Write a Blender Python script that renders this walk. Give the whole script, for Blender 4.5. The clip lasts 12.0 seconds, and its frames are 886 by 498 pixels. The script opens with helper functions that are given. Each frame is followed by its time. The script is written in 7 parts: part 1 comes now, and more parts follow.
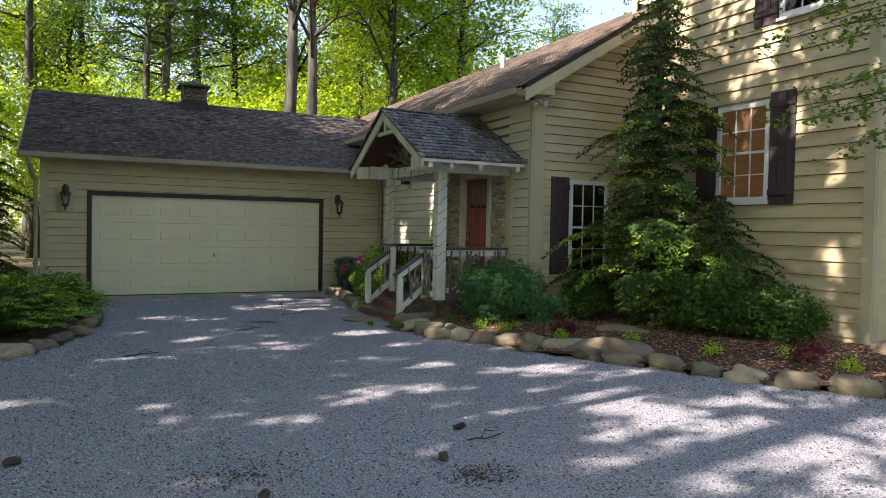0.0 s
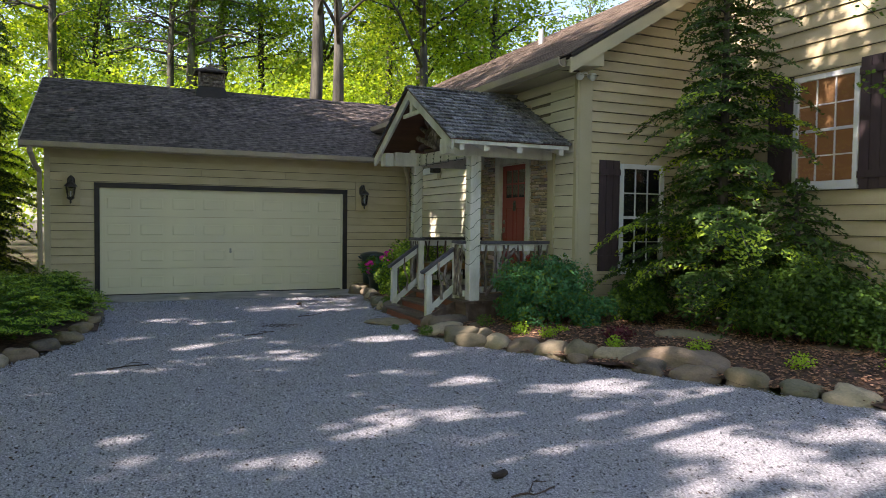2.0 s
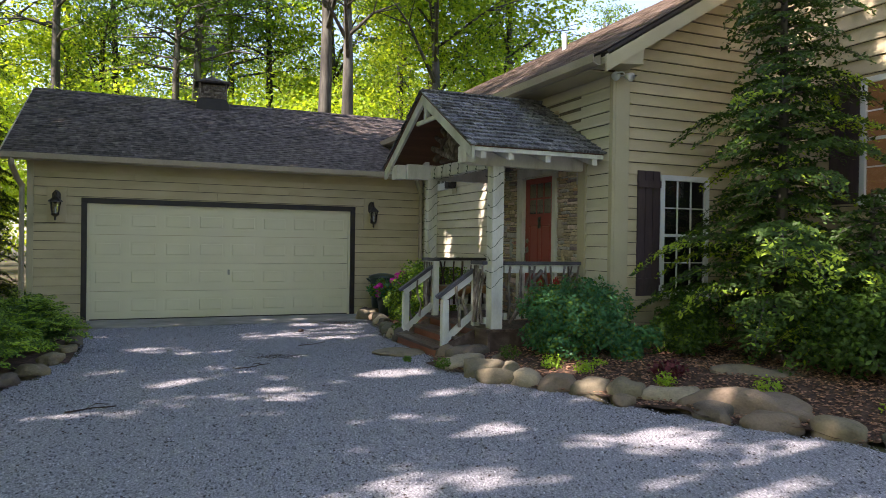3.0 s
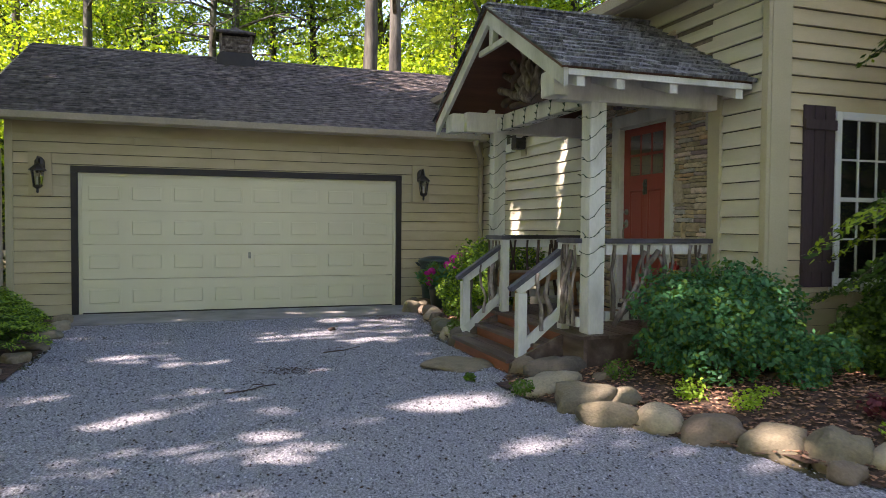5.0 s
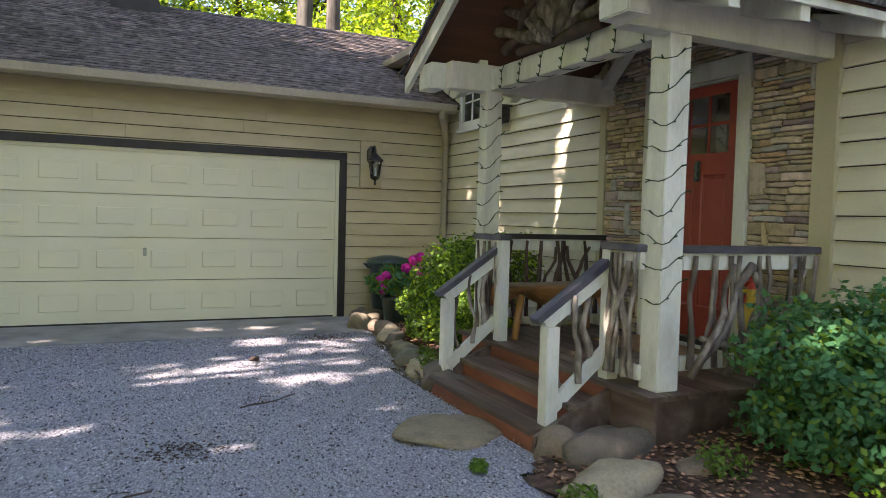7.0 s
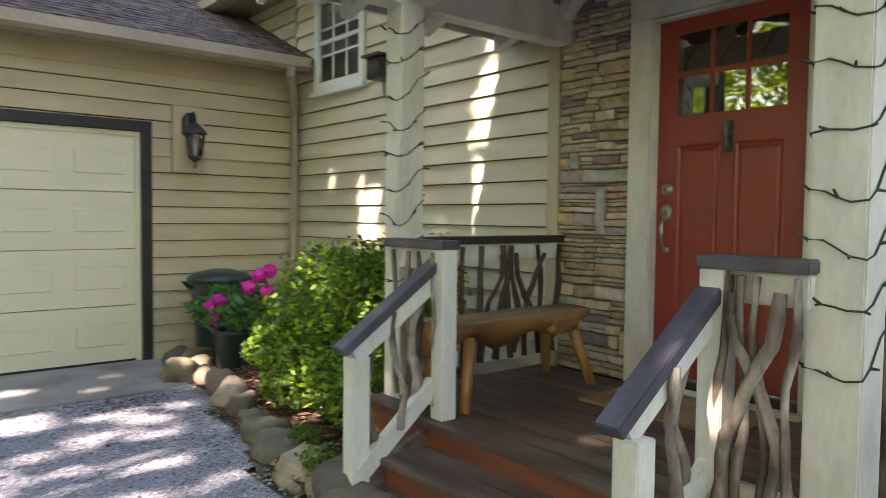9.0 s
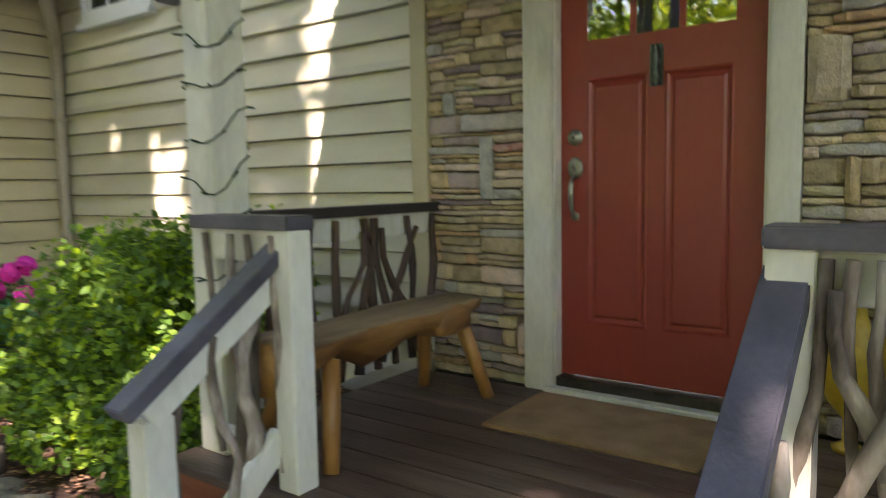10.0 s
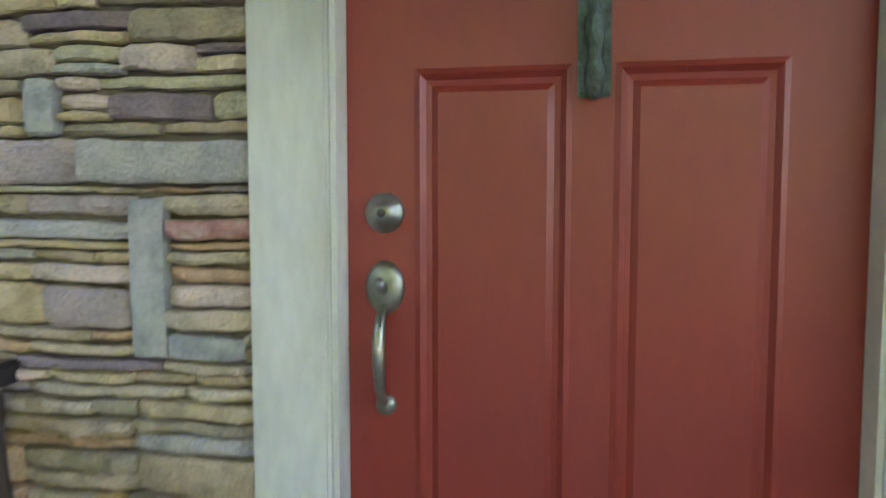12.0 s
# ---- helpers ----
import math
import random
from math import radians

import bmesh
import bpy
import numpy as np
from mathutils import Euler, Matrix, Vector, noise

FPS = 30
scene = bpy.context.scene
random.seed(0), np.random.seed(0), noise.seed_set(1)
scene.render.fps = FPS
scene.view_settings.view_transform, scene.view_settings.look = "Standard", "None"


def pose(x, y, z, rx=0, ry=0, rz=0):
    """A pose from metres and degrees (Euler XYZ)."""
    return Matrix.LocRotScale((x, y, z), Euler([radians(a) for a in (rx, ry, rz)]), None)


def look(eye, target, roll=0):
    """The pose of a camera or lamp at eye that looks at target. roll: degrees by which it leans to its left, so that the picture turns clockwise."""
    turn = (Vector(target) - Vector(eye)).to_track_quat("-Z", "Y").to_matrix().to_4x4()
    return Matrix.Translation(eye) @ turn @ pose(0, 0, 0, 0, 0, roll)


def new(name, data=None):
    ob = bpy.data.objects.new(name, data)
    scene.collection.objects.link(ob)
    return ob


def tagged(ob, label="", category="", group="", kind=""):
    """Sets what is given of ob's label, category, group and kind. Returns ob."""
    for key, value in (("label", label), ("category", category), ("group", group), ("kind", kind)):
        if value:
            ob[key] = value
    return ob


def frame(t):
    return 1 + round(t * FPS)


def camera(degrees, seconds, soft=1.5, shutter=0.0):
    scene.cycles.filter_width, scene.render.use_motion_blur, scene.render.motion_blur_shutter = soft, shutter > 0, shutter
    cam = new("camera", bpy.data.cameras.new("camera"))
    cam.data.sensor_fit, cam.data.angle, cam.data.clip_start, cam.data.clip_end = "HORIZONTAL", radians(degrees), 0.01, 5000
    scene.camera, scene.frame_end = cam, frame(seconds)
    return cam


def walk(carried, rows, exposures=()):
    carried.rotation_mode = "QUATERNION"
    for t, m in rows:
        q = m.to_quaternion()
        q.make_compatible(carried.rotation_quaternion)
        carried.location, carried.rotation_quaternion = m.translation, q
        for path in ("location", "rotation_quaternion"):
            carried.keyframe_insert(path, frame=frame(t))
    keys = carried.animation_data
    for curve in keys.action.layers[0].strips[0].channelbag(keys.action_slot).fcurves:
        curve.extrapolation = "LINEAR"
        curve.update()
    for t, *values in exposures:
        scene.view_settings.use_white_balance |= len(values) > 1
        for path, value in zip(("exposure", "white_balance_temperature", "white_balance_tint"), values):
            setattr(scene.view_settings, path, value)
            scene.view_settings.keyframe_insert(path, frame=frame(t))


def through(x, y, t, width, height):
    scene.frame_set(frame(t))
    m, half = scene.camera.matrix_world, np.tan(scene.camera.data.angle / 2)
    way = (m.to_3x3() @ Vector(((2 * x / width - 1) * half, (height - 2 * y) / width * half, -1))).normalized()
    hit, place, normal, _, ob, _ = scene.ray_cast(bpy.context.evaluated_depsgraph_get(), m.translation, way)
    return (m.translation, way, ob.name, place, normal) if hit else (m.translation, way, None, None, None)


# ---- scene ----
cam = camera(64.3, 12.0, soft=0.75, shutter=0.3)
PATH = [
    (0, (-2.454, -16.454, 1.581), (-1.56, -14.666, 1.522), 1.1),
    (0.5, (-2.441, -16.501, 1.542), (-1.549, -14.712, 1.48), 1.7),
    (1, (-2.218, -16.21, 1.545), (-1.328, -14.421, 1.477), 0.4),
    (1.5, (-2.05, -15.751, 1.537), (-1.2, -13.942, 1.459), -0.3),
    (2, (-1.878, -15.286, 1.541), (-1.069, -13.459, 1.464), 0.7),
    (2.5, (-1.805, -14.715, 1.479), (-1.007, -12.883, 1.419), 0.8),
    (3, (-1.513, -14.182, 1.482), (-0.729, -12.342, 1.468), 0.8),
    (3.2, (-1.409, -13.913, 1.466), (-0.65, -12.063, 1.422), 1.0),
    (4.8, (-0.747, -11.946, 1.361), (-0.107, -10.052, 1.305), 0.5),
    (5, (-0.671, -11.681, 1.37), (-0.028, -9.788, 1.305), 0.4),
    (5.5, (-0.552, -11.035, 1.381), (0.018, -9.12, 1.29), 1.4),
    (6, (-0.433, -10.444, 1.411), (0.198, -8.548, 1.315), 1.1),
    (6.5, (-0.276, -9.837, 1.383), (0.462, -7.981, 1.282), 2.1),
    (6.7, (-0.269, -9.616, 1.394), (0.518, -7.78, 1.294), 1.9),
    (8.5, (0.209, -7.406, 1.398), (1.16, -5.647, 1.373), 0.3),
    (9, (0.437, -6.831, 1.382), (1.709, -5.29, 1.289), 0.6),
    (9.5, (0.757, -6.307, 1.365), (2.197, -4.922, 1.268), -1.6),
    (10, (1.127, -5.861, 1.353), (2.742, -4.696, 1.17), -1.0),
    (10.2, (1.31, -5.719, 1.363), (2.996, -4.682, 1.078), -1.2),
    (10.5, (1.564, -5.534, 1.37), (3.362, -4.678, 1.187), 0.8),
    (11, (1.979, -5.167, 1.383), (3.867, -4.52, 1.252), 1.1),
    (11.5, (2.399, -4.926, 1.415), (4.33, -4.439, 1.228), -0.5),
    (12, (2.832, -4.821, 1.576), (4.793, -4.455, 1.432), -0.0),
]
walk(cam, [(t, look(eye, target, roll)) for t, eye, target, roll in PATH], [(0.0, 1.68, 6900.0, 22.0), (2.5, 1.8, 6850.0, 24.0), (5.0, 2.2, 6950.0, 29.0), (6.5, 2.42, 7050.0, 29.0), (8.5, 3.0, 7150.0, 31.0), (9.5, 2.95, 7350.0, 29.0), (10.5, 3.12, 6950.0, 28.0), (11.2, 3.35, 6450.0, 30.0), (12.0, 3.85, 6000.0, 31.0)])

# ---- world, sun ----
SUN = Vector((1.0, 0.17, -0.85)).normalized()
world = bpy.data.worlds.new("world")
scene.world = world
world.use_nodes = True
wn = world.node_tree.nodes
sky = wn.new("ShaderNodeTexSky")
sky.sky_type = "NISHITA"
sky.sun_disc = False
sky.sun_elevation = math.asin(-SUN.z)
sky.sun_rotation = math.atan2(-SUN.x, -SUN.y)
wn["Background"].inputs[1].default_value = 0.125
world.node_tree.links.new(sky.outputs[0], wn["Background"].inputs[0])
sun = new("sun", bpy.data.lights.new("sun", "SUN"))
sun.data.energy, sun.data.angle, sun.data.color = 4.5, radians(0.53), (1.0, 0.94, 0.86)
sun.rotation_euler = SUN.to_track_quat("-Z", "Y").to_euler()


# ---- materials ----
def material(name, colours, scale=3.0, rough=0.7, metal=0.0, bump=0.2, bump_scale=40.0, stretch=(1, 1, 1), vary=0.0, detail=6.0, island=0.0, spec=0.5, fine=0.12):
    """Colours blended by noise at two scales; bump; optional variation by object or by joined piece."""
    m = bpy.data.materials.new(name)
    m.use_nodes = True
    n, l = m.node_tree.nodes, m.node_tree.links
    b = n["Principled BSDF"]
    b.inputs["Roughness"].default_value = rough
    b.inputs["Metallic"].default_value = metal
    b.inputs["Specular IOR Level"].default_value = spec
    tc, mp = n.new("ShaderNodeTexCoord"), n.new("ShaderNodeMapping")
    mp.inputs["Scale"].default_value = stretch
    info = n.new("ShaderNodeObjectInfo")
    l.new(tc.outputs["Object"], mp.inputs["Vector"])
    add = n.new("ShaderNodeVectorMath")
    add.operation = "ADD"
    comb = n.new("ShaderNodeMath")
    comb.operation = "MULTIPLY"
    comb.inputs[1].default_value = 37.0 if vary else 0.0
    l.new(info.outputs["Random"], comb.inputs[0])
    l.new(mp.outputs[0], add.inputs[0])
    l.new(comb.outputs[0], add.inputs[1])
    big, small = n.new("ShaderNodeTexNoise"), n.new("ShaderNodeTexNoise")
    big.inputs["Scale"].default_value, big.inputs["Detail"].default_value = scale, detail
    small.inputs["Scale"].default_value, small.inputs["Detail"].default_value = bump_scale, 4.0
    l.new(add.outputs[0], big.inputs["Vector"])
    l.new(add.outputs[0], small.inputs["Vector"])
    ramp = n.new("ShaderNodeValToRGB")
    while len(ramp.color_ramp.elements) < len(colours):
        ramp.color_ramp.elements.new(0.5)
    for k, c in enumerate(colours):
        ramp.color_ramp.elements[k].position = 0.32 + 0.36 * k / max(1, len(colours) - 1)
        ramp.color_ramp.elements[k].color = (*c, 1)
    l.new(big.outputs["Fac"], ramp.inputs[0])
    out = ramp.outputs[0]
    hsv = n.new("ShaderNodeHueSaturation")
    l.new(out, hsv.inputs["Color"])
    rng = n.new("ShaderNodeMapRange")
    rng.inputs["To Min"].default_value, rng.inputs["To Max"].default_value = 1 - fine * 2, 1 + fine * 2
    l.new(small.outputs["Fac"], rng.inputs["Value"])
    value = rng.outputs[0]
    if vary or island:
        r2 = n.new("ShaderNodeMapRange")
        amount = vary or island
        r2.inputs["To Min"].default_value, r2.inputs["To Max"].default_value = 1 - amount, 1 + amount
        if island:
            geo = n.new("ShaderNodeNewGeometry")
            l.new(geo.outputs["Random Per Island"], r2.inputs["Value"])
        else:
            l.new(info.outputs["Random"], r2.inputs["Value"])
        mul = n.new("ShaderNodeMath")
        mul.operation = "MULTIPLY"
        l.new(value, mul.inputs[0])
        l.new(r2.outputs[0], mul.inputs[1])
        value = mul.outputs[0]
    l.new(value, hsv.inputs["Value"])
    l.new(hsv.outputs[0], b.inputs["Base Color"])
    if bump:
        bp = n.new("ShaderNodeBump")
        bp.inputs["Strength"].default_value, bp.inputs["Distance"].default_value = bump, 0.01
        l.new(small.outputs["Fac"], bp.inputs["Height"])
        l.new(bp.outputs[0], b.inputs["Normal"])
    return m


def stones_material(name, palette, scale, rough=0.85, bump=0.4, joined=False):
    """A palette picked at random by object (or joined piece), mottled."""
    m = material(name, [(0.75, 0.75, 0.75), (1.0, 1.0, 1.0), (1.15, 1.1, 1.05)], scale, rough, 0, bump, scale * 8, vary=0 if joined else 0.12, fine=0.16)
    n, l = m.node_tree.nodes, m.node_tree.links
    hsv = next(x for x in n if x.type == "HUE_SAT")
    ramp = n.new("ShaderNodeValToRGB")
    ramp.color_ramp.interpolation = "CONSTANT"
    while len(ramp.color_ramp.elements) < len(palette):
        ramp.color_ramp.elements.new(0.5)
    for k, c in enumerate(palette):
        ramp.color_ramp.elements[k].position = k / len(palette)
        ramp.color_ramp.elements[k].color = (*c, 1)
    src = n.new("ShaderNodeNewGeometry").outputs["Random Per Island"] if joined else n.new("ShaderNodeObjectInfo").outputs["Random"]
    l.new(src, ramp.inputs[0])
    mix = n.new("ShaderNodeMix")
    mix.data_type, mix.blend_type = "RGBA", "MULTIPLY"
    mix.inputs["Factor"].default_value = 1
    l.new(ramp.outputs[0], mix.inputs[6])
    l.new(hsv.outputs[0], mix.inputs[7])
    l.new(mix.outputs[2], n["Principled BSDF"].inputs["Base Color"])
    return m


def leaf_material(name, a, b, through=0.45, rough=0.5):
    m = bpy.data.materials.new(name)
    m.use_nodes = True
    n, l = m.node_tree.nodes, m.node_tree.links
    p = n["Principled BSDF"]
    p.inputs["Roughness"].default_value = rough
    p.inputs["Specular IOR Level"].default_value = 0.22
    geo, mix = n.new("ShaderNodeNewGeometry"), n.new("ShaderNodeMix")
    mix.data_type = "RGBA"
    mix.inputs[6].default_value, mix.inputs[7].default_value = (*a, 1), (*b, 1)
    l.new(geo.outputs["Random Per Island"], mix.inputs["Factor"])
    l.new(mix.outputs[2], p.inputs["Base Color"])
    tr, sh = n.new("ShaderNodeBsdfTranslucent"), n.new("ShaderNodeMixShader")
    hsv = n.new("ShaderNodeHueSaturation")
    hsv.inputs["Hue"].default_value, hsv.inputs["Saturation"].default_value, hsv.inputs["Value"].default_value = 0.485, 1.1, 2.0
    l.new(mix.outputs[2], hsv.inputs["Color"])
    l.new(hsv.outputs[0], tr.inputs["Color"])
    sh.inputs[0].default_value = through
    l.new(p.outputs[0], sh.inputs[1])
    l.new(tr.outputs[0], sh.inputs[2])
    l.new(sh.outputs[0], n["Material Output"].inputs["Surface"])
    return m


def glass_material(name="window_glass", ior=2.0):
    m = bpy.data.materials.new(name)
    m.use_nodes = True
    n, l = m.node_tree.nodes, m.node_tree.links
    n.remove(n["Principled BSDF"])
    gl, tr, mx, fr = n.new("ShaderNodeBsdfGlossy"), n.new("ShaderNodeBsdfTransparent"), n.new("ShaderNodeMixShader"), n.new("ShaderNodeFresnel")
    gl.inputs["Roughness"].default_value = 0.02
    tr.inputs["Color"].default_value = (0.85, 0.9, 0.88, 1)
    fr.inputs["IOR"].default_value = ior
    l.new(fr.outputs[0], mx.inputs[0])
    l.new(tr.outputs[0], mx.inputs[1])
    l.new(gl.outputs[0], mx.inputs[2])
    l.new(mx.outputs[0], n["Material Output"].inputs["Surface"])
    return m


def glow_material(name, colour, strength):
    m = bpy.data.materials.new(name)
    m.use_nodes = True
    b = m.node_tree.nodes["Principled BSDF"]
    b.inputs["Base Color"].default_value = (*colour, 1)
    b.inputs["Emission Color"].default_value = (*colour, 1)
    b.inputs["Emission Strength"].default_value = strength
    return m


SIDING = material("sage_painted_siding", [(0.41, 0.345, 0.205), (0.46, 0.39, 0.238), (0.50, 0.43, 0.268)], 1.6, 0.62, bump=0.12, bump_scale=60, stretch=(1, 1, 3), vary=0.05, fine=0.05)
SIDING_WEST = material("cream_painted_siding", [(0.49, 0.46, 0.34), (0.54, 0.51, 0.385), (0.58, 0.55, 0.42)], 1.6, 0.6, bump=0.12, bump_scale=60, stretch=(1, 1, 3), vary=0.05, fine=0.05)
TRIM = material("beige_painted_trim", [(0.40, 0.36, 0.23), (0.45, 0.405, 0.262)], 2.5, 0.6, bump=0.15, bump_scale=70, fine=0.06)
WHITE = material("weathered_white_paint", [(0.47, 0.47, 0.40), (0.60, 0.60, 0.53), (0.64, 0.64, 0.57)], 5.0, 0.6, bump=0.25, bump_scale=50, stretch=(1, 1, 0.35), vary=0.04, fine=0.07)
VINYL = material("white_window_vinyl", [(0.62, 0.64, 0.63), (0.69, 0.71, 0.70)], 3, 0.4, bump=0.03, fine=0.02)
DOORPAINT = material("cream_garage_paint", [(0.63, 0.595, 0.405), (0.68, 0.645, 0.445)], 1.2, 0.5, bump=0.05, bump_scale=120, fine=0.03)
# near-black wall behind the boards; paints in the shadow lines under the laps
LAP_SHADE = material("dark_lap_shade", [(0.035, 0.03, 0.026), (0.055, 0.048, 0.04)], 4, 0.9, bump=0.1)
DARKTRIM = material("dark_brown_trim", [(0.012, 0.009, 0.008), (0.024, 0.019, 0.016)], 6, 0.55, bump=0.15, bump_scale=60)
SHUTTER = material("plum_brown_shutter_paint", [(0.04, 0.026, 0.029), (0.062, 0.042, 0.045)], 5, 0.6, bump=0.25, bump_scale=40, stretch=(1, 1, 0.2))
RED = material("brick_red_door_paint", [(0.245, 0.033, 0.022), (0.285, 0.04, 0.027)], 2.0, 0.38, bump=0.08, bump_scale=45, stretch=(1, 1, 0.4), fine=0.06)
PEWTER = material("aged_pewter", [(0.24, 0.25, 0.21), (0.36, 0.36, 0.31)], 14, 0.38, metal=0.85, bump=0.1, bump_scale=90)
VERDIGRIS = material("verdigris_bronze", [(0.05, 0.06, 0.05), (0.12, 0.17, 0.15)], 30, 0.5, metal=0.5, bump=0.4, bump_scale=120)
BLACKMETAL = material("dark_bronze_metal", [(0.03, 0.028, 0.026), (0.06, 0.055, 0.05)], 10, 0.45, metal=0.5, bump=0.1)
CAP = material("charcoal_rail_paint", [(0.04, 0.038, 0.046), (0.065, 0.062, 0.08), (0.10, 0.095, 0.115)], 6, 0.45, bump=0.2, bump_scale=60, fine=0.1)
# nearer black than CAP, for the north rail's cap only
CAPDARK = material("near_black_north_cap", [(0.014, 0.012, 0.012), (0.028, 0.024, 0.024)], 6, 0.5, bump=0.2, bump_scale=60)
DECK = material("brown_stained_deck", [(0.055, 0.034, 0.025), (0.10, 0.066, 0.05), (0.17, 0.128, 0.102)], 3, 0.45, bump=0.3, bump_scale=30, stretch=(3, 0.4, 3), vary=0.12)
RISER = material("redwood_stained_riser", [(0.20, 0.06, 0.028), (0.32, 0.105, 0.05)], 5, 0.5, bump=0.3, bump_scale=30, stretch=(3, 0.4, 3), vary=0.12)
TWIG = material("grey_brown_bark", [(0.05, 0.036, 0.027), (0.15, 0.12, 0.094), (0.33, 0.29, 0.245)], 14, 0.8, bump=0.6, bump_scale=45, stretch=(1, 1, 0.4), vary=0.3)
DARKTWIG = material("dark_brown_bark", [(0.035, 0.022, 0.016), (0.085, 0.05, 0.033)], 9, 0.75, bump=0.6, bump_scale=45, stretch=(1, 1, 0.4), vary=0.3)
BARK = material("tree_bark", [(0.022, 0.021, 0.017), (0.058, 0.054, 0.043), (0.12, 0.115, 0.09)], 5, 0.95, bump=1.0, bump_scale=14, stretch=(1, 1, 0.22), vary=0.15)
SEAT = material("weathered_log_seat", [(0.13, 0.09, 0.05), (0.23, 0.16, 0.09), (0.32, 0.23, 0.13)], 5, 0.55, bump=0.5, bump_scale=30, stretch=(0.3, 2, 2))
LOGSIDE = material("honey_brown_log_side", [(0.13, 0.06, 0.02), (0.25, 0.12, 0.035), (0.36, 0.18, 0.05)], 5, 0.45, bump=0.4, bump_scale=30, stretch=(0.4, 2, 2))
LEGWOOD = material("honey_varnished_wood", [(0.25, 0.115, 0.03), (0.38, 0.19, 0.055)], 6, 0.4, bump=0.15, bump_scale=30, stretch=(1, 1, 0.3))
SHINGLE = material("brown_grey_asphalt_shingle", [(0.045, 0.037, 0.032), (0.10, 0.082, 0.072), (0.17, 0.14, 0.12)], 9, 0.95, bump=0.5, bump_scale=260, island=0.42, fine=0.2, spec=0.2)
SHINGLE2 = material("warm_asphalt_shingle", [(0.12, 0.090, 0.070), (0.18, 0.14, 0.11)], 9, 0.95, bump=0.5, bump_scale=260, island=0.25, fine=0.2, spec=0.2)
SHAKE = material("weathered_grey_shake", [(0.045, 0.046, 0.05), (0.13, 0.133, 0.137), (0.24, 0.245, 0.245)], 11, 0.9, bump=0.9, bump_scale=50, stretch=(2.5, 0.4, 0.4), vary=0.42, fine=0.22)
GUTTER = material("tan_gutter_paint", [(0.30, 0.26, 0.19), (0.36, 0.31, 0.23)], 3, 0.5, bump=0.05)
CEILWOOD = material("stained_porch_boards", [(0.09, 0.035, 0.02), (0.16, 0.065, 0.035)], 4, 0.6, bump=0.2, stretch=(0.3, 2, 2), vary=0.1)
GRAVEL = material("grey_gravel", [(0.15, 0.15, 0.165), (0.295, 0.296, 0.32), (0.47, 0.472, 0.50)], 60, 0.95, bump=1.0, bump_scale=120, fine=0.42, detail=8, spec=0.2)
PEBBLE = material("crushed_stone", [(0.22, 0.22, 0.24), (0.33, 0.33, 0.355), (0.46, 0.46, 0.49)], 30, 0.9, bump=0.3, bump_scale=150, island=0.8, spec=0.25)
CONCRETE = material("weathered_concrete", [(0.19, 0.185, 0.17), (0.27, 0.26, 0.24), (0.33, 0.32, 0.30)], 2.2, 0.9, bump=0.3, bump_scale=90)
MULCH = material("leaf_strewn_mulch", [(0.035, 0.02, 0.013), (0.075, 0.042, 0.027), (0.13, 0.075, 0.048)], 14, 0.95, bump=1.0, bump_scale=60, fine=0.3)
CHIP = material("bark_chips", [(0.12, 0.06, 0.035), (0.36, 0.20, 0.12)], 20, 0.9, bump=0.3, island=0.8)
FOREST = material("forest_floor", [(0.045, 0.035, 0.022), (0.085, 0.065, 0.038), (0.07, 0.10, 0.03)], 1.4, 0.95, bump=1.0, bump_scale=18, fine=0.25)
ROCK = stones_material("river_boulder", [(0.20, 0.17, 0.11), (0.25, 0.205, 0.13), (0.12, 0.10, 0.075), (0.32, 0.27, 0.18), (0.14, 0.135, 0.09), (0.17, 0.13, 0.09)], 7, 0.88, 0.8)
LEDGE = stones_material("ledge_stone_veneer", [(0.48, 0.38, 0.24), (0.56, 0.44, 0.26), (0.42, 0.345, 0.235), (0.26, 0.20, 0.205), (0.60, 0.50, 0.345), (0.52, 0.345, 0.20), (0.54, 0.45, 0.29), (0.40, 0.385, 0.345), (0.45, 0.375, 0.27), (0.34, 0.285, 0.19), (0.43, 0.39, 0.25), (0.54, 0.43, 0.36), (0.33, 0.27, 0.25)], 16, 0.85, 0.8)
LEDGE_GREY = material("grey_ledge_stone", [(0.26, 0.27, 0.26), (0.36, 0.36, 0.34), (0.42, 0.42, 0.38)], 18, 0.85, bump=0.7, bump_scale=90)
LEDGE_RED = material("rose_ledge_stone", [(0.30, 0.13, 0.12), (0.42, 0.22, 0.18), (0.46, 0.36, 0.30)], 18, 0.85, bump=0.7, bump_scale=90)
MORTAR = material("dark_mortar", [(0.12, 0.10, 0.075), (0.18, 0.15, 0.11)], 20, 0.95, bump=0.6)
LEAF_BRIGHT = leaf_material("spring_leaf", (0.16, 0.24, 0.026), (0.30, 0.39, 0.05), 0.55)
LEAF_MID = leaf_material("summer_leaf", (0.06, 0.13, 0.02), (0.13, 0.22, 0.03), 0.5)
LEAF_DARK = leaf_material("glossy_shrub_leaf", (0.03, 0.11, 0.05), (0.085, 0.24, 0.10), 0.3, 0.4)
LEAF_SHRUB = leaf_material("azalea_leaf", (0.04, 0.095, 0.016), (0.12, 0.22, 0.035), 0.3, 0.4)
LEAF_LIME = leaf_material("lime_sprig_leaf", (0.18, 0.32, 0.03), (0.32, 0.46, 0.06), 0.4)
NEEDLE_PINE = leaf_material("pine_needle", (0.045, 0.085, 0.035), (0.09, 0.14, 0.055), 0.3)
NEEDLE_HEMLOCK = leaf_material("hemlock_needle", (0.024, 0.058, 0.012), (0.06, 0.12, 0.022), 0.28)
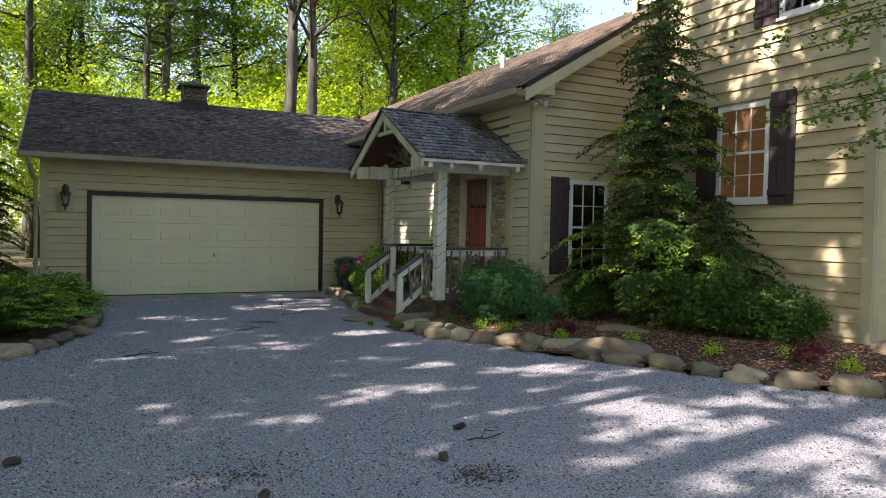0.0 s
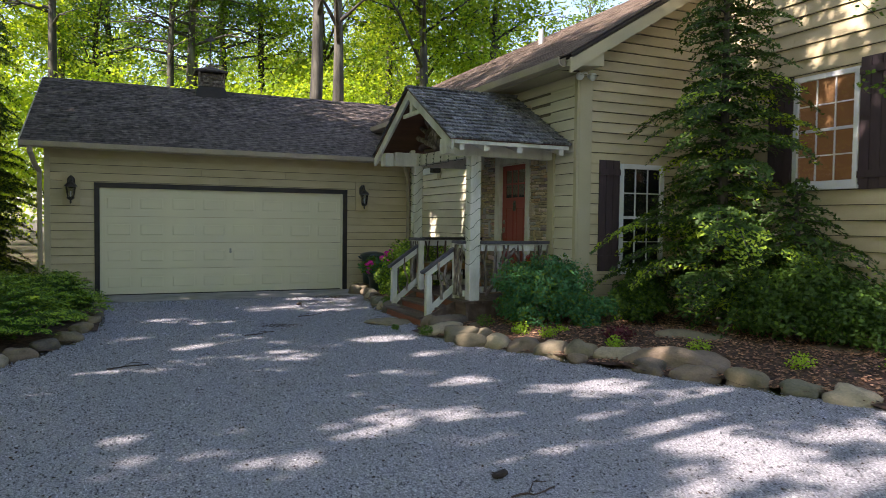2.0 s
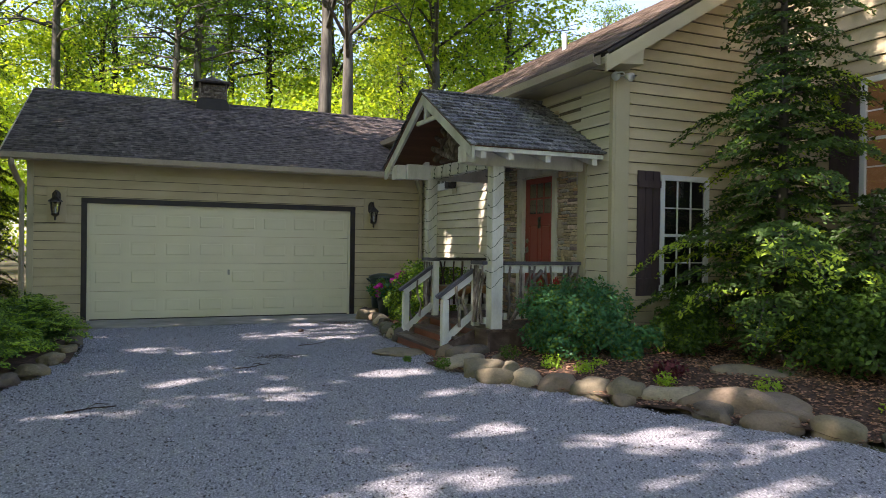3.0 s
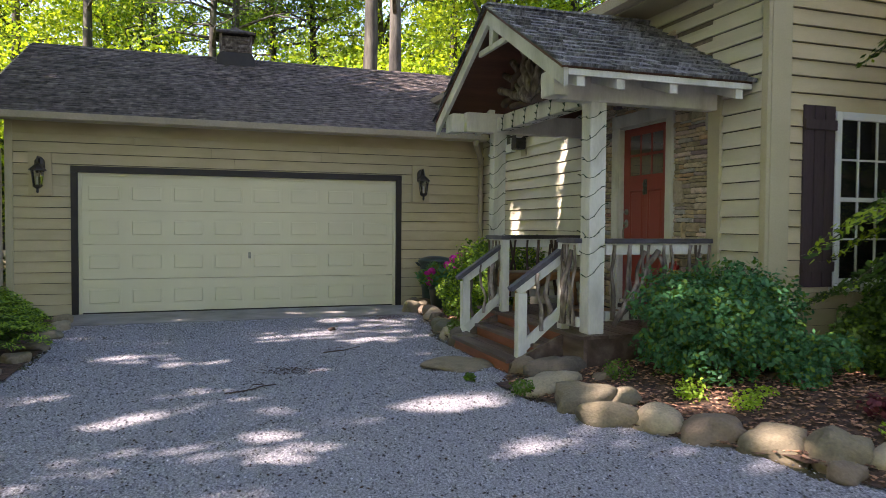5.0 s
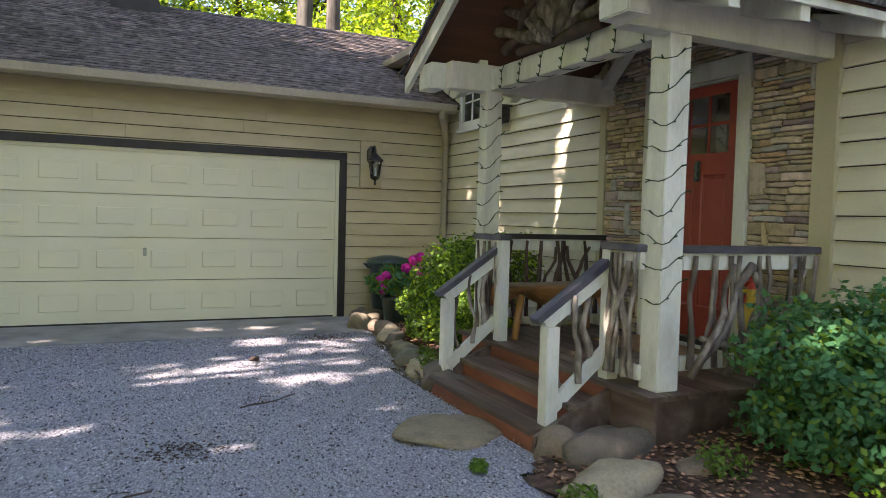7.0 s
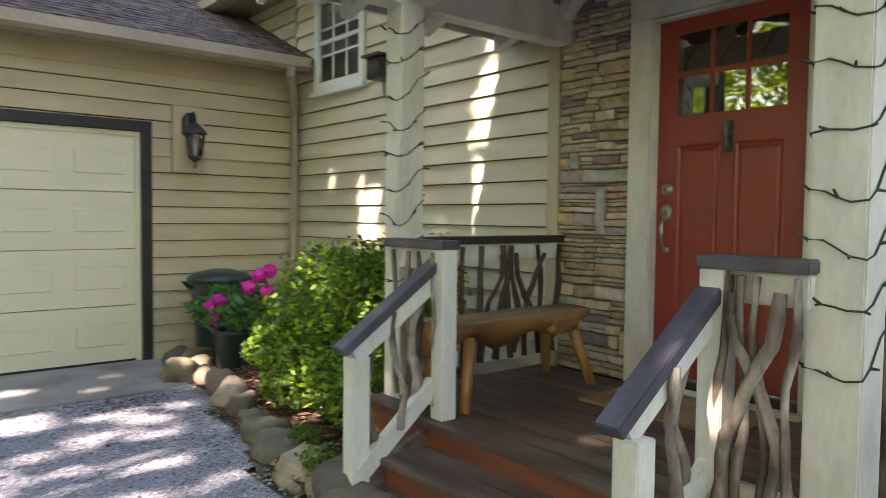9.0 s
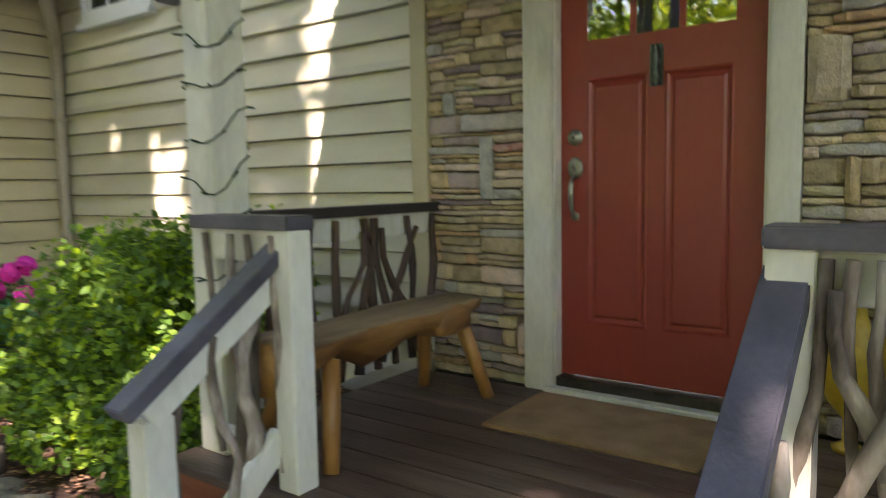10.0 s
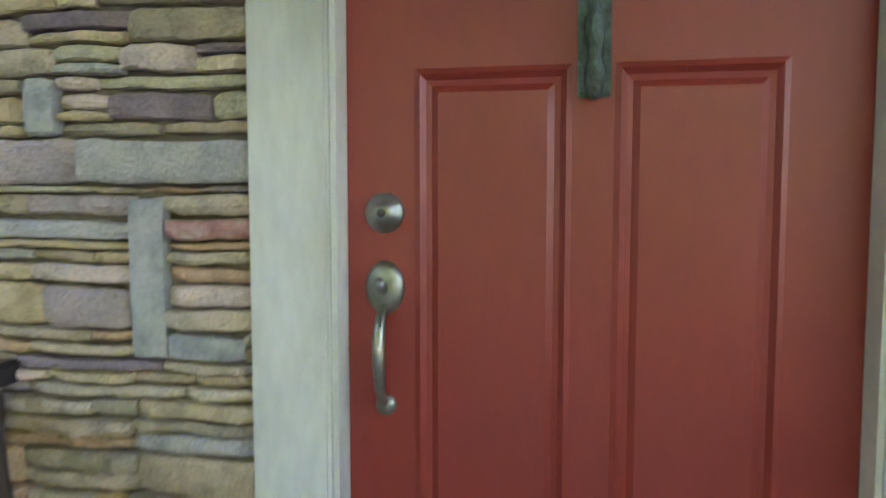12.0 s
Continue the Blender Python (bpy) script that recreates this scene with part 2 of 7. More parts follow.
NEEDLE_TIP = leaf_material("hemlock_new_growth", (0.20, 0.31, 0.035), (0.33, 0.46, 0.06), 0.4)
JUNIPER = leaf_material("juniper_needle", (0.03, 0.085, 0.012), (0.08, 0.17, 0.022), 0.2)
JUNIPER_TIP = leaf_material("juniper_new_growth", (0.16, 0.30, 0.03), (0.28, 0.42, 0.05), 0.25)
PETAL = leaf_material("magenta_petal", (0.55, 0.03, 0.30), (0.70, 0.08, 0.45), 0.3)
BURGUNDY = leaf_material("burgundy_leaf", (0.07, 0.015, 0.02), (0.13, 0.03, 0.035), 0.2)
GLASS = glass_material()
DOORGLASS = glass_material("coated_door_glass", 3.6)
CANPLASTIC = material("dark_green_plastic", [(0.012, 0.03, 0.03), (0.025, 0.05, 0.048)], 6, 0.35, bump=0.03)
ROOSTER = material("mustard_painted_metal", [(0.42, 0.27, 0.02), (0.5, 0.34, 0.03)], 6, 0.4, bump=0.05)
MAT = material("brown_coir", [(0.26, 0.165, 0.08), (0.38, 0.25, 0.13)], 8, 0.95, bump=1.0, bump_scale=160)
# curtain given a faint glow of its own; no lamp stands behind it
CURTAIN = glow_material("orange_glow_curtain", (0.26, 0.14, 0.065), 0.08)
# sheet close behind panes; the room's dimness is put into its dark colour
DARKROOM = material("dark_pane_backing", [(0.03, 0.03, 0.035), (0.05, 0.05, 0.05)], 2, 0.9)
# pale backing painted in place of the sky's reflection in the west window
SKY_BACKING = material("sky_reflection_backing", [(0.16, 0.175, 0.19), (0.22, 0.235, 0.25)], 2, 0.9)
WIRE = material("green_light_cord", [(0.008, 0.03, 0.015), (0.015, 0.05, 0.025)], 20, 0.5, bump=0)


# ---- mesh helpers ----
def part(name, bm, mat, parent=None, label="", smooth=False, kind=""):
    """One mesh object from a bmesh (or a mesh), under its thing."""
    if isinstance(bm, bmesh.types.BMesh):
        me = bpy.data.meshes.new(name)
        bm.to_mesh(me)
        bm.free()
    else:
        me = bm
    if mat and not me.materials:
        me.materials.append(mat)
    if smooth:
        me.polygons.foreach_set("use_smooth", [True] * len(me.polygons))
    ob = new(name, me)
    ob.parent = parent
    return tagged(ob, label, kind=kind)


def thing(name, x=0, y=0, z=0, label="", category="", group="", kind="", rz=0):
    ob = new(name)
    ob.empty_display_size = 0.1
    ob.location, ob.rotation_euler = (x, y, z), (0, 0, radians(rz))
    return tagged(ob, label, category, group, kind)


def add_box(bm, x0, x1, y0, y1, z0, z1, m=None):
    vs = [bm.verts.new((x, y, z)) for z in (z0, z1) for x, y in ((x0, y0), (x1, y0), (x1, y1), (x0, y1))]
    for f in ((3, 2, 1, 0), (4, 5, 6, 7), (0, 1, 5, 4), (1, 2, 6, 5), (2, 3, 7, 6), (3, 0, 4, 7)):
        bm.faces.new([vs[i] for i in f])
    if m is not None:
        bmesh.ops.transform(bm, matrix=m, verts=vs)
    return vs


def box(x0, x1, y0, y1, z0, z1, bevel=0.0, m=None):
    bm = bmesh.new()
    add_box(bm, x0, x1, y0, y1, z0, z1, m)
    if bevel:
        bmesh.ops.bevel(bm, geom=bm.edges[:], offset=bevel, segments=2, affect="EDGES")
    return bm


def prism(points, d0, d1, axis="y", bevel=0.0):
    """A closed outline (a, b) drawn out along an axis: for x the outline is (y, z), for y (x, z), for z (x, y)."""
    bm = bmesh.new()
    put = {"x": lambda a, b, d: (d, a, b), "y": lambda a, b, d: (a, d, b), "z": lambda a, b, d: (a, b, d)}[axis]
    lo, hi = [bm.verts.new(put(a, b, d0)) for a, b in points], [bm.verts.new(put(a, b, d1)) for a, b in points]
    bm.faces.new(lo[::-1])
    bm.faces.new(hi)
    for i in range(len(points)):
        j = (i + 1) % len(points)
        bm.faces.new((lo[i], lo[j], hi[j], hi[i]))
    bmesh.ops.recalc_face_normals(bm, faces=bm.faces[:])
    if bevel:
        bmesh.ops.bevel(bm, geom=bm.edges[:], offset=bevel, segments=1, affect="EDGES")
    return bm


def beam(a, b, w, h, bevel=0.004):
    """A straight squared timber from a to b."""
    a, b = Vector(a), Vector(b)
    d = b - a
    q = d.to_track_quat("Z", "Y") if abs(d.normalized().z) < 0.999 else Euler((0, 0, 0)).to_quaternion()
    bm = box(-w / 2, w / 2, -h / 2, h / 2, 0, d.length, bevel)
    bmesh.ops.transform(bm, matrix=Matrix.Translation(a) @ q.to_matrix().to_4x4(), verts=bm.verts[:])
    return bm


def add_tube(bm, pts, radii, sides=7):
    """A bent round stick through points."""
    rings = []
    pts = [Vector(p) for p in pts]
    for i, p in enumerate(pts):
        d = (pts[min(i + 1, len(pts) - 1)] - pts[max(i - 1, 0)]).normalized()
        u = d.cross(Vector((0.31, 0.9, 0.17))).normalized()
        v = d.cross(u)
        r = radii[i] if hasattr(radii, "__len__") else radii
        rings.append([bm.verts.new(p + (u * math.cos(2 * math.pi * k / sides) + v * math.sin(2 * math.pi * k / sides)) * r) for k in range(sides)])
    for a, b in zip(rings, rings[1:]):
        for k in range(sides):
            bm.faces.new((a[k], a[(k + 1) % sides], b[(k + 1) % sides], b[k]))
    bm.faces.new(rings[0][::-1])
    bm.faces.new(rings[-1])


def tube(pts, radii, sides=7):
    bm = bmesh.new()
    add_tube(bm, pts, radii, sides)
    return bm


def crooked(a, b, r, rnd, wob=0.03, n=9):
    """Points and radii of a crooked stick."""
    a, b = Vector(a), Vector(b)
    ph = [rnd.uniform(0, 6.3) for _ in range(4)]
    pts, rad = [], []
    for i in range(n + 1):
        t = i / n
        e = math.sin(math.pi * t) * 0.6 + 0.4
        off = Vector((math.sin(t * 7 + ph[0]) + 0.35 * math.sin(t * 17 + ph[3]), math.sin(t * 6 + ph[1]), 0)) * wob * e
        pts.append(a.lerp(b, t) + off)
        rad.append(r * (1.15 - 0.3 * t + 0.12 * math.sin(9 * t + ph[2]) + rnd.uniform(-0.1, 0.14)))
    return pts, rad


def lathe(profile, sides=16):
    """A turned body from (radius, z) pairs, bottom to top."""
    bm = bmesh.new()
    rings = [[bm.verts.new((r * math.cos(2 * math.pi * k / sides), r * math.sin(2 * math.pi * k / sides), z)) for k in range(sides)] for r, z in profile]
    for a, b in zip(rings, rings[1:]):
        for k in range(sides):
            bm.faces.new((a[k], a[(k + 1) % sides], b[(k + 1) % sides], b[k]))
    bm.faces.new(rings[0][::-1])
    bm.faces.new(rings[-1])
    return bm


def stone_bm(sx, sy, sz, seed, sub=3, rough=0.18, boxy=0.0):
    bm = bmesh.new()
    bmesh.ops.create_icosphere(bm, subdivisions=sub, radius=1)
    o = Vector((seed * 3.7, seed * 1.3, seed * 0.7))
    for v in bm.verts:
        p = v.co.copy()
        if boxy:
            k = max(abs(p.x), abs(p.y), abs(p.z))
            p = p.lerp(p / k * 0.85, boxy)
        p *= 1 + rough * noise.noise(p * 1.1 + o) * 1.6 + rough * 0.35 * noise.noise(p * 3.1 + o)
        v.co = (p.x * sx, p.y * sy, max(p.z, -0.7) * sz)
    return bm


def leaf_mesh(name, centres, normals, sizes, mats, slots=None, aspect=0.55, fold=0.25):
    """Small folded leaves: two triangles each, about the given centres."""
    rng = np.random.default_rng(len(centres))
    c, nrm = np.asarray(centres, float), np.asarray(normals, float)
    n = len(c)
    s = np.broadcast_to(np.asarray(sizes, float), (n,))[:, None]
    nrm = nrm / np.maximum(np.linalg.norm(nrm, axis=1, keepdims=True), 1e-6)
    r = rng.normal(size=(n, 3))
    u = np.cross(nrm, r)
    u /= np.maximum(np.linalg.norm(u, axis=1, keepdims=True), 1e-6)
    v = np.cross(nrm, u)
    verts = np.stack([c - u * s * 0.5, c + v * s * aspect * 0.5 - nrm * s * fold * 0.3, c + u * s * 0.5 - nrm * s * fold * 0.4, c - v * s * aspect * 0.5 - nrm * s * fold * 0.3], 1).reshape(-1, 3)
    me = bpy.data.meshes.new(name)
    me.vertices.add(4 * n)
    me.vertices.foreach_set("co", verts.ravel())
    me.loops.add(4 * n)
    me.loops.foreach_set("vertex_index", np.arange(4 * n))
    me.polygons.add(n)
    me.polygons.foreach_set("loop_start", np.arange(0, 4 * n, 4))
    me.polygons.foreach_set("loop_total", np.full(n, 4))
    for m in mats:
        me.materials.append(m)
    if slots is not None:
        me.polygons.foreach_set("material_index", np.asarray(slots, int))
    me.update()
    me.validate()
    return me


# ---- siding ----
def lap_wall(wall, axis, plane, face, z0, z1, span, mat, expo=0.16, holes=(), name="siding_board", proud=0.032):
    """Lapped boards on a wall. axis 'x': the wall lies in the plane x = plane and runs along y. span(z): its two ends at a height."""
    rnd = random.Random(int(abs(plane) * 1000) + len(holes))
    z = z0
    while z < z1 - 0.01:
        top = min(z + expo, z1)
        cuts = sorted({z, top, *(h for a, b, c, d in holes for h in (c, d) if z + 0.004 < h < top - 0.004)})
        for lo, hi in zip(cuts, cuts[1:]):
            (a0, a1), (b0, b1) = span(lo), span(hi)
            runs = [(a0, a1)]
            for a, b, c, d in holes:
                if c < (lo + hi) / 2 < d:
                    runs = [r for s0, s1 in runs for r in ((s0, min(s1, a)), (max(s0, b), s1)) if r[1] - r[0] > 0.02]
            for s0, s1 in runs:
                joints = [s0]
                while s1 - joints[-1] > 3.7:
                    joints.append(joints[-1] + rnd.uniform(1.6, 3.4))
                joints.append(s1)
                for e0, e1 in zip(joints, joints[1:]):
                    t0 = b0 if e0 == a0 else e0
                    t1 = b1 if e1 == a1 else e1
                    if t1 - t0 < 0.02:
                        t0, t1 = (t0 + t1) / 2 - 0.01, (t0 + t1) / 2 + 0.01
                    k0, k1 = 1 - (lo - z) / expo, 1 - (hi - z) / expo
                    p0, p1 = face * (0.006 + (proud - 0.006) * k0), face * (0.006 + (proud - 0.006) * k1)
                    gap = 0.0015
                    bm = bmesh.new()
                    # the slit bares the dark wall as a painted shadow under the board
                    lo2 = lo + 0.0085 if lo == z and hi - lo > 0.03 else lo
                    q = [(e0 + gap, lo2, 0), (e1 - gap, lo2, 0), (t1 - gap, hi, 0), (t0 + gap, hi, 0), (e0 + gap, lo2, p0), (e1 - gap, lo2, p0), (t1 - gap, hi, p1), (t0 + gap, hi, p1)]
                    vs = [bm.verts.new((plane + d, a, h) if axis == "x" else (a, plane + d, h)) for a, h, d in q]
                    for f in ((0, 1, 2, 3), (4, 5, 6, 7), (0, 1, 5, 4), (1, 2, 6, 5), (2, 3, 7, 6), (3, 0, 4, 7)):
                        bm.faces.new([vs[i] for i in f])
                    bmesh.ops.recalc_face_normals(bm, faces=bm.faces[:])
                    part(name, bm, mat, wall)
        z = top


def shingled(name, origin, along, up, length, slope, expo, width, mat, thick, parent, rnd, gapw=0.004, clip=None, kind="stuff", single=None):
    """Overlapping shingles over a roof plane, joined in one mesh. along, up: unit vectors in the plane."""
    origin, along, up = Vector(origin), Vector(along), Vector(up)
    nrm = along.cross(up).normalized()
    if nrm.z < 0:
        nrm = -nrm
    vs, fs, singles = [], [], []
    rows = int(slope / expo)
    for r in range(rows + 1):
        a = -rnd.uniform(0, width)
        while a < length:
            w = width * rnd.uniform(0.6, 1.3)
            s0, s1 = max(a, 0), min(a + w - gapw, length)
            a += w
            if s1 - s0 < 0.01:
                continue
            h0 = r * expo - rnd.uniform(0, 0.12) * expo
            h1 = min(h0 + expo * 1.5, slope)
            if h1 <= h0:
                continue
            if clip and not clip(origin + along * (s0 + s1) / 2 + up * h0):
                continue
            t = thick * rnd.uniform(0.7, 1.4)
            if single and single(origin + along * (s0 + s1) / 2 + up * h0):
                q = [origin + along * s + up * h + nrm * e for (s, h, e) in ((s0, h0, 0.002), (s1, h0, 0.002), (s1, h0, t + 0.004), (s0, h0, t + 0.004), (s1, h1, 0.003), (s0, h1, 0.003))]
                one = bpy.data.meshes.new("shingle")
                one.from_pydata([tuple(v) for v in q], [], [(0, 1, 2, 3), (3, 2, 4, 5), (1, 4, 2), (0, 3, 5)])
                singles.append(one)
                continue
            b = len(vs)
            for (s, h, e) in ((s0, h0, 0.002), (s1, h0, 0.002), (s1, h0, t + 0.004), (s0, h0, t + 0.004), (s1, h1, 0.003), (s0, h1, 0.003)):
                vs.append(origin + along * s + up * h + nrm * e)
            fs += [(b, b + 1, b + 2, b + 3), (b + 3, b + 2, b + 4, b + 5), (b + 1, b + 4, b + 2), (b, b + 3, b + 5)]
    for one in singles:
        part(name.rstrip("s"), one, mat, parent)
    if not vs:
        return None
    me = bpy.data.meshes.new(name)
    me.from_pydata([tuple(v) for v in vs], [], fs)
    return part(name, me, mat, parent, kind=kind)


def slab(name, corners, thick, mat, parent=None, kind=""):
    """A flat slab under four or more corners, drawn down along its normal."""
    bm = bmesh.new()
    c = [Vector(p) for p in corners]
    nrm = (c[1] - c[0]).cross(c[-1] - c[0]).normalized()
    if nrm.z < 0:
        nrm = -nrm
    hi, lo = [bm.verts.new(p) for p in c], [bm.verts.new(p - nrm * thick) for p in c]
    bm.faces.new(hi)
    bm.faces.new(lo[::-1])
    for i in range(len(c)):
        j = (i + 1) % len(c)
        bm.faces.new((lo[i], lo[j], hi[j], hi[i]))
    bmesh.ops.recalc_face_normals(bm, faces=bm.faces[:])
    return part(name, bm, mat, parent, kind=kind)


# ---- ground ----
def inside(x, y, poly):
    k = False
    for i in range(len(poly)):
        (x0, y0), (x1, y1) = poly[i], poly[i - 1]
        if (y0 > y) != (y1 > y) and x < (x1 - x0) * (y - y0) / (y1 - y0) + x0:
            k = not k
    return k


EDGE_RIGHT = [(2.55, -0.35), (2.5, -1.2), (2.35, -2.2), (2.12, -3.2), (2.05, -4.05), (2.08, -4.3), (2.08, -5.75), (1.72, -6.15), (1.86, -6.75), (2.06, -7.4), (2.24, -7.85), (2.42, -8.2), (2.72, -8.85), (3.08, -9.75), (3.55, -10.5), (3.95, -11.5), (4.5, -12.3), (5.6, -13.2), (7.2, -14.0)]
EDGE_LEFT = [(-2.6, -0.2), (-2.45, -1.5), (-2.4, -2.6), (-2.35, -3.6), (-2.4, -4.8), (-2.65, -5.9), (-3.1, -6.9), (-3.9, -7.7), (-5.2, -8.4), (-7.5, -8.8)]
DRIVE = [*EDGE_RIGHT, (14, -16), (14, -26), (-9, -26), (-9, -8.9), *EDGE_LEFT[::-1]]
BED_RIGHT = [*EDGE_RIGHT, (7.2, -10.6), (6.8, -6.0), (4.2, 0.0)]
BED_LEFT = [*EDGE_LEFT, (-7.5, -0.2)]

ground = part("ground", box(-400, 400, -400, 400, -0.6, -0.03), FOREST)
tagged(ground, "brown and green forest floor around the house", "ground", kind="structure")


def sheet(name, poly, z, mat, step, relief, label, category, slope=None):
    """A sheet with gentle relief inside an outline, its rim dipping into the ground."""
    xs, ys = [p[0] for p in poly], [p[1] for p in poly]
    nx, ny = int((max(xs) - min(xs)) / step) + 2, int((max(ys) - min(ys)) / step) + 2
    grid, vs, fs = {}, [], []
    ok = lambda i, j: inside(min(xs) + (i + 0.5) * step, min(ys) + (j + 0.5) * step, poly)
    for i in range(nx):
        for j in range(ny):
            if ok(i, j):
                q = []
                for a, b in ((i, j), (i + 1, j), (i + 1, j + 1), (i, j + 1)):
                    if (a, b) not in grid:
                        grid[a, b] = len(vs)
                        x, y = min(xs) + a * step, min(ys) + b * step
                        vs.append((x, y, z + relief * noise.noise((x * 0.9, y * 0.9, 3)) + relief * 0.4 * noise.noise((x * 4, y * 4, 7)) + (slope(x, y) if slope else 0)))
                    q.append(grid[a, b])
                fs.append(q)
    me = bpy.data.meshes.new(name)
    me.from_pydata(vs, [], fs)
    me.polygons.foreach_set("use_smooth", [True] * len(fs))
    ob = part(name, me, mat)
    return tagged(ob, label, category, kind="structure")


def bed_height(x, y):
    """The planting bed rises a little from its stone edge towards the house."""
    d = min(math.hypot(x - a, y - b) for a, b in EDGE_RIGHT)
    return 0.16 * min(1.0, d / 1.3)


drive = sheet("driveway", DRIVE, 0.0, GRAVEL, 0.25, 0.012, "grey crushed gravel driveway with dappled sunlight", "driveway")
bed = sheet("planting_bed", BED_RIGHT, 0.01, MULCH, 0.12, 0.03, "dark mulch bed with leaf litter beside the house", "garden bed", bed_height)
bed_w = sheet("planting_bed", BED_LEFT, 0.02, MULCH, 0.2, 0.03, "mulch bed under spreading junipers", "garden bed")
apron = part("garage_apron", box(-2.62, 2.62, -1.25, 0.0, -0.05, 0.012, 0.004), CONCRETE)
tagged(apron, "weathered concrete apron in front of the garage door", "pavement", kind="structure")

# ---- garage ----
GX0, GX1, WX = -3.38, 4.05, 4.05
garage_front = part("wall_garage", prism([(GX0, -0.05), (GX0, 2.87), (WX, 2.87), (WX, -0.05), (2.44, -0.05), (2.44, 2.13), (-2.44, 2.13), (-2.44, -0.05)], 0.0, 0.16, "y"), LAP_SHADE)
tagged(garage_front, "sage lap-sided garage front wall", "wall", kind="structure")
lap_wall(garage_front, "y", 0.0, -1, 0.0, 2.68, lambda z: (GX0 + 0.1, WX - 0.02), SIDING, 0.16, [(-2.53, 2.53, -0.1, 2.225), (-3.05, -2.78, 1.93, 2.39), (2.74, 2.98, 1.93, 2.39)])
part("frieze_board", box(GX0 + 0.1, WX - 0.02, -0.028, 0, 2.68, 2.87), SIDING, garage_front)
part("corner_board", box(GX0, GX0 + 0.1, -0.035, 0, 0, 2.87, 0.003), TRIM, garage_front)
garage_side = part("wall_garage_side", box(GX0, GX0 + 0.16, 0.16, 7.0, -0.05, 2.87), SIDING)
tagged(garage_side, "sage garage side wall", "wall", kind="structure")
garage_back = part("wall_garage_back", box(GX0, WX, 7.0, 7.16, -0.05, 2.87), SIDING)
tagged(garage_back, "sage garage back wall", "wall", kind="structure")
gable_end = part("wall_garage_gable", prism([(-0.02, 2.87), (7.16, 2.87), (3.55, 4.66)], GX0, GX0 + 0.12, "x"), SIDING, None)
tagged(gable_end, "sage garage gable end", "wall", kind="structure")
frame_d = thing("garage_door_trim", label="dark brown board trim around the garage door", category="door frame", kind="structure")
part("trim_side", box(-2.53, -2.44, -0.045, 0.02, 0, 2.13, 0.004), DARKTRIM, frame_d)
part("trim_side", box(2.44, 2.53, -0.045, 0.02, 0, 2.13, 0.004), DARKTRIM, frame_d)
part("trim_head", box(-2.53, 2.53, -0.048, 0.02, 2.132, 2.225, 0.004), DARKTRIM, frame_d)
part("door_stop", box(-2.438, -2.39, 0.0, 0.06, 0.0, 2.13, 0.003), DOORPAINT, frame_d, "cream door stop")
part("door_stop", box(2.39, 2.438, 0.0, 0.06, 0.0, 2.13, 0.003), DOORPAINT, frame_d, "cream door stop")
part("door_stop", box(-2.39, 2.39, 0.0, 0.06, 2.085, 2.13, 0.003), DOORPAINT, frame_d, "cream door stop")


def garage_panel(w, h, rows, cols):
    """A door section with raised rectangular fields."""
    bm = box(0, w, 0, 0.045, 0.004, h - 0.004, 0.003)
    cw = w / cols
    for c in range(cols):
        x0, x1, z0, z1 = c * cw + 0.055, (c + 1) * cw - 0.055, 0.12, h - 0.12
        o = [(x0, z0), (x1, z0), (x1, z1), (x0, z1)]
        rings = []
        for inset, d in ((0, 0.0), (0.012, 0.008), (0.03, 0.008), (0.045, -0.008)):
            rings.append([bm.verts.new((a + inset * (1 if i in (0, 3) else -1), d - 0.001, b + inset * (1 if i < 2 else -1))) for i, (a, b) in enumerate(o)])
        for p, q in zip(rings, rings[1:]):
            for i in range(4):
                bm.faces.new((p[i], p[(i + 1) % 4], q[(i + 1) % 4], q[i]))
        bm.faces.new(rings[-1])
    bmesh.ops.recalc_face_normals(bm, faces=bm.faces[:])
    return bm


garage_door = thing("garage_door", 0, 0.02, 0, "wide cream sectional garage door with raised panels, closed", "garage door")
for k in range(4):
    p = part("door_section", garage_panel(4.78, 0.52, 1, 8), DOORPAINT, garage_door)
    p.location = (-2.39, 0, 0.012 + k * 0.52)
part("lock_plate", box(0.005, 0.045, -0.014, 0, 0.83, 0.93, 0.003), PEWTER, garage_door, "small grey lock handle plate")
part("lock_handle", tube([(0.0, -0.03, 0.87), (0.05, -0.032, 0.87)], 0.008), PEWTER, garage_door, "metal turn handle")
part("rubber_seal", box(-2.39, 2.39, -0.004, 0.03, 0.012, 0.03), DARKTRIM, garage_door, "black rubber bottom seal")


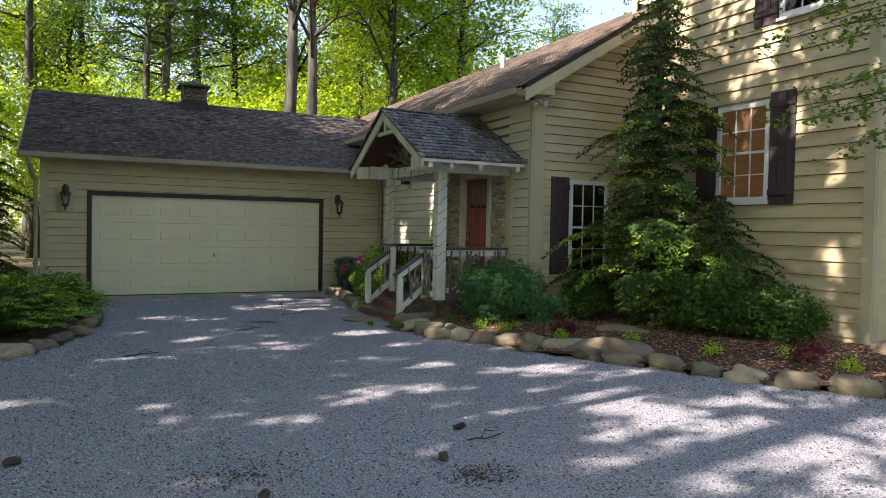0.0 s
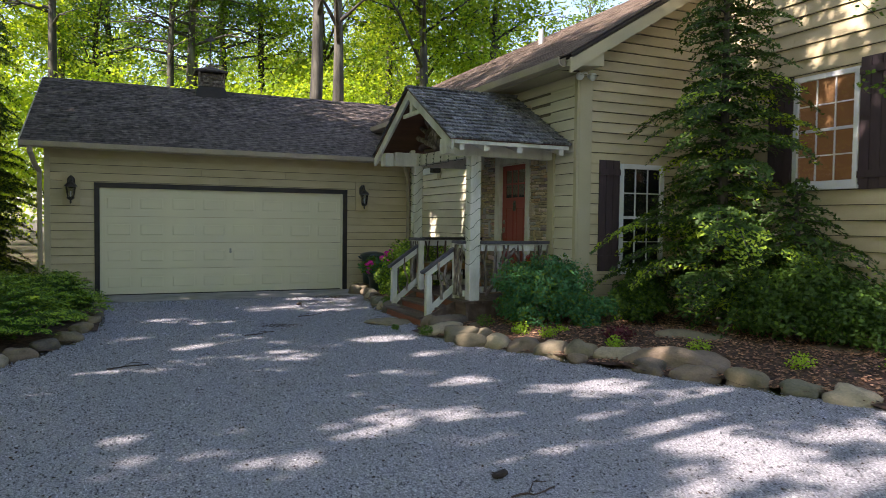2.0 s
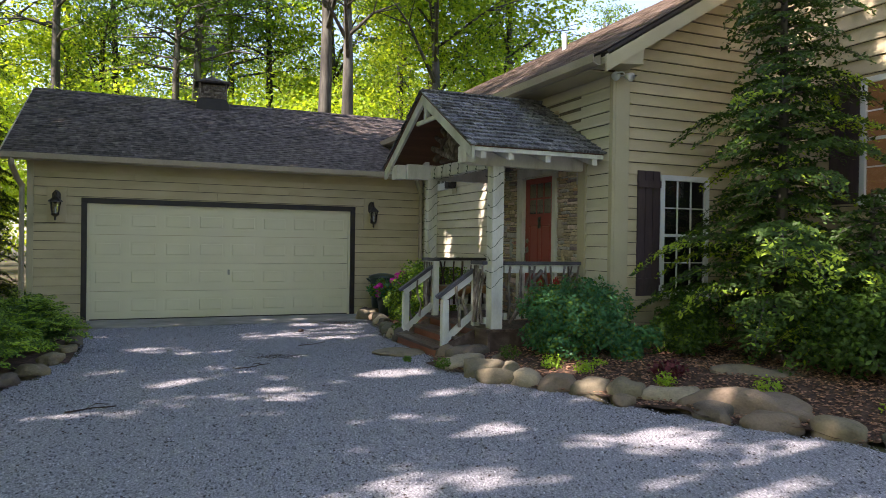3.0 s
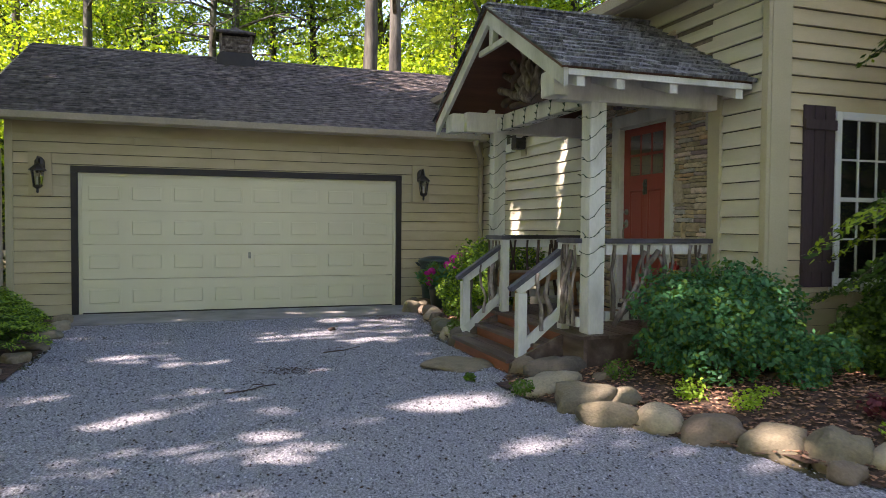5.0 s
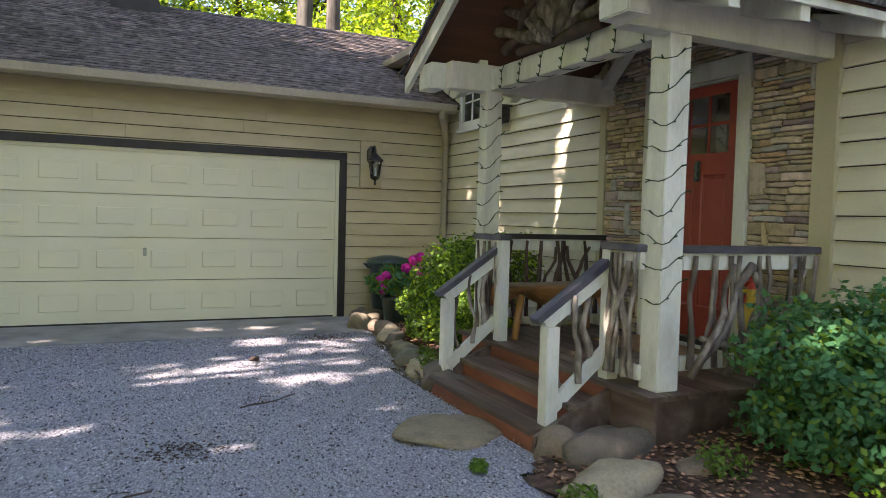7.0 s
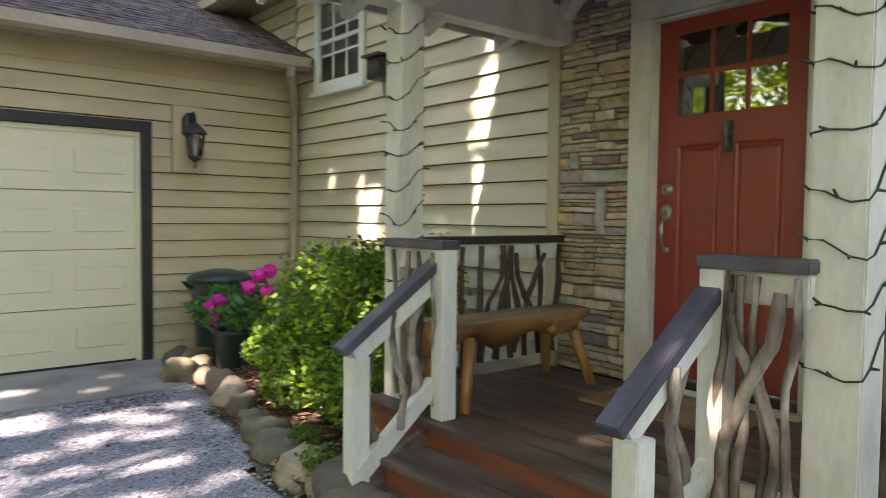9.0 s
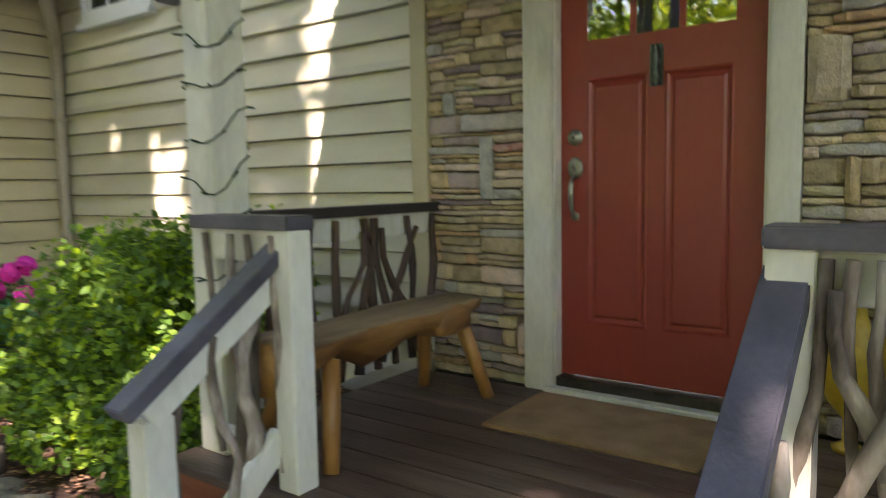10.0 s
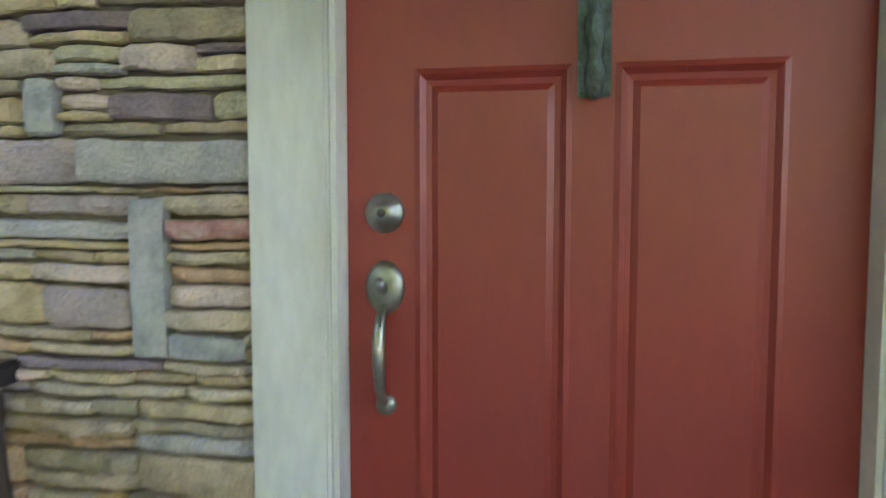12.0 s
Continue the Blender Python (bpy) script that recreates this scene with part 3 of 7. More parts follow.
def coach_lamp(x, y, z):
    """A wall lantern: back plate, curved arm, cap, glass body, finial."""
    t = thing("coach_lamp", x, y, z, "dark bronze wall lantern with clear glass on the garage wall", "outdoor wall lamp", "garage lamps")
    part("mounting_board", box(-0.12, 0.12, -0.035, 0.0, -0.38, 0.12, 0.004), SIDING, t, "sage painted mounting block")
    bm = lathe([(0.03, -0.12), (0.055, -0.09), (0.055, 0.02), (0.035, 0.05), (0.012, 0.07)], 12)
    bmesh.ops.transform(bm, matrix=Matrix.Translation((0, -0.045, 0)) @ Matrix.Diagonal((1, 0.45, 1, 1)), verts=bm.verts[:])
    part("back_plate", bm, BLACKMETAL, t, smooth=True)
    part("arm", tube([(0, -0.05, -0.02), (0, -0.09, 0.05), (0, -0.14, 0.06), (0, -0.17, 0.02), (0, -0.17, -0.04)], 0.011), BLACKMETAL, t, smooth=True)
    for nm, prof, mt in (("cap", [(0.095, -0.10), (0.09, -0.085), (0.04, -0.04), (0.02, -0.02)], BLACKMETAL), ("glass_shade", [(0.04, -0.27), (0.05, -0.25), (0.072, -0.105)], GLASS), ("base_cup", [(0.006, -0.36), (0.016, -0.34), (0.012, -0.31), (0.05, -0.285), (0.055, -0.265)], BLACKMETAL)):
        bm = lathe(prof, 8)
        bmesh.ops.translate(bm, vec=(0, -0.17, 0), verts=bm.verts[:])
        part(nm, bm, mt, t)
    bm = bmesh.new()
    for k in range(4):
        a = math.pi / 4 + k * math.pi / 2
        add_tube(bm, [(0.05 * math.cos(a), -0.17 + 0.05 * math.sin(a), -0.27), (0.075 * math.cos(a), -0.17 + 0.075 * math.sin(a), -0.10)], 0.005, 5)
    part("glass_bars", bm, BLACKMETAL, t)
    part("candle_sleeve", tube([(0, -0.17, -0.26), (0, -0.17, -0.17)], 0.011), VINYL, t)
    return t


for lx in (-2.92, 2.86):
    coach_lamp(lx, -0.03, 2.25).scale = (1.25, 1.25, 1.25)

# garage roof
SL = 0.46
eave_y, eave_z, ridge_y = -0.42, 2.87, 3.58
rise = (ridge_y - eave_y) * SL
up = Vector((0, 1, SL)).normalized()
roof_g = slab("roof_garage", [(-3.72, eave_y, eave_z + 0.06), (4.9, eave_y, eave_z + 0.06), (4.9, ridge_y, eave_z + rise + 0.06), (-3.72, ridge_y, eave_z + rise + 0.06)], 0.05, DARKTRIM)
tagged(roof_g, "brown asphalt shingle garage roof", "roof", kind="structure")
slab("roof_deck", [(-3.72, 7.58, eave_z + 0.06), (4.9, 7.58, eave_z + 0.06), (4.9, ridge_y, eave_z + rise + 0.06), (-3.72, ridge_y, eave_z + rise + 0.06)], 0.05, SHINGLE, roof_g)
shingled("shingles", (-3.74, eave_y - 0.02, eave_z + 0.062), (1, 0, 0), up, 8.5, math.hypot(4.02, 4.02 * SL), 0.125, 0.22, SHINGLE, 0.008, roof_g, random.Random(5), clip=lambda p: p.x < 4.1 or p.z > 3.9, single=lambda p: p.z < 3.62 and -0.6 < p.x < 4.1)
ridge_rnd = random.Random(8)
bm = bmesh.new()
for k in range(42):
    x = -3.72 + k * 0.2
    for s in (-1, 1):
        m = Matrix.Translation((x, ridge_y, eave_z + rise + 0.075)) @ Euler((s * math.atan(SL) * -1, 0, 0)).to_matrix().to_4x4()
        add_box(bm, 0, 0.21, 0 if s > 0 else -0.14, 0.14 if s > 0 else 0, 0.0, 0.008 + ridge_rnd.random() * 0.004, m)
part("ridge_caps", bm, SHINGLE, roof_g, kind="stuff")
part("gutter", prism([(eave_y - 0.12, 2.93), (eave_y - 0.11, 2.84), (eave_y - 0.06, 2.81), (eave_y + 0.0, 2.81), (eave_y + 0.0, 2.93), (eave_y - 0.01, 2.93), (eave_y - 0.01, 2.825), (eave_y - 0.06, 2.825), (eave_y - 0.10, 2.85), (eave_y - 0.105, 2.93)], -3.72, 3.92, "x"), GUTTER, roof_g, "tan aluminium gutter")
part("soffit", box(-3.7, 4.0, eave_y, 0.0, 2.865, 2.88), TRIM, roof_g, "beige soffit board")
part("rake_board", beam((-3.735, eave_y, eave_z + 0.0), (-3.735, ridge_y, eave_z + rise - 0.01), 0.03, 0.16), TRIM, roof_g)


def downspout(pts, label):
    """An elbow of short lengths below the gutter and a long pipe down the wall."""
    t = thing("downspout", label=label, category="downspout")
    k = 4 if len(pts) > 5 else 3
    part("elbow", tube(pts[:k + 1], 0.047, 10), GUTTER, t)
    part("pipe", tube(pts[k:], 0.043, 10), GUTTER, t)
    for z in (1.9, 0.7):
        x, y = pts[k][0], pts[k][1]
        part("strap", box(x - 0.055, x + 0.055, y - 0.05, y + 0.05, z, z + 0.025, 0.003), GUTTER, t)


downspout([(3.72, -0.47, 2.84), (3.72, -0.47, 2.76), (3.80, -0.36, 2.66), (3.94, -0.14, 2.5), (3.96, -0.09, 2.42), (3.96, -0.085, 0.15), (3.9, -0.2, 0.08)], "tan round downspout in the inner corner beside the garage")
downspout([(-3.56, -0.47, 2.84), (-3.56, -0.45, 2.74), (-3.5, -0.2, 2.5), (-3.45, -0.07, 2.4), (-3.45, -0.06, 0.1)], "tan downspout at the garage corner")

# cupola with weathervane
cupola = thing("cupola", -0.05, 3.3, 0, "brown louvred roof cupola with a weathervane", "cupola")
cz = 4.62
part("base", prism([(-0.36, cz - 0.3), (0.36, cz - 0.3), (0.36, cz + 0.06), (0.30, cz + 0.16), (-0.30, cz + 0.16), (-0.36, cz + 0.06)], -0.3, 0.45, "y"), DARKTRIM, cupola)
part("core", box(-0.27, 0.27, -0.24, 0.3, cz + 0.14, cz + 0.50), DARKTRIM, cupola)
for sx in (-1, 1):
    part("corner_post", box(sx * 0.29 - 0.025, sx * 0.29 + 0.025, -0.29, -0.24, cz + 0.16, cz + 0.52, 0.003), TWIG, cupola, "brown corner post")
for k in range(6):
    z = cz + 0.19 + k * 0.052
    part("louvre_slat", box(-0.265, 0.265, -0.03, 0.0, 0, 0.042, m=Matrix.Translation((0, -0.25, z)) @ Euler((0.5, 0, 0)).to_matrix().to_4x4()), TWIG, cupola, "weathered brown slat")
bm = bmesh.new()
b0 = [bm.verts.new((x, y, cz + 0.52)) for x, y in ((-0.38, -0.38), (0.38, -0.38), (0.38, 0.42), (-0.38, 0.42))]
b1 = [bm.verts.new((x, y, cz + 0.56)) for x, y in ((-0.38, -0.38), (0.38, -0.38), (0.38, 0.42), (-0.38, 0.42))]
b2 = [bm.verts.new((x, y, cz + 0.68)) for x, y in ((-0.1, -0.08), (0.1, -0.08), (0.1, 0.12), (-0.1, 0.12))]
apex = bm.verts.new((0, 0.02, cz + 0.76))
for a, b in ((b0, b1), (b1, b2)):
    for i in range(4):
        bm.faces.new((a[i], a[(i + 1) % 4], b[(i + 1) % 4], b[i]))
for i in range(4):
    bm.faces.new((b2[i], b2[(i + 1) % 4], apex))
bm.faces.new(b0[::-1])
part("cap_roof", bm, SHINGLE, cupola, "dark hipped cap")
part("vane_rod", tube([(0, 0.02, cz + 0.74), (0, 0.02, cz + 1.45)], 0.012), BLACKMETAL, cupola)
bm = bmesh.new()
add_tube(bm, [(-0.26, 0.02, cz + 1.12), (0.26, 0.02, cz + 1.12)], 0.01, 6)
add_tube(bm, [(0, -0.24, cz + 1.05), (0, 0.28, cz + 1.05)], 0.01, 6)
part("vane_arms", bm, BLACKMETAL, cupola)
part("vane_figure", prism([(-0.16, cz + 1.38), (-0.05, cz + 1.42), (0.02, cz + 1.5), (0.08, cz + 1.42), (0.14, cz + 1.4), (0.06, cz + 1.34), (-0.04, cz + 1.33)], 0.012, 0.028, "y"), BLACKMETAL, cupola, "black bird-shaped vane")

# ---- main house, west wall and south gable ----
CY = -6.68
WW = (-1.34, -0.42, 2.61, 3.57)
west = part("wall_west", prism([(0.0, -0.05), (0.0, 3.70), (CY, 3.70), (CY, -0.05), (-5.297, -0.05), (-5.297, 2.53), (-4.403, 2.53), (-4.403, -0.05)], WX, WX + 0.18, "x"), LAP_SHADE)
tagged(west, "cream lap-sided west wall beside the porch", "wall", kind="structure")
part("upper_wall", box(WX, WX + 0.18, 0.0, 6.0, 2.9, 3.71), LAP_SHADE, west)
stone_zone = (-5.95, -3.70, 0.38, 3.55)
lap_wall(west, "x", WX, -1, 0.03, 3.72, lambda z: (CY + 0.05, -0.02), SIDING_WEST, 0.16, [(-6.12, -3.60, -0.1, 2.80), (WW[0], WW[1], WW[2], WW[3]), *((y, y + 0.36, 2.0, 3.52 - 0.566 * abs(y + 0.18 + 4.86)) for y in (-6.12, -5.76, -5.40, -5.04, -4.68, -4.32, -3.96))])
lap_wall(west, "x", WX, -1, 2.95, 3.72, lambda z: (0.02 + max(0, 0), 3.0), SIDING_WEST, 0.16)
part("corner_board", box(WX - 0.04, WX, CY - 0.03, CY + 0.045, 0, 3.70, 0.003), TRIM, west, "beige corner board")
part("porch_corner_trim", box(WX - 0.05, WX, -3.70, -3.60, 0.38, 3.2, 0.003), TRIM, west, "beige vertical trim board")
part("porch_corner_trim", box(WX - 0.05, WX, -6.12, -5.95, 0.38, 2.75, 0.003), TRIM, west, "beige vertical trim board")

main_rise = 0.60
MX0, MZ0 = 3.62, 3.756
mz = lambda x: MZ0 + main_rise * (x - MX0)
SX = 6.6
gable = part("wall_gable", prism([(WX + 0.18, -0.05), (SX, -0.05), (SX, mz(SX) - 0.08), (WX + 0.18, mz(WX) + 0.02)], CY, CY + 0.16, "y"), LAP_SHADE)
tagged(gable, "sage lap-sided south gable wall", "wall", kind="structure")
W1 = (4.79, 5.62, 0.84, 2.44)
lap_wall(gable, "y", CY, -1, 0.03, 5.2, lambda z: (max(WX + 0.222, MX0 + (z + 0.1 - MZ0) / main_rise), SX - 0.01), SIDING, 0.15, [(W1[0], W1[1], W1[2], W1[3])])
part("corner_board", box(WX, WX + 0.22, CY - 0.035, CY, 0, mz(WX) + 0.0, 0.003), TRIM, gable, "beige corner board")

roof_m = slab("roof_main", [(MX0, CY - 0.42, MZ0 + 0.1), (SX + 0.2, CY - 0.42, mz(SX + 0.2) + 0.1), (SX + 0.2, 9.0, mz(SX + 0.2) + 0.1), (MX0, 9.0, MZ0 + 0.1)], 0.06, DARKTRIM)
tagged(roof_m, "warm grey asphalt shingle roof of the main house", "roof", kind="structure")
upm = Vector((1, 0, main_rise)).normalized()
shingled("shingles", (MX0 - 0.02, CY - 0.4, MZ0 + 0.102), (0, 1, 0), upm, 15.4, math.hypot(3.3, 3.3 * main_rise), 0.13, 0.24, SHINGLE2, 0.008, roof_m, random.Random(6))
slab("back_slope", [(SX + 0.2, CY + 0.7, mz(SX + 0.2) + 0.1), (10.5, CY + 0.7, mz(SX + 0.2) - 1.6), (10.5, 9.0, mz(SX + 0.2) - 1.6), (SX + 0.2, 9.0, mz(SX + 0.2) + 0.1)], 0.06, SHINGLE2, roof_m)
part("rake_board", prism([(MX0, MZ0 - 0.16), (SX, mz(SX) - 0.16), (SX, mz(SX) + 0.05), (MX0, MZ0 + 0.05)], CY - 0.42, CY - 0.385, "y"), TRIM, roof_m, "beige rake board")
part("rake_soffit", prism([(MX0, MZ0 + 0.0), (SX, mz(SX) + 0.0), (SX, mz(SX) + 0.02), (MX0, MZ0 + 0.02)], CY - 0.385, CY, "y"), TRIM, roof_m, "beige rake soffit")
part("eave_return", prism([(MX0 + 0.01, MZ0 - 0.05), (MX0 + 0.58, MZ0 + 0.0), (MX0 + 0.58, MZ0 + 0.3), (MX0 + 0.02, MZ0 + 0.02)], CY - 0.38, CY - 0.036, "y"), TRIM, roof_m, "beige boxed eave return")
part("fascia", box(MX0 + 0.0, MX0 + 0.03, CY - 0.0, 9.0, MZ0 - 0.07, MZ0 + 0.04), TRIM, roof_m)
part("eave_soffit", box(MX0 + 0.03, WX, CY, 9.0, MZ0 - 0.055, MZ0 - 0.035), TRIM, roof_m)
part("gutter", prism([(MX0 - 0.12, MZ0 + 0.07), (MX0 - 0.11, MZ0 - 0.03), (MX0 - 0.05, MZ0 - 0.06), (MX0, MZ0 - 0.06), (MX0, MZ0 + 0.07), (MX0 - 0.01, MZ0 + 0.07), (MX0 - 0.01, MZ0 - 0.045), (MX0 - 0.05, MZ0 - 0.045), (MX0 - 0.10, MZ0 - 0.02), (MX0 - 0.105, MZ0 + 0.07)], CY - 0.3, 1.4, "y"), GUTTER, roof_m, "tan aluminium gutter")
vent = tagged(part("vent_pipe", tube([(5.9, -2.6, mz(5.9)), (5.9, -2.6, mz(5.9) + 0.42)], 0.05, 10), VINYL), "white plastic plumbing vent pipe on the roof", "vent pipe")

# two-storey block
SY0, SY1, SZ = -10.78, -6.15, 8.6
W2, W3 = (-9.19, -8.22, 2.08, 3.58), (-10.3, -9.30, 4.75, 6.2)
tower = part("wall_block_west", prism([(SY0, -0.05), (SY0, SZ), (SY1, SZ), (SY1, -0.05)], SX, SX + 0.18, "x"), LAP_SHADE)
tagged(tower, "sage lap-sided two-storey west wall", "wall", kind="structure")
lap_wall(tower, "x", SX, -1, 0.02, SZ, lambda z: (SY0 + 0.12, (CY - 0.0 if z < mz(SX) + 0.1 else SY1 - 0.08)), SIDING, 0.2, [W2, W3])
part("corner_board", box(SX - 0.04, SX, SY0 - 0.03, SY0 + 0.12, 0, SZ, 0.003), TRIM, tower, "beige corner board")
part("corner_board", box(SX - 0.04, SX, SY1 - 0.09, SY1 + 0.02, 5.6, SZ, 0.003), TRIM, tower, "beige corner board")
towers = part("wall_block_south", box(SX, 11.0, SY0, SY0 + 0.18, -0.05, SZ), SIDING)
tagged(towers, "sage lap-sided two-storey south wall", "wall", kind="structure")
lap_wall(towers, "y", SY0, -1, 0.02, SZ, lambda z: (SX + 0.12, 10.0), SIDING, 0.2)
part("corner_board", box(SX, SX + 0.12, SY0 - 0.035, SY0, 0, SZ, 0.003), TRIM, towers, "beige corner board")
part("wall_block_north", box(SX, 11.0, SY1 - 0.18, SY1, 4, SZ), SIDING, towers)
slab("roof_block", [(SX - 0.5, SY0 - 0.5, SZ), (11.2, SY0 - 0.5, SZ), (11.2, SY1 + 0.5, SZ + 0.02), (SX - 0.5, SY1 + 0.5, SZ + 0.02)], 0.1, SHINGLE, None, "structure")


# ---- windows and shutters ----
def window(name, axis, plane, a0, a1, z0, z1, cols, rows, label, room, trim=0.07):
    """A sash window in its hole: frame, sill, sashes, muntins, panes and a flat backing sheet that stands in for the
    room. It faces -x or -y.
    """
    t = thing(name, label=label, category="window")

    def B(nm, p0, p1, d0, d1, h0, h1, mat, lab="", bevel=0.003):
        bm = box(plane + d0, plane + d1, p0, p1, h0, h1, bevel) if axis == "x" else box(p0, p1, plane + d0, plane + d1, h0, h1, bevel)
        return part(nm, bm, mat, t, lab)
    f = part("window_frame", bmesh.new(), VINYL, t, "white vinyl frame")
    for p0, p1, h0, h1 in ((a0, a0 + trim, z0, z1), (a1 - trim, a1, z0, z1), (a0 + trim, a1 - trim, z1 - trim, z1), (a0 + trim, a1 - trim, z0, z0 + trim)):
        o = B("frame_side", p0, p1, -0.045, -0.002, h0, h1, VINYL)
        o.parent = f
    B("window_sill", a0 - 0.03, a1 + 0.03, -0.08, -0.004, z0 - 0.05, z0 - 0.003, VINYL, "white window sill")
    i0, i1, j0, j1 = a0 + trim, a1 - trim, z0 + trim, z1 - trim
    mid = (j0 + j1) / 2
    B("meeting_rail", i0, i1, -0.030, -0.004, mid - 0.02, mid + 0.02, VINYL)
    for c in range(1, cols):
        x = i0 + (i1 - i0) * c / cols
        B("muntin", x - 0.009, x + 0.009, -0.022, -0.006, j0, j1, VINYL, "", 0)
    for r in range(1, rows):
        z = j0 + (j1 - j0) * r / rows
        if abs(z - mid) > 0.02:
            B("muntin", i0, i1, -0.0245, -0.007, z - 0.009, z + 0.009, VINYL, "", 0)
    bm = bmesh.new()
    q = [(i0, j0), (i1, j0), (i1, j1), (i0, j1)]
    bm.faces.new([bm.verts.new((plane - 0.012, a, h) if axis == "x" else (a, plane - 0.012, h)) for a, h in (q[::-1] if axis == "x" else q)])
    g = part("pane", bm, GLASS, t)
    g.visible_shadow = False
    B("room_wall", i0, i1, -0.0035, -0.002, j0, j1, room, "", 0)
    return t


def shutter(axis, plane, a0, a1, z0, z1):
    """A board-and-batten shutter."""
    t = thing("shutter", label="dark plum-brown board and batten wooden shutter beside the window", category="shutter", group="window shutters")
    n = 3
    w = (a1 - a0) / n
    for k in range(n):
        p = (a0 + k * w + 0.003, a0 + (k + 1) * w - 0.003)
        part("board", box(plane - 0.045, plane - 0.024, *p, z0, z1, 0.003) if axis == "x" else box(*p, plane - 0.045, plane - 0.024, z0, z1, 0.003), SHUTTER, t)
    for z in (z0 + 0.14, z1 - 0.22):
        part("batten", box(plane - 0.068, plane - 0.0455, a0, a1, z, z + 0.09, 0.003) if axis == "x" else box(a0, a1, plane - 0.068, plane - 0.0455, z, z + 0.09, 0.003), SHUTTER, t)
    return t


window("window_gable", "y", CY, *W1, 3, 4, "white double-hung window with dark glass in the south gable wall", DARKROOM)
shutter("y", CY, 4.41, 4.78, 0.84, 2.48)
window("window_block", "x", SX, *W2, 3, 4, "white double-hung window with warm lamp-lit room behind", CURTAIN)
shutter("x", SX, W2[0] - 0.44, W2[0] - 0.01, 2.02, 3.68)
shutter("x", SX, W2[1] + 0.01, W2[1] + 0.42, 2.05, 3.62)
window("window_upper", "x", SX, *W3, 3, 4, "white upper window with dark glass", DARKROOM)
shutter("x", SX, W3[1] + 0.01, W3[1] + 0.44, 4.70, 6.25)
window("window_west", "x", WX, *WW, 3, 3, "white window with a painted frame above the shrubs", SKY_BACKING, 0.09)

# ---- porch ----
DZ = 0.39
PY0, PY1, PX0 = -6.12, -3.62, 2.56
deck = thing("porch_deck", label="brown stained wooden porch deck in front of the red door", category="porch", kind="structure")
n = 10
for k in range(n):
    x0 = PX0 - 0.04 + k * (WX - 0.01 - PX0) / n
    part("deck_board", box(x0, x0 + (WX - 0.01 - PX0) / n - 0.006, PY0 - 0.02, PY1 + 0.02, DZ - 0.032, DZ, 0.003), DECK, deck)
part("rim_board", box(PX0, PX0 + 0.035, PY0, -5.74, 0.02, DZ - 0.033), DECK, deck)
part("rim_board", box(PX0, PX0 + 0.035, -5.74, PY1, DZ - 0.17, DZ - 0.033), RISER, deck, "reddish brown riser")
part("rim_board", box(PX0 + 0.036, WX - 0.02, PY0, PY0 + 0.035, 0.0, DZ - 0.033), DECK, deck)
part("rim_board", box(PX0 + 0.036, WX - 0.02, PY1 - 0.035, PY1, 0.0, DZ - 0.033), DECK, deck)
steps = thing("porch_steps", label="brown stained wooden steps up to the porch", category="steps")
for k, (xf, z) in enumerate(((2.02, 0.13), (2.30, 0.26))):
    part("tread", box(xf - 0.03, xf + 0.135, -5.70, -4.16, z - 0.035, z, 0.005), DECK, steps)
    part("tread", box(xf + 0.14, xf + 0.31, -5.70, -4.16, z - 0.035, z, 0.005), DECK, steps)
    part("riser", box(xf, xf + 0.025, -5.69, -4.17, z - 0.13 if k else -0.03, z - 0.036), RISER, steps, "reddish stained riser")
for y in (-5.74, -4.16):
    part("stringer", prism([(2.0, -0.03), (2.56, -0.03), (2.56, 0.35), (2.30, 0.24), (2.02, 0.10)], y, y + 0.035, "y"), DECK, steps)


def post(x0, y0, w, z0, z1, label):
    """A square porch post wound with a string of small lights."""
    t = thing("porch_post", x0 + w / 2, y0 + w / 2, 0, label, "post", "porch posts")
    part("shaft", box(-w / 2, w / 2, -w / 2, w / 2, z0, z1, 0.006), WHITE, t)
    return t


post(2.640, -6.055, 0.165, DZ, 2.52, "weathered white square porch post wound with green string lights")
post(2.658, -3.785, 0.15, DZ, 2.52, "weathered white square porch post wound with green string lights")


def light_string(x0, y0, w, z0, z1, turns, seed):
    """A cord wound round a post with a stub bulb now and then."""
    rnd = random.Random(seed)
    t = thing("string_lights", 0, 0, 0, "dark green cord of small string lights wound round the porch post", "string lights", "string lights")
    pts, per = [], 16
    c = (x0 + w / 2, y0 + w / 2)
    for k in range(turns * per + 1):
        a = 2 * math.pi * k / per
        h = w / 2 + 0.005
        s = 1 / max(abs(math.cos(a)), abs(math.sin(a)))
        s = min(s, 1.36)
        pts.append((c[0] + h * s * math.cos(a), c[1] + h * s * math.sin(a), z0 + (z1 - z0) * k / (turns * per) + 0.02 * math.sin(a * 1.3 + seed) - 0.035 * math.sin(a * 2)))
    part("cord", tube(pts, 0.0035, 5), WIRE, t)
    bm = bmesh.new()
    for k in range(2, len(pts), 3):
        p = Vector(pts[k])
        out = Vector((p.x - c[0], p.y - c[1], 0)).normalized()
        out.z = rnd.uniform(-0.2, 0.9)
        add_tube(bm, [p, p + out * 0.028], [0.0055, 0.004], 5)
    part("bulb_string", bm, WIRE, t, kind="stuff")


light_string(2.640, -6.055, 0.165, 0.85, 2.44, 9, 1)
light_string(2.658, -3.785, 0.15, 0.95, 2.44, 9, 2)

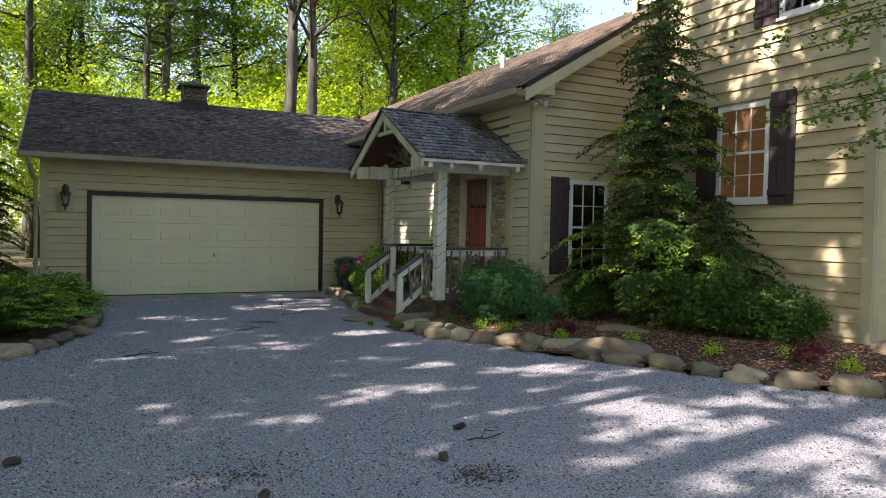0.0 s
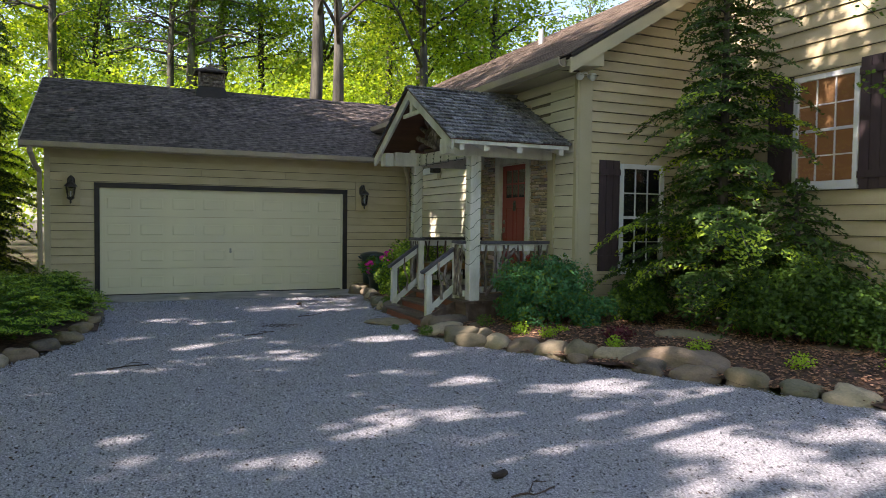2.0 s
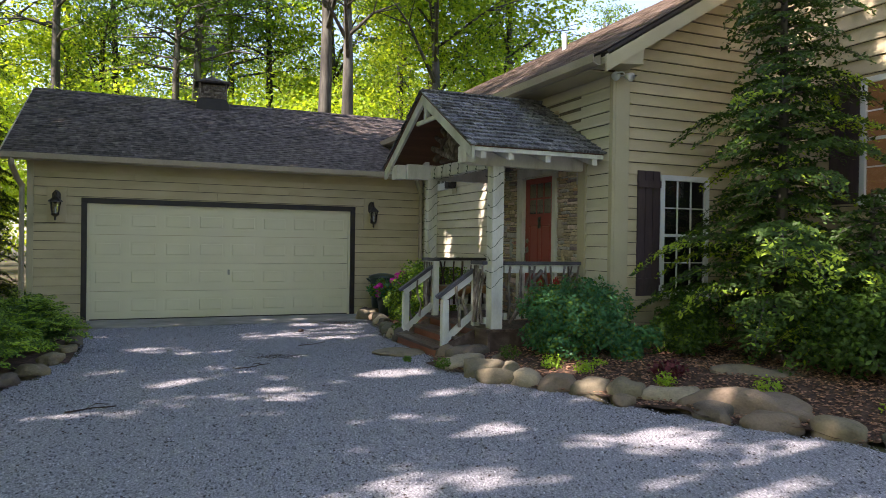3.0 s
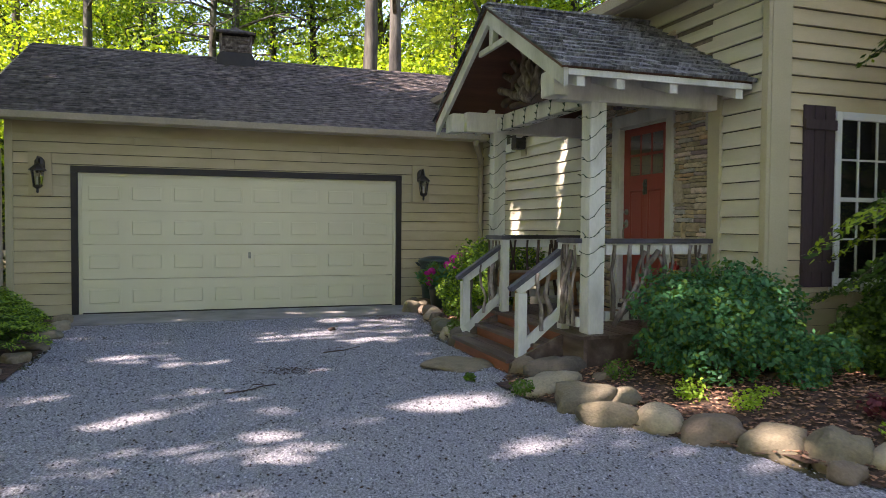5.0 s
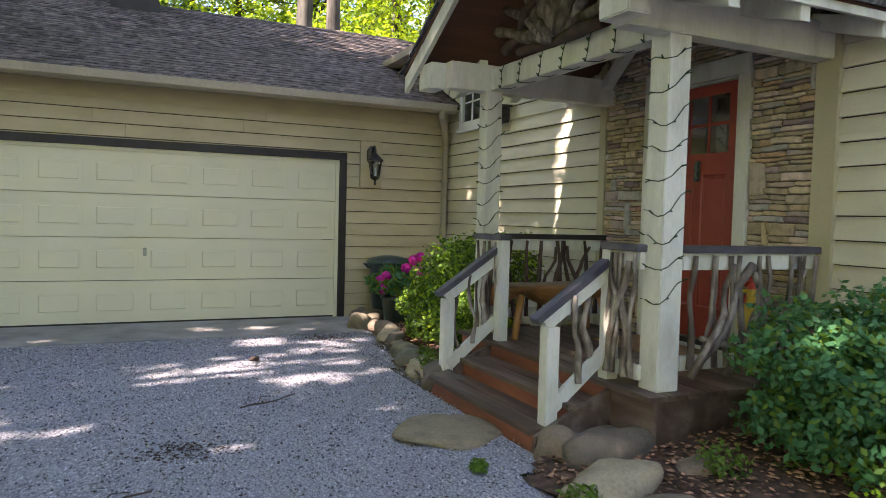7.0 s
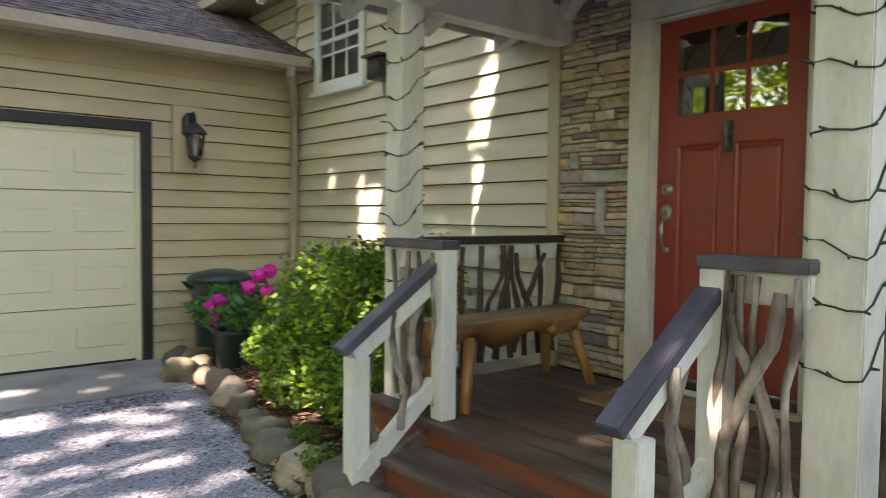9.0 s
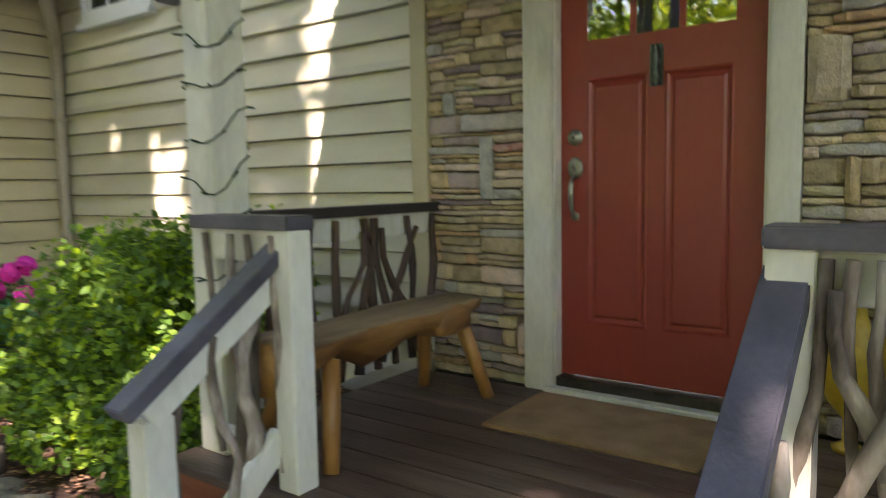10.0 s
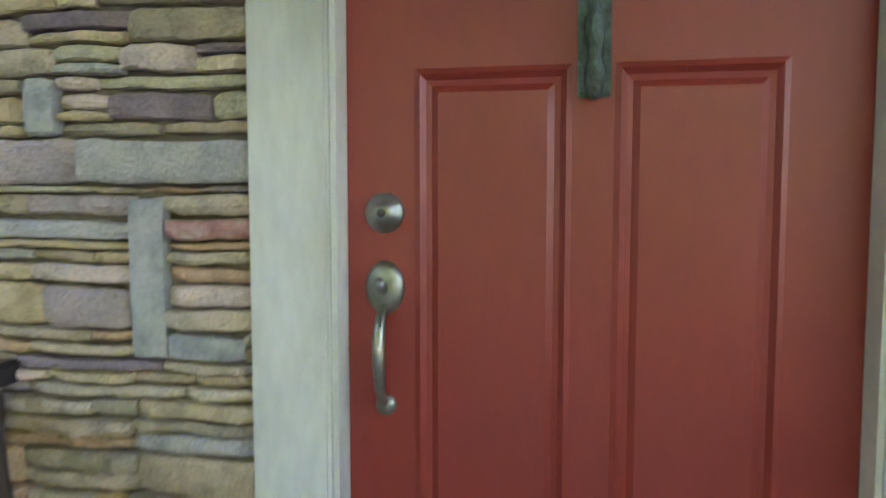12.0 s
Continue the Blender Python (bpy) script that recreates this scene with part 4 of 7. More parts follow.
# beams and porch roof
porch_roof = thing("porch_roof", label="small gabled porch roof with weathered wood shakes and white timber framing", category="roof", kind="structure")
RX = 2.10
RY, RZ = -4.86, 3.60
EYN, EYS, EZ = -3.20, -6.52, 2.66
slope_p = (RZ - EZ) / (RY - EYS)
part("beam", box(2.30, WX, -6.08, -5.94, 2.50, 2.73, 0.006), WHITE, porch_roof)
part("beam", box(2.30, WX, -3.79, -3.65, 2.50, 2.73, 0.006), WHITE, porch_roof)
part("cross_beam", box(2.68, 2.82, -5.938, -3.792, 2.51, 2.69, 0.006), WHITE, porch_roof)
for s, ye in ((1, EYS), (-1, EYN)):
    d = abs(RY - ye)
    u = Vector((0, s, slope_p)).normalized()
    a = (RX, ye, EZ)
    slab("roof_deck", [(RX, ye, EZ + 0.03), (WX - 0.03, ye, EZ + 0.03), (WX - 0.03, RY, RZ + 0.03), (RX, RY, RZ + 0.03)], 0.025, CEILWOOD, porch_roof)
    shingled("shakes", (RX - 0.03, ye - s * 0.04, EZ + 0.018), (1, 0, 0), u, WX - RX, math.hypot(d + 0.04, (d + 0.04) * slope_p), 0.135, 0.15, SHAKE, 0.028, porch_roof, random.Random(11 + s), 0.008, single=lambda p: True)
    part("rake_board", prism([(ye, EZ - 0.14), (RY, RZ - 0.15), (RY, RZ + 0.0), (ye, EZ + 0.01)], RX + 0.01, RX + 0.05, "x"), WHITE, porch_roof)
    part("eave_board", box(RX + 0.05, WX - 0.05, ye - 0.012 if s > 0 else ye - 0.016, ye + 0.016 if s > 0 else ye + 0.012, EZ - 0.045, EZ + 0.006), WHITE, porch_roof)
    for x in (2.24, 2.62, 3.15, 3.85) if s > 0 else (2.62, 3.2, 3.85):
        part("rafter_tail", prism([(ye + s * 0.02, EZ - 0.13), (ye + s * 0.5, EZ + 0.02), (ye + s * 0.5, EZ + 0.13), (ye + s * 0.02, EZ - 0.005)], x, x + 0.08, "x", 0.004), WHITE, porch_roof)
    part("beam_end_block", box(RX + 0.051, 2.299, (ye + 0.24 if s > 0 else ye - 0.5), (ye + 0.5 if s > 0 else ye - 0.24), 2.50, 2.72, 0.008), WHITE, porch_roof)
part("king_post", box(RX + 0.052, RX + 0.12, RY - 0.05, RY + 0.05, RZ - 0.36, RZ - 0.10, 0.006), WHITE, porch_roof)
part("gable_tie", box(RX + 0.06, RX + 0.10, RY - 0.36, RY + 0.36, RZ - 0.40, RZ - 0.34, 0.004), WHITE, porch_roof)
part("ridge_beam", box(RX + 0.125, WX - 0.03, RY - 0.05, RY + 0.05, RZ - 0.17, RZ - 0.03), CEILWOOD, porch_roof, "brown ridge beam")
bm = bmesh.new()
rr = random.Random(3)
for k in range(14):
    add_box(bm, RX - 0.02 + k * 0.14, RX + 0.115 + k * 0.14, RY - 0.075, RY + 0.075, RZ + 0.045, RZ + 0.062 + 0.01 * rr.random())
part("ridge_cap", bm, SHAKE, porch_roof, kind="stuff")
part("collar_beam", box(3.95, 4.02, -5.6, -4.1, 2.95, 3.05, 0.004), WHITE, porch_roof)
for s in (1, -1):
    part("knee_brace", beam((3.9, RY + s * 1.05, 2.66), (3.9, RY + s * 0.55, 3.1), 0.09, 0.09), WHITE, porch_roof)

# twig fan in the porch gable
fan = thing("twig_fan", 2.66, -4.86, 2.67, "decorative fan of dark bark-covered branches in the porch gable", "gable ornament")
rnd = random.Random(21)
bm = lathe([(0.09, -0.03), (0.15, -0.02), (0.155, 0.02), (0.10, 0.035)], 16)
bmesh.ops.rotate(bm, verts=bm.verts[:], cent=(0, 0, 0), matrix=Euler((0, -math.pi / 2, 0)).to_matrix())
bmesh.ops.translate(bm, verts=bm.verts[:], vec=(0, 0.16, 0.34))
part("burl_disc", bm, TWIG, fan, "grey round wood burl", True)
for k, ang in enumerate((158, 140, 122, 104, 88, 72, 54, 38, 22)):
    a = radians(ang)
    lim = min(0.80, 0.88 / max(0.2, math.sin(a) + 0.6 * abs(math.cos(a))))
    p, r = crooked((0, 0.10 * math.cos(a), 0.08), (0, lim * 1.25 * math.cos(a), 0.06 + lim * math.sin(a) * 0.82), rnd.uniform(0.034, 0.056), rnd, 0.035)
    part("branch", tube(p, r), TWIG, fan, smooth=True)
p, r = crooked((-0.03, -0.55, 0.03), (-0.03, 0.5, 0.05), 0.04, rnd, 0.05)
part("base_branch", tube(p, r), DARKTWIG, fan, smooth=True)
p, r = crooked((-0.02, 0.75, 0.10), (-0.02, 0.25, 0.42), 0.035, rnd, 0.04)
part("branch", tube(p, r), DARKTWIG, fan, smooth=True)
bm = bmesh.new()
wraps = []
rnd = random.Random(77)
for k in range(7):
    y = -5.84 + 0.30 * k
    wraps += [(2.668, y + 0.05, 2.50), (2.662, y + 0.035 + rnd.uniform(-0.02, 0.02), 2.56), (2.662, y + 0.01 + rnd.uniform(-0.02, 0.02), 2.63), (2.668, y - 0.01, 2.695), (2.74, y + 0.07, 2.70), (2.83, y + 0.16, 2.66), (2.83, y + 0.24, 2.53), (2.74, y + 0.30, 2.495)]
add_tube(bm, wraps, 0.0035, 5)
for p in wraps[1::8] + wraps[2::8] + wraps[::8]:
    for e in (-0.012, 0.014):
        add_tube(bm, [p, (p[0] - 0.012, p[1] + e, p[2] + 0.022)], [0.006, 0.004], 5)
beam_cord = tagged(part("string_lights", bm, WIRE), "dark green cord of string lights along the porch beam", "string lights", "string lights")


# rails
def rail(name, p0, p1, z_top, z_bot, label, twigs, mat, seed, extra=(), paint=None):
    """A level rail between two points on the plan: cap, top rail, bottom rail and twig balusters."""
    t = thing(name, label=label, category="railing", group="porch railings")
    a, b = Vector((*p0, 0)), Vector((*p1, 0))
    d = (b - a).normalized()
    perp = Vector((-d.y, d.x, 0))
    L = (b - a).length
    m = Matrix(((d.x, perp.x, 0, a.x), (d.y, perp.y, 0, a.y), (0, 0, 1, 0), (0, 0, 0, 1)))

    def B(nm, x0, x1, w, z0, z1, mt, lab=""):
        bm = box(x0, x1, -w / 2, w / 2, z0, z1, 0.005)
        bmesh.ops.transform(bm, matrix=m, verts=bm.verts[:])
        return part(nm, bm, mt, t, lab)
    B("cap_rail", -0.03, L + 0.01, 0.115, z_top - 0.045, z_top, paint or CAP, "charcoal painted cap rail")
    B("top_rail", 0, L, 0.04, z_top - 0.15, z_top - 0.047, WHITE, "weathered white top rail")
    B("bottom_rail", 0, L, 0.04, z_bot, z_bot + 0.09, WHITE, "weathered white bottom rail")
    rnd = random.Random(seed)
    for k in range(twigs):
        x = L * (k + 0.6) / (twigs + 0.2)
        x2 = x + rnd.uniform(-0.05, 0.05) + (rnd.choice((-0.1, 0.1)) if rnd.random() < 0.3 else 0)
        x2 = min(max(x2, 0.03), L - 0.03)
        side = -0.035 if k % 2 else -0.03
        p, r = crooked((x, side, z_bot + 0.01), (x2, side - 0.01, z_top - 0.06), rnd.uniform(0.012, 0.02), rnd, 0.014)
        bm = tube(p, r)
        bmesh.ops.transform(bm, matrix=m, verts=bm.verts[:])
        part("twig_baluster", bm, mat, t, smooth=True)
    for (xa, za, xb, zb, rad) in extra:
        p, r = crooked((xa, -0.055, za), (xb, -0.05, zb), rad, rnd, 0.03)
        bm = tube(p, r)
        bmesh.ops.transform(bm, matrix=m, verts=bm.verts[:])
        part("twig_baluster", bm, mat, t, smooth=True)
    return t


CT = 1.265
rail("rail_north", (2.81, -3.71), (WX - 0.05, -3.71), CT, 0.50, "porch rail with dark crooked twig balusters beside the bench", 9, DARKTWIG, 4, extra=((0.72, 0.55, 1.0, 1.15, 0.017), (1.0, 0.55, 0.74, 1.16, 0.018), (0.45, 0.55, 0.62, 1.15, 0.015)), paint=CAPDARK)
rail("rail_south", (2.84, -6.0), (WX - 0.05, -6.0), CT, 0.50, "porch rail with grey crooked branch balusters and charcoal cap", 11, TWIG, 5, extra=((0.08, 0.46, 0.42, 1.15, 0.022), (0.55, 1.15, 0.12, 0.5, 0.024), (0.35, 0.45, 0.7, 0.95, 0.02), (0.15, 0.7, 0.85, 0.5, 0.018), (0.9, 0.5, 0.55, 1.1, 0.018), (0.75, 0.5, 1.05, 1.12, 0.016)))
rail("rail_west", (2.62, -5.60), (2.62, -5.92), CT, 0.44, "short porch rail with thick grey branch balusters", 4, TWIG, 6, extra=((0.05, 0.45, 0.25, 1.16, 0.022), (0.27, 0.45, 0.1, 1.15, 0.02)))
rail("rail_west", (2.62, -3.79), (2.62, -4.24), CT, 0.44, "short porch rail with grey branch balusters beside the steps", 4, TWIG, 7)


def newel(x, y, w, z0, z1, label):
    t = thing("newel_post", x, y, 0, label, "post", "stair newels")
    part("shaft", box(-w / 2, w / 2, -w / 2, w / 2, z0, z1, 0.004), WHITE, t)
    return t


newel(2.62, -4.20, 0.09, DZ, 1.22, "weathered white upper newel post at the porch steps")
newel(2.62, -5.62, 0.09, DZ, 1.22, "weathered white upper newel post at the porch steps")
newel(2.17, -4.12, 0.09, -0.04, 0.74, "weathered white lower newel post at the foot of the porch steps")
newel(2.17, -5.62, 0.09, -0.04, 0.74, "weathered white lower newel post at the foot of the porch steps")


def stair_rail(y, seed, mat):
    t = thing("stair_rail", label="sloping stair rail with charcoal cap and twig balusters", category="railing", group="stair rails")
    part("cap_rail", beam((2.06, y, 0.775), (2.63, y, 1.17), 0.09, 0.045), CAP, t, "charcoal painted cap rail with worn paint")
    part("top_rail", beam((2.13, y, 0.755), (2.60, y, 1.08), 0.04, 0.10), WHITE, t, "weathered white sloping rail")
    part("bottom_rail", beam((2.17, y, 0.20), (2.60, y, 0.56), 0.04, 0.09), WHITE, t, "weathered white sloping rail")
    rnd = random.Random(seed)
    for k in range(3):
        x = 2.27 + k * 0.11
        z0, z1 = 0.20 + (x - 2.17) * 0.84, 0.76 + (x - 2.13) * 0.69
        x2 = x + rnd.uniform(-0.05, 0.05)
        s = -0.03 if k % 2 else 0.03
        p, r = crooked((x, y + s, z0), (x2, y + s, z1), rnd.uniform(0.015, 0.023), rnd, 0.022)
        part("twig_baluster", tube(p, r), mat, t, smooth=True)


stair_rail(-4.15, 31, TWIG)
stair_rail(-5.61, 32, TWIG)

# ---- door ----
door_trim = thing("door_frame", WX, 0, 0, "weathered white door casing around the red front door", "door frame", kind="structure")
DY0, DY1, DT = -5.285, -4.415, 2.515
part("casing", box(-0.06, 0, DY1 + 0.013, DY1 + 0.160, DZ, DT + 0.02, 0.006), WHITE, door_trim)
part("casing", box(-0.06, 0, DY0 - 0.125, DY0 - 0.012, DZ, DT + 0.02, 0.006), WHITE, door_trim)
part("head_casing", box(-0.062, 0, DY0 - 0.125, DY1 + 0.160, DT + 0.021, DT + 0.17, 0.006), WHITE, door_trim)
part("jamb", box(-0.045, 0.05, DY1 + 0.001, DY1 + 0.0115, DZ, DT + 0.02), WHITE, door_trim)
part("jamb", box(-0.045, 0.05, DY0 - 0.0115, DY0 - 0.001, DZ, DT + 0.02), WHITE, door_trim)
part("head_jamb", box(-0.045, 0.05, DY0, DY1, DT + 0.001, DT + 0.013), WHITE, door_trim)
part("threshold", box(-0.10, 0.0, DY0 - 0.03, DY1 + 0.04, DZ, DZ + 0.03, 0.004), WHITE, door_trim, "white painted threshold")
part("sill_strip", box(-0.05, 0.05, DY0, DY1, DZ + 0.031, DZ + 0.075, 0.003), BLACKMETAL, door_trim, "dark metal door sill")

door = thing("front_door", WX + 0.022, DY1, DZ + 0.078, "brick red panelled front door with six small panes, closed", "door")
DW, DH = DY1 - DY0, DT - DZ - 0.078
bm = bmesh.new()
PZ0, PZ1 = 1.79 - DZ - 0.078 + 0.02, 0.21
fields = [(0.125, 0.40, 0.245, 1.335), (DW - 0.40, DW - 0.125, 0.245, 1.335)]
part("slab", box(0, 0.006, -DW, 0, 0, DH), RED, door)
zs = (0, 0.245, 1.335, 1.50, 1.97, DH)
part("bottom_rail", box(-0.008, 0, -DW, 0, 0, 0.245), RED, door)
part("lock_stile", box(-0.008, 0, -0.125, 0, 0.245, 1.50), RED, door)
part("hinge_stile", box(-0.008, 0, -DW, -DW + 0.125, 0.245, 1.50), RED, door)
part("mullion", box(-0.008, 0, -DW + 0.40, -0.40, 0.245, 1.335), RED, door)
part("middle_rail", box(-0.008, 0, -DW + 0.125, -0.125, 1.335, 1.50), RED, door)
gz0, gz1 = 1.50, 1.96
part("top_rail", box(-0.008, 0, -DW, 0, gz1, DH), RED, door)
part("glass_stile", box(-0.008, 0, -0.125, 0, gz0, gz1), RED, door)
part("glass_stile", box(-0.008, 0, -DW, -DW + 0.125, gz0, gz1), RED, door)
pw = (DW - 0.25 + 0.03) / 3
for k in (1, 2):
    y = -0.125 - k * (DW - 0.25) / 3
    part("muntin", box(-0.010, 0, y - 0.014, y + 0.014, gz0, gz1, 0.003), RED, door)
part("muntin", box(-0.0098, 0, -DW + 0.125, -0.125, (gz0 + gz1) / 2 - 0.014, (gz0 + gz1) / 2 + 0.014), RED, door)
bm = bmesh.new()
bm.faces.new([bm.verts.new((-0.004, y, z)) for y, z in ((-0.125, gz0), (-DW + 0.125, gz0), (-DW + 0.125, gz1), (-0.125, gz1))][::1])
bmesh.ops.recalc_face_normals(bm, faces=bm.faces[:])
if bm.faces[:][0].normal.x > 0:
    bmesh.ops.reverse_faces(bm, faces=bm.faces[:])
part("door_pane", bm, DOORGLASS, door, "clear glass")
# dark sheet painted as the unlit room behind the door glass
part("pane_backing", box(-0.0015, -0.0005, -DW + 0.125, -0.125, gz0, gz1), DARKROOM, door, "dark sheet behind the glass standing in for a dim room")
for a, b, z0, z1 in fields:
    bm = bmesh.new()
    o = [(a, z0), (b, z0), (b, z1), (a, z1)]
    rings = []
    for inset, d in ((0, -0.0085), (0.010, -0.012), (0.020, -0.003), (0.030, -0.001), (0.042, -0.008)):
        rings.append([bm.verts.new((d, -(p + inset * (1 if i in (0, 3) else -1)), q + inset * (1 if i < 2 else -1))) for i, (p, q) in enumerate(o)])
    for p, q in zip(rings, rings[1:]):
        for i in range(4):
            bm.faces.new((p[i], p[(i + 1) % 4], q[(i + 1) % 4], q[i]))
    bm.faces.new(rings[-1])
    bmesh.ops.recalc_face_normals(bm, faces=bm.faces[:])
    part("raised_panel", bm, RED, door)


def at_door(bm, y, z, x=-0.009):
    """Turns a body made upright about z to lie against the door at y, z."""
    bmesh.ops.rotate(bm, verts=bm.verts[:], cent=(0, 0, 0), matrix=Euler((0, -math.pi / 2, 0)).to_matrix())
    bmesh.ops.translate(bm, verts=bm.verts[:], vec=(x, y, z))
    return bm


lz = 1.55 - DZ - 0.078
dead = lathe([(0.036, 0.0), (0.036, 0.006), (0.030, 0.012), (0.022, 0.014), (0.020, 0.022), (0.006, 0.024)], 24)
part("deadbolt", at_door(dead, -0.07, lz), PEWTER, door, "aged pewter deadbolt", True)
part("key_slot", at_door(lathe([(0.008, 0.024), (0.008, 0.028), (0.003, 0.029)], 12), -0.07, lz), BLACKMETAL, door, "keyhole")
bm = lathe([(0.036, 0.0), (0.036, 0.005), (0.028, 0.012), (0.010, 0.014)], 24)
bmesh.ops.scale(bm, vec=(1.35, 1, 1), verts=bm.verts[:])
part("thumb_plate", at_door(bm, -0.07, lz - 0.135), PEWTER, door, "aged pewter oval latch plate", True)
part("thumb_piece", tube([(-0.02, -0.07, lz - 0.14), (-0.045, -0.07, lz - 0.128), (-0.055, -0.07, lz - 0.12)], [0.008, 0.011, 0.008], 8), PEWTER, door, smooth=True)
part("grip", tube([(-0.016, -0.07, lz - 0.17), (-0.045, -0.07, lz - 0.185), (-0.058, -0.07, lz - 0.22), (-0.058, -0.07, lz - 0.27), (-0.048, -0.07, lz - 0.32), (-0.022, -0.07, lz - 0.345)], [0.008, 0.009, 0.012, 0.012, 0.009, 0.007], 10), PEWTER, door, "curved pewter pull handle", True)
part("grip_foot", at_door(lathe([(0.020, 0), (0.018, 0.006), (0.008, 0.012)], 16), -0.07, lz - 0.352), PEWTER, door, smooth=True)
kz = 1.825 - DZ - 0.078
part("knocker_plate", box(-0.016, -0.008, -DW / 2 - 0.028, -DW / 2 + 0.028, kz - 0.08, kz + 0.09, 0.003), VERDIGRIS, door, "verdigris knocker plate")
bm = lathe([(0.004, -0.085), (0.014, -0.08), (0.018, -0.04), (0.010, -0.015), (0.016, 0.02), (0.018, 0.045), (0.008, 0.06), (0.012, 0.07), (0.004, 0.085)], 10)
bmesh.ops.translate(bm, verts=bm.verts[:], vec=(-0.028, -DW / 2, kz))
part("knocker", bm, VERDIGRIS, door, "weathered bronze knocker", True)


# ---- stone veneer beside the door ----
def ledge(parent, y0, y1, z0, z1, seed, fixed=()):
    """Ledge stones course by course, each a chipped, slightly tapered slab of its own; fixed: (y0, y1, z0, z1) of odd large ones."""
    rnd = random.Random(seed)
    drift = lambda y, z: 0.006 * noise.noise((y * 5, z * 3, seed)) + 0.003 * noise.noise((y * 19, z * 7, seed))

    def stone(ya, yb, za, zb, far=False, mat=LEDGE):
        w, hh = yb - ya, zb - za
        d = 0.056 if far else rnd.uniform(0.034, 0.058)
        g = 0.0012
        k = max(3, min(8, int(w / 0.03)))
        bow = rnd.uniform(-0.12, 0.12) * hh
        taper0, taper1 = rnd.choice((0, 0, 0.06, 0.16)) * min(hh, 0.05), rnd.choice((0, 0, 0.06, 0.16)) * min(hh, 0.05)
        lean = rnd.uniform(-0.008, 0.008)
        vs = []
        bm = bmesh.new()
        for i in range(k + 1):
            f = i / k
            yy = ya + g + (w - 2 * g) * f + (rnd.uniform(-0.3, 0.3) * w / k if 0 < i < k else 0)
            e = min(0.06 * hh, 0.004) + 0.0005
            end = 0.002 if i in (0, k) else 0
            a = za + g + rnd.uniform(0, 1) * e + end + taper0 * f + drift(yy, za)
            b = zb - g - rnd.uniform(0, 1) * e - end - taper1 * (1 - f) + drift(yy, zb) + bow * 0.2 * math.sin(3.1 * f)
            dd = d + lean * (f - 0.5) * 2 + rnd.uniform(-0.005, 0.005) - (0.012 if i in (0, k) else 0)
            col = [bm.verts.new((WX, yy, a))]
            for h, o in ((0.0, 0.010), (0.10, 0.003), (0.45, 0.0), (0.90, 0.002), (1.0, 0.008)):
                col.append(bm.verts.new((WX - dd + o + rnd.uniform(-0.0025, 0.0025), yy, a + (b - a) * min(1, max(0, h + (rnd.uniform(-0.07, 0.07) if 0 < h < 1 else 0))))))
            col.append(bm.verts.new((WX, yy, b)))
            vs.append(col)
        for p, q in zip(vs, vs[1:]):
            for j in range(6):
                bm.faces.new((p[j], q[j], q[j + 1], p[j + 1]))
        bm.faces.new(vs[0])
        bm.faces.new(vs[-1][::-1])
        bmesh.ops.recalc_face_normals(bm, faces=bm.faces[:])
        part("stone", bm, mat, parent)

    for q in fixed:
        stone(*q[:4], True, *q[4:])
    marks = sorted({v for q in fixed for v in q[2:4]})
    tall = [q[:4] for q in fixed]
    z = z0
    while z < z1 - 0.012:
        h = rnd.choice((0.026, 0.03, 0.034, 0.038, 0.042, 0.048, 0.055, 0.065, 0.085))
        nxt_mark = next((m for m in marks if m > z + 0.004), z1)
        if z + h > nxt_mark - 0.018:
            h = nxt_mark - z
        h = min(h, z1 - z)
        y = y0
        while y < y1 - 0.02:
            block = next((q for q in tall if q[0] <= y + 0.01 < q[1] and q[2] < z + h - 0.005 and q[3] > z + 0.005), None)
            if block:
                y = block[1]
                continue
            nxt = min([q[0] for q in tall if q[0] > y + 0.01 and q[2] < z + h - 0.005 and q[3] > z + 0.005] + [y1])
            w = min(rnd.uniform(0.07, 0.28) * (1.2 if h < 0.035 else 1.0), nxt - y)
            if nxt - (y + w) < 0.05:
                w = nxt - y
            top = z + h
            if rnd.random() < 0.02 and w > 0.05 and z + 0.2 < min(nxt_mark, z1):
                w = min(w, rnd.uniform(0.045, 0.07))
                top = z + rnd.uniform(0.10, 0.19)
                tall.append((y, y + w, z, top))
            if w > 0.015:
                if h > 0.052 and w > 0.10 and top == z + h and rnd.random() < 0.45:
                    m = z + h * rnd.uniform(0.4, 0.6)
                    stone(y, y + w, z, m, False)
                    stone(y, y + w, m, top, False)
                else:
                    stone(y, y + w, z, top, False)
            y += w
        z += h


veneer = thing("stone_veneer", label="tan and grey stacked ledge stone veneer around the front door", category="wall", kind="structure")
part("mortar", box(WX - 0.012, WX - 0.001, -5.95, DY0 - 0.126, DZ, 3.56), MORTAR, veneer)
part("mortar", box(WX - 0.012, WX - 0.001, DY1 + 0.161, -3.70, DZ, 3.56), MORTAR, veneer)
part("mortar", box(WX - 0.012, WX - 0.001, DY0 - 0.125, DY1 + 0.160, DT + 0.172, 3.56), MORTAR, veneer)
ledge(veneer, DY1 + 0.163, -3.70, DZ + 0.005, 3.05, 51, [(-4.078, -4.012, 1.275, 1.585, LEDGE_GREY), (-4.25, -3.90, 1.60, 1.69), (-4.235, -4.085, 1.275, 1.33, LEDGE_GREY), (-4.25, -4.085, 1.497, 1.54, LEDGE_RED), (-3.86, -3.79, 1.69, 1.80, LEDGE_GREY)])
ledge(veneer, -5.95, DY0 - 0.128, DZ + 0.005, 3.05, 52, [(-5.56, -5.42, 1.62, 1.86), (-5.60, -5.55, 1.25, 1.42)])
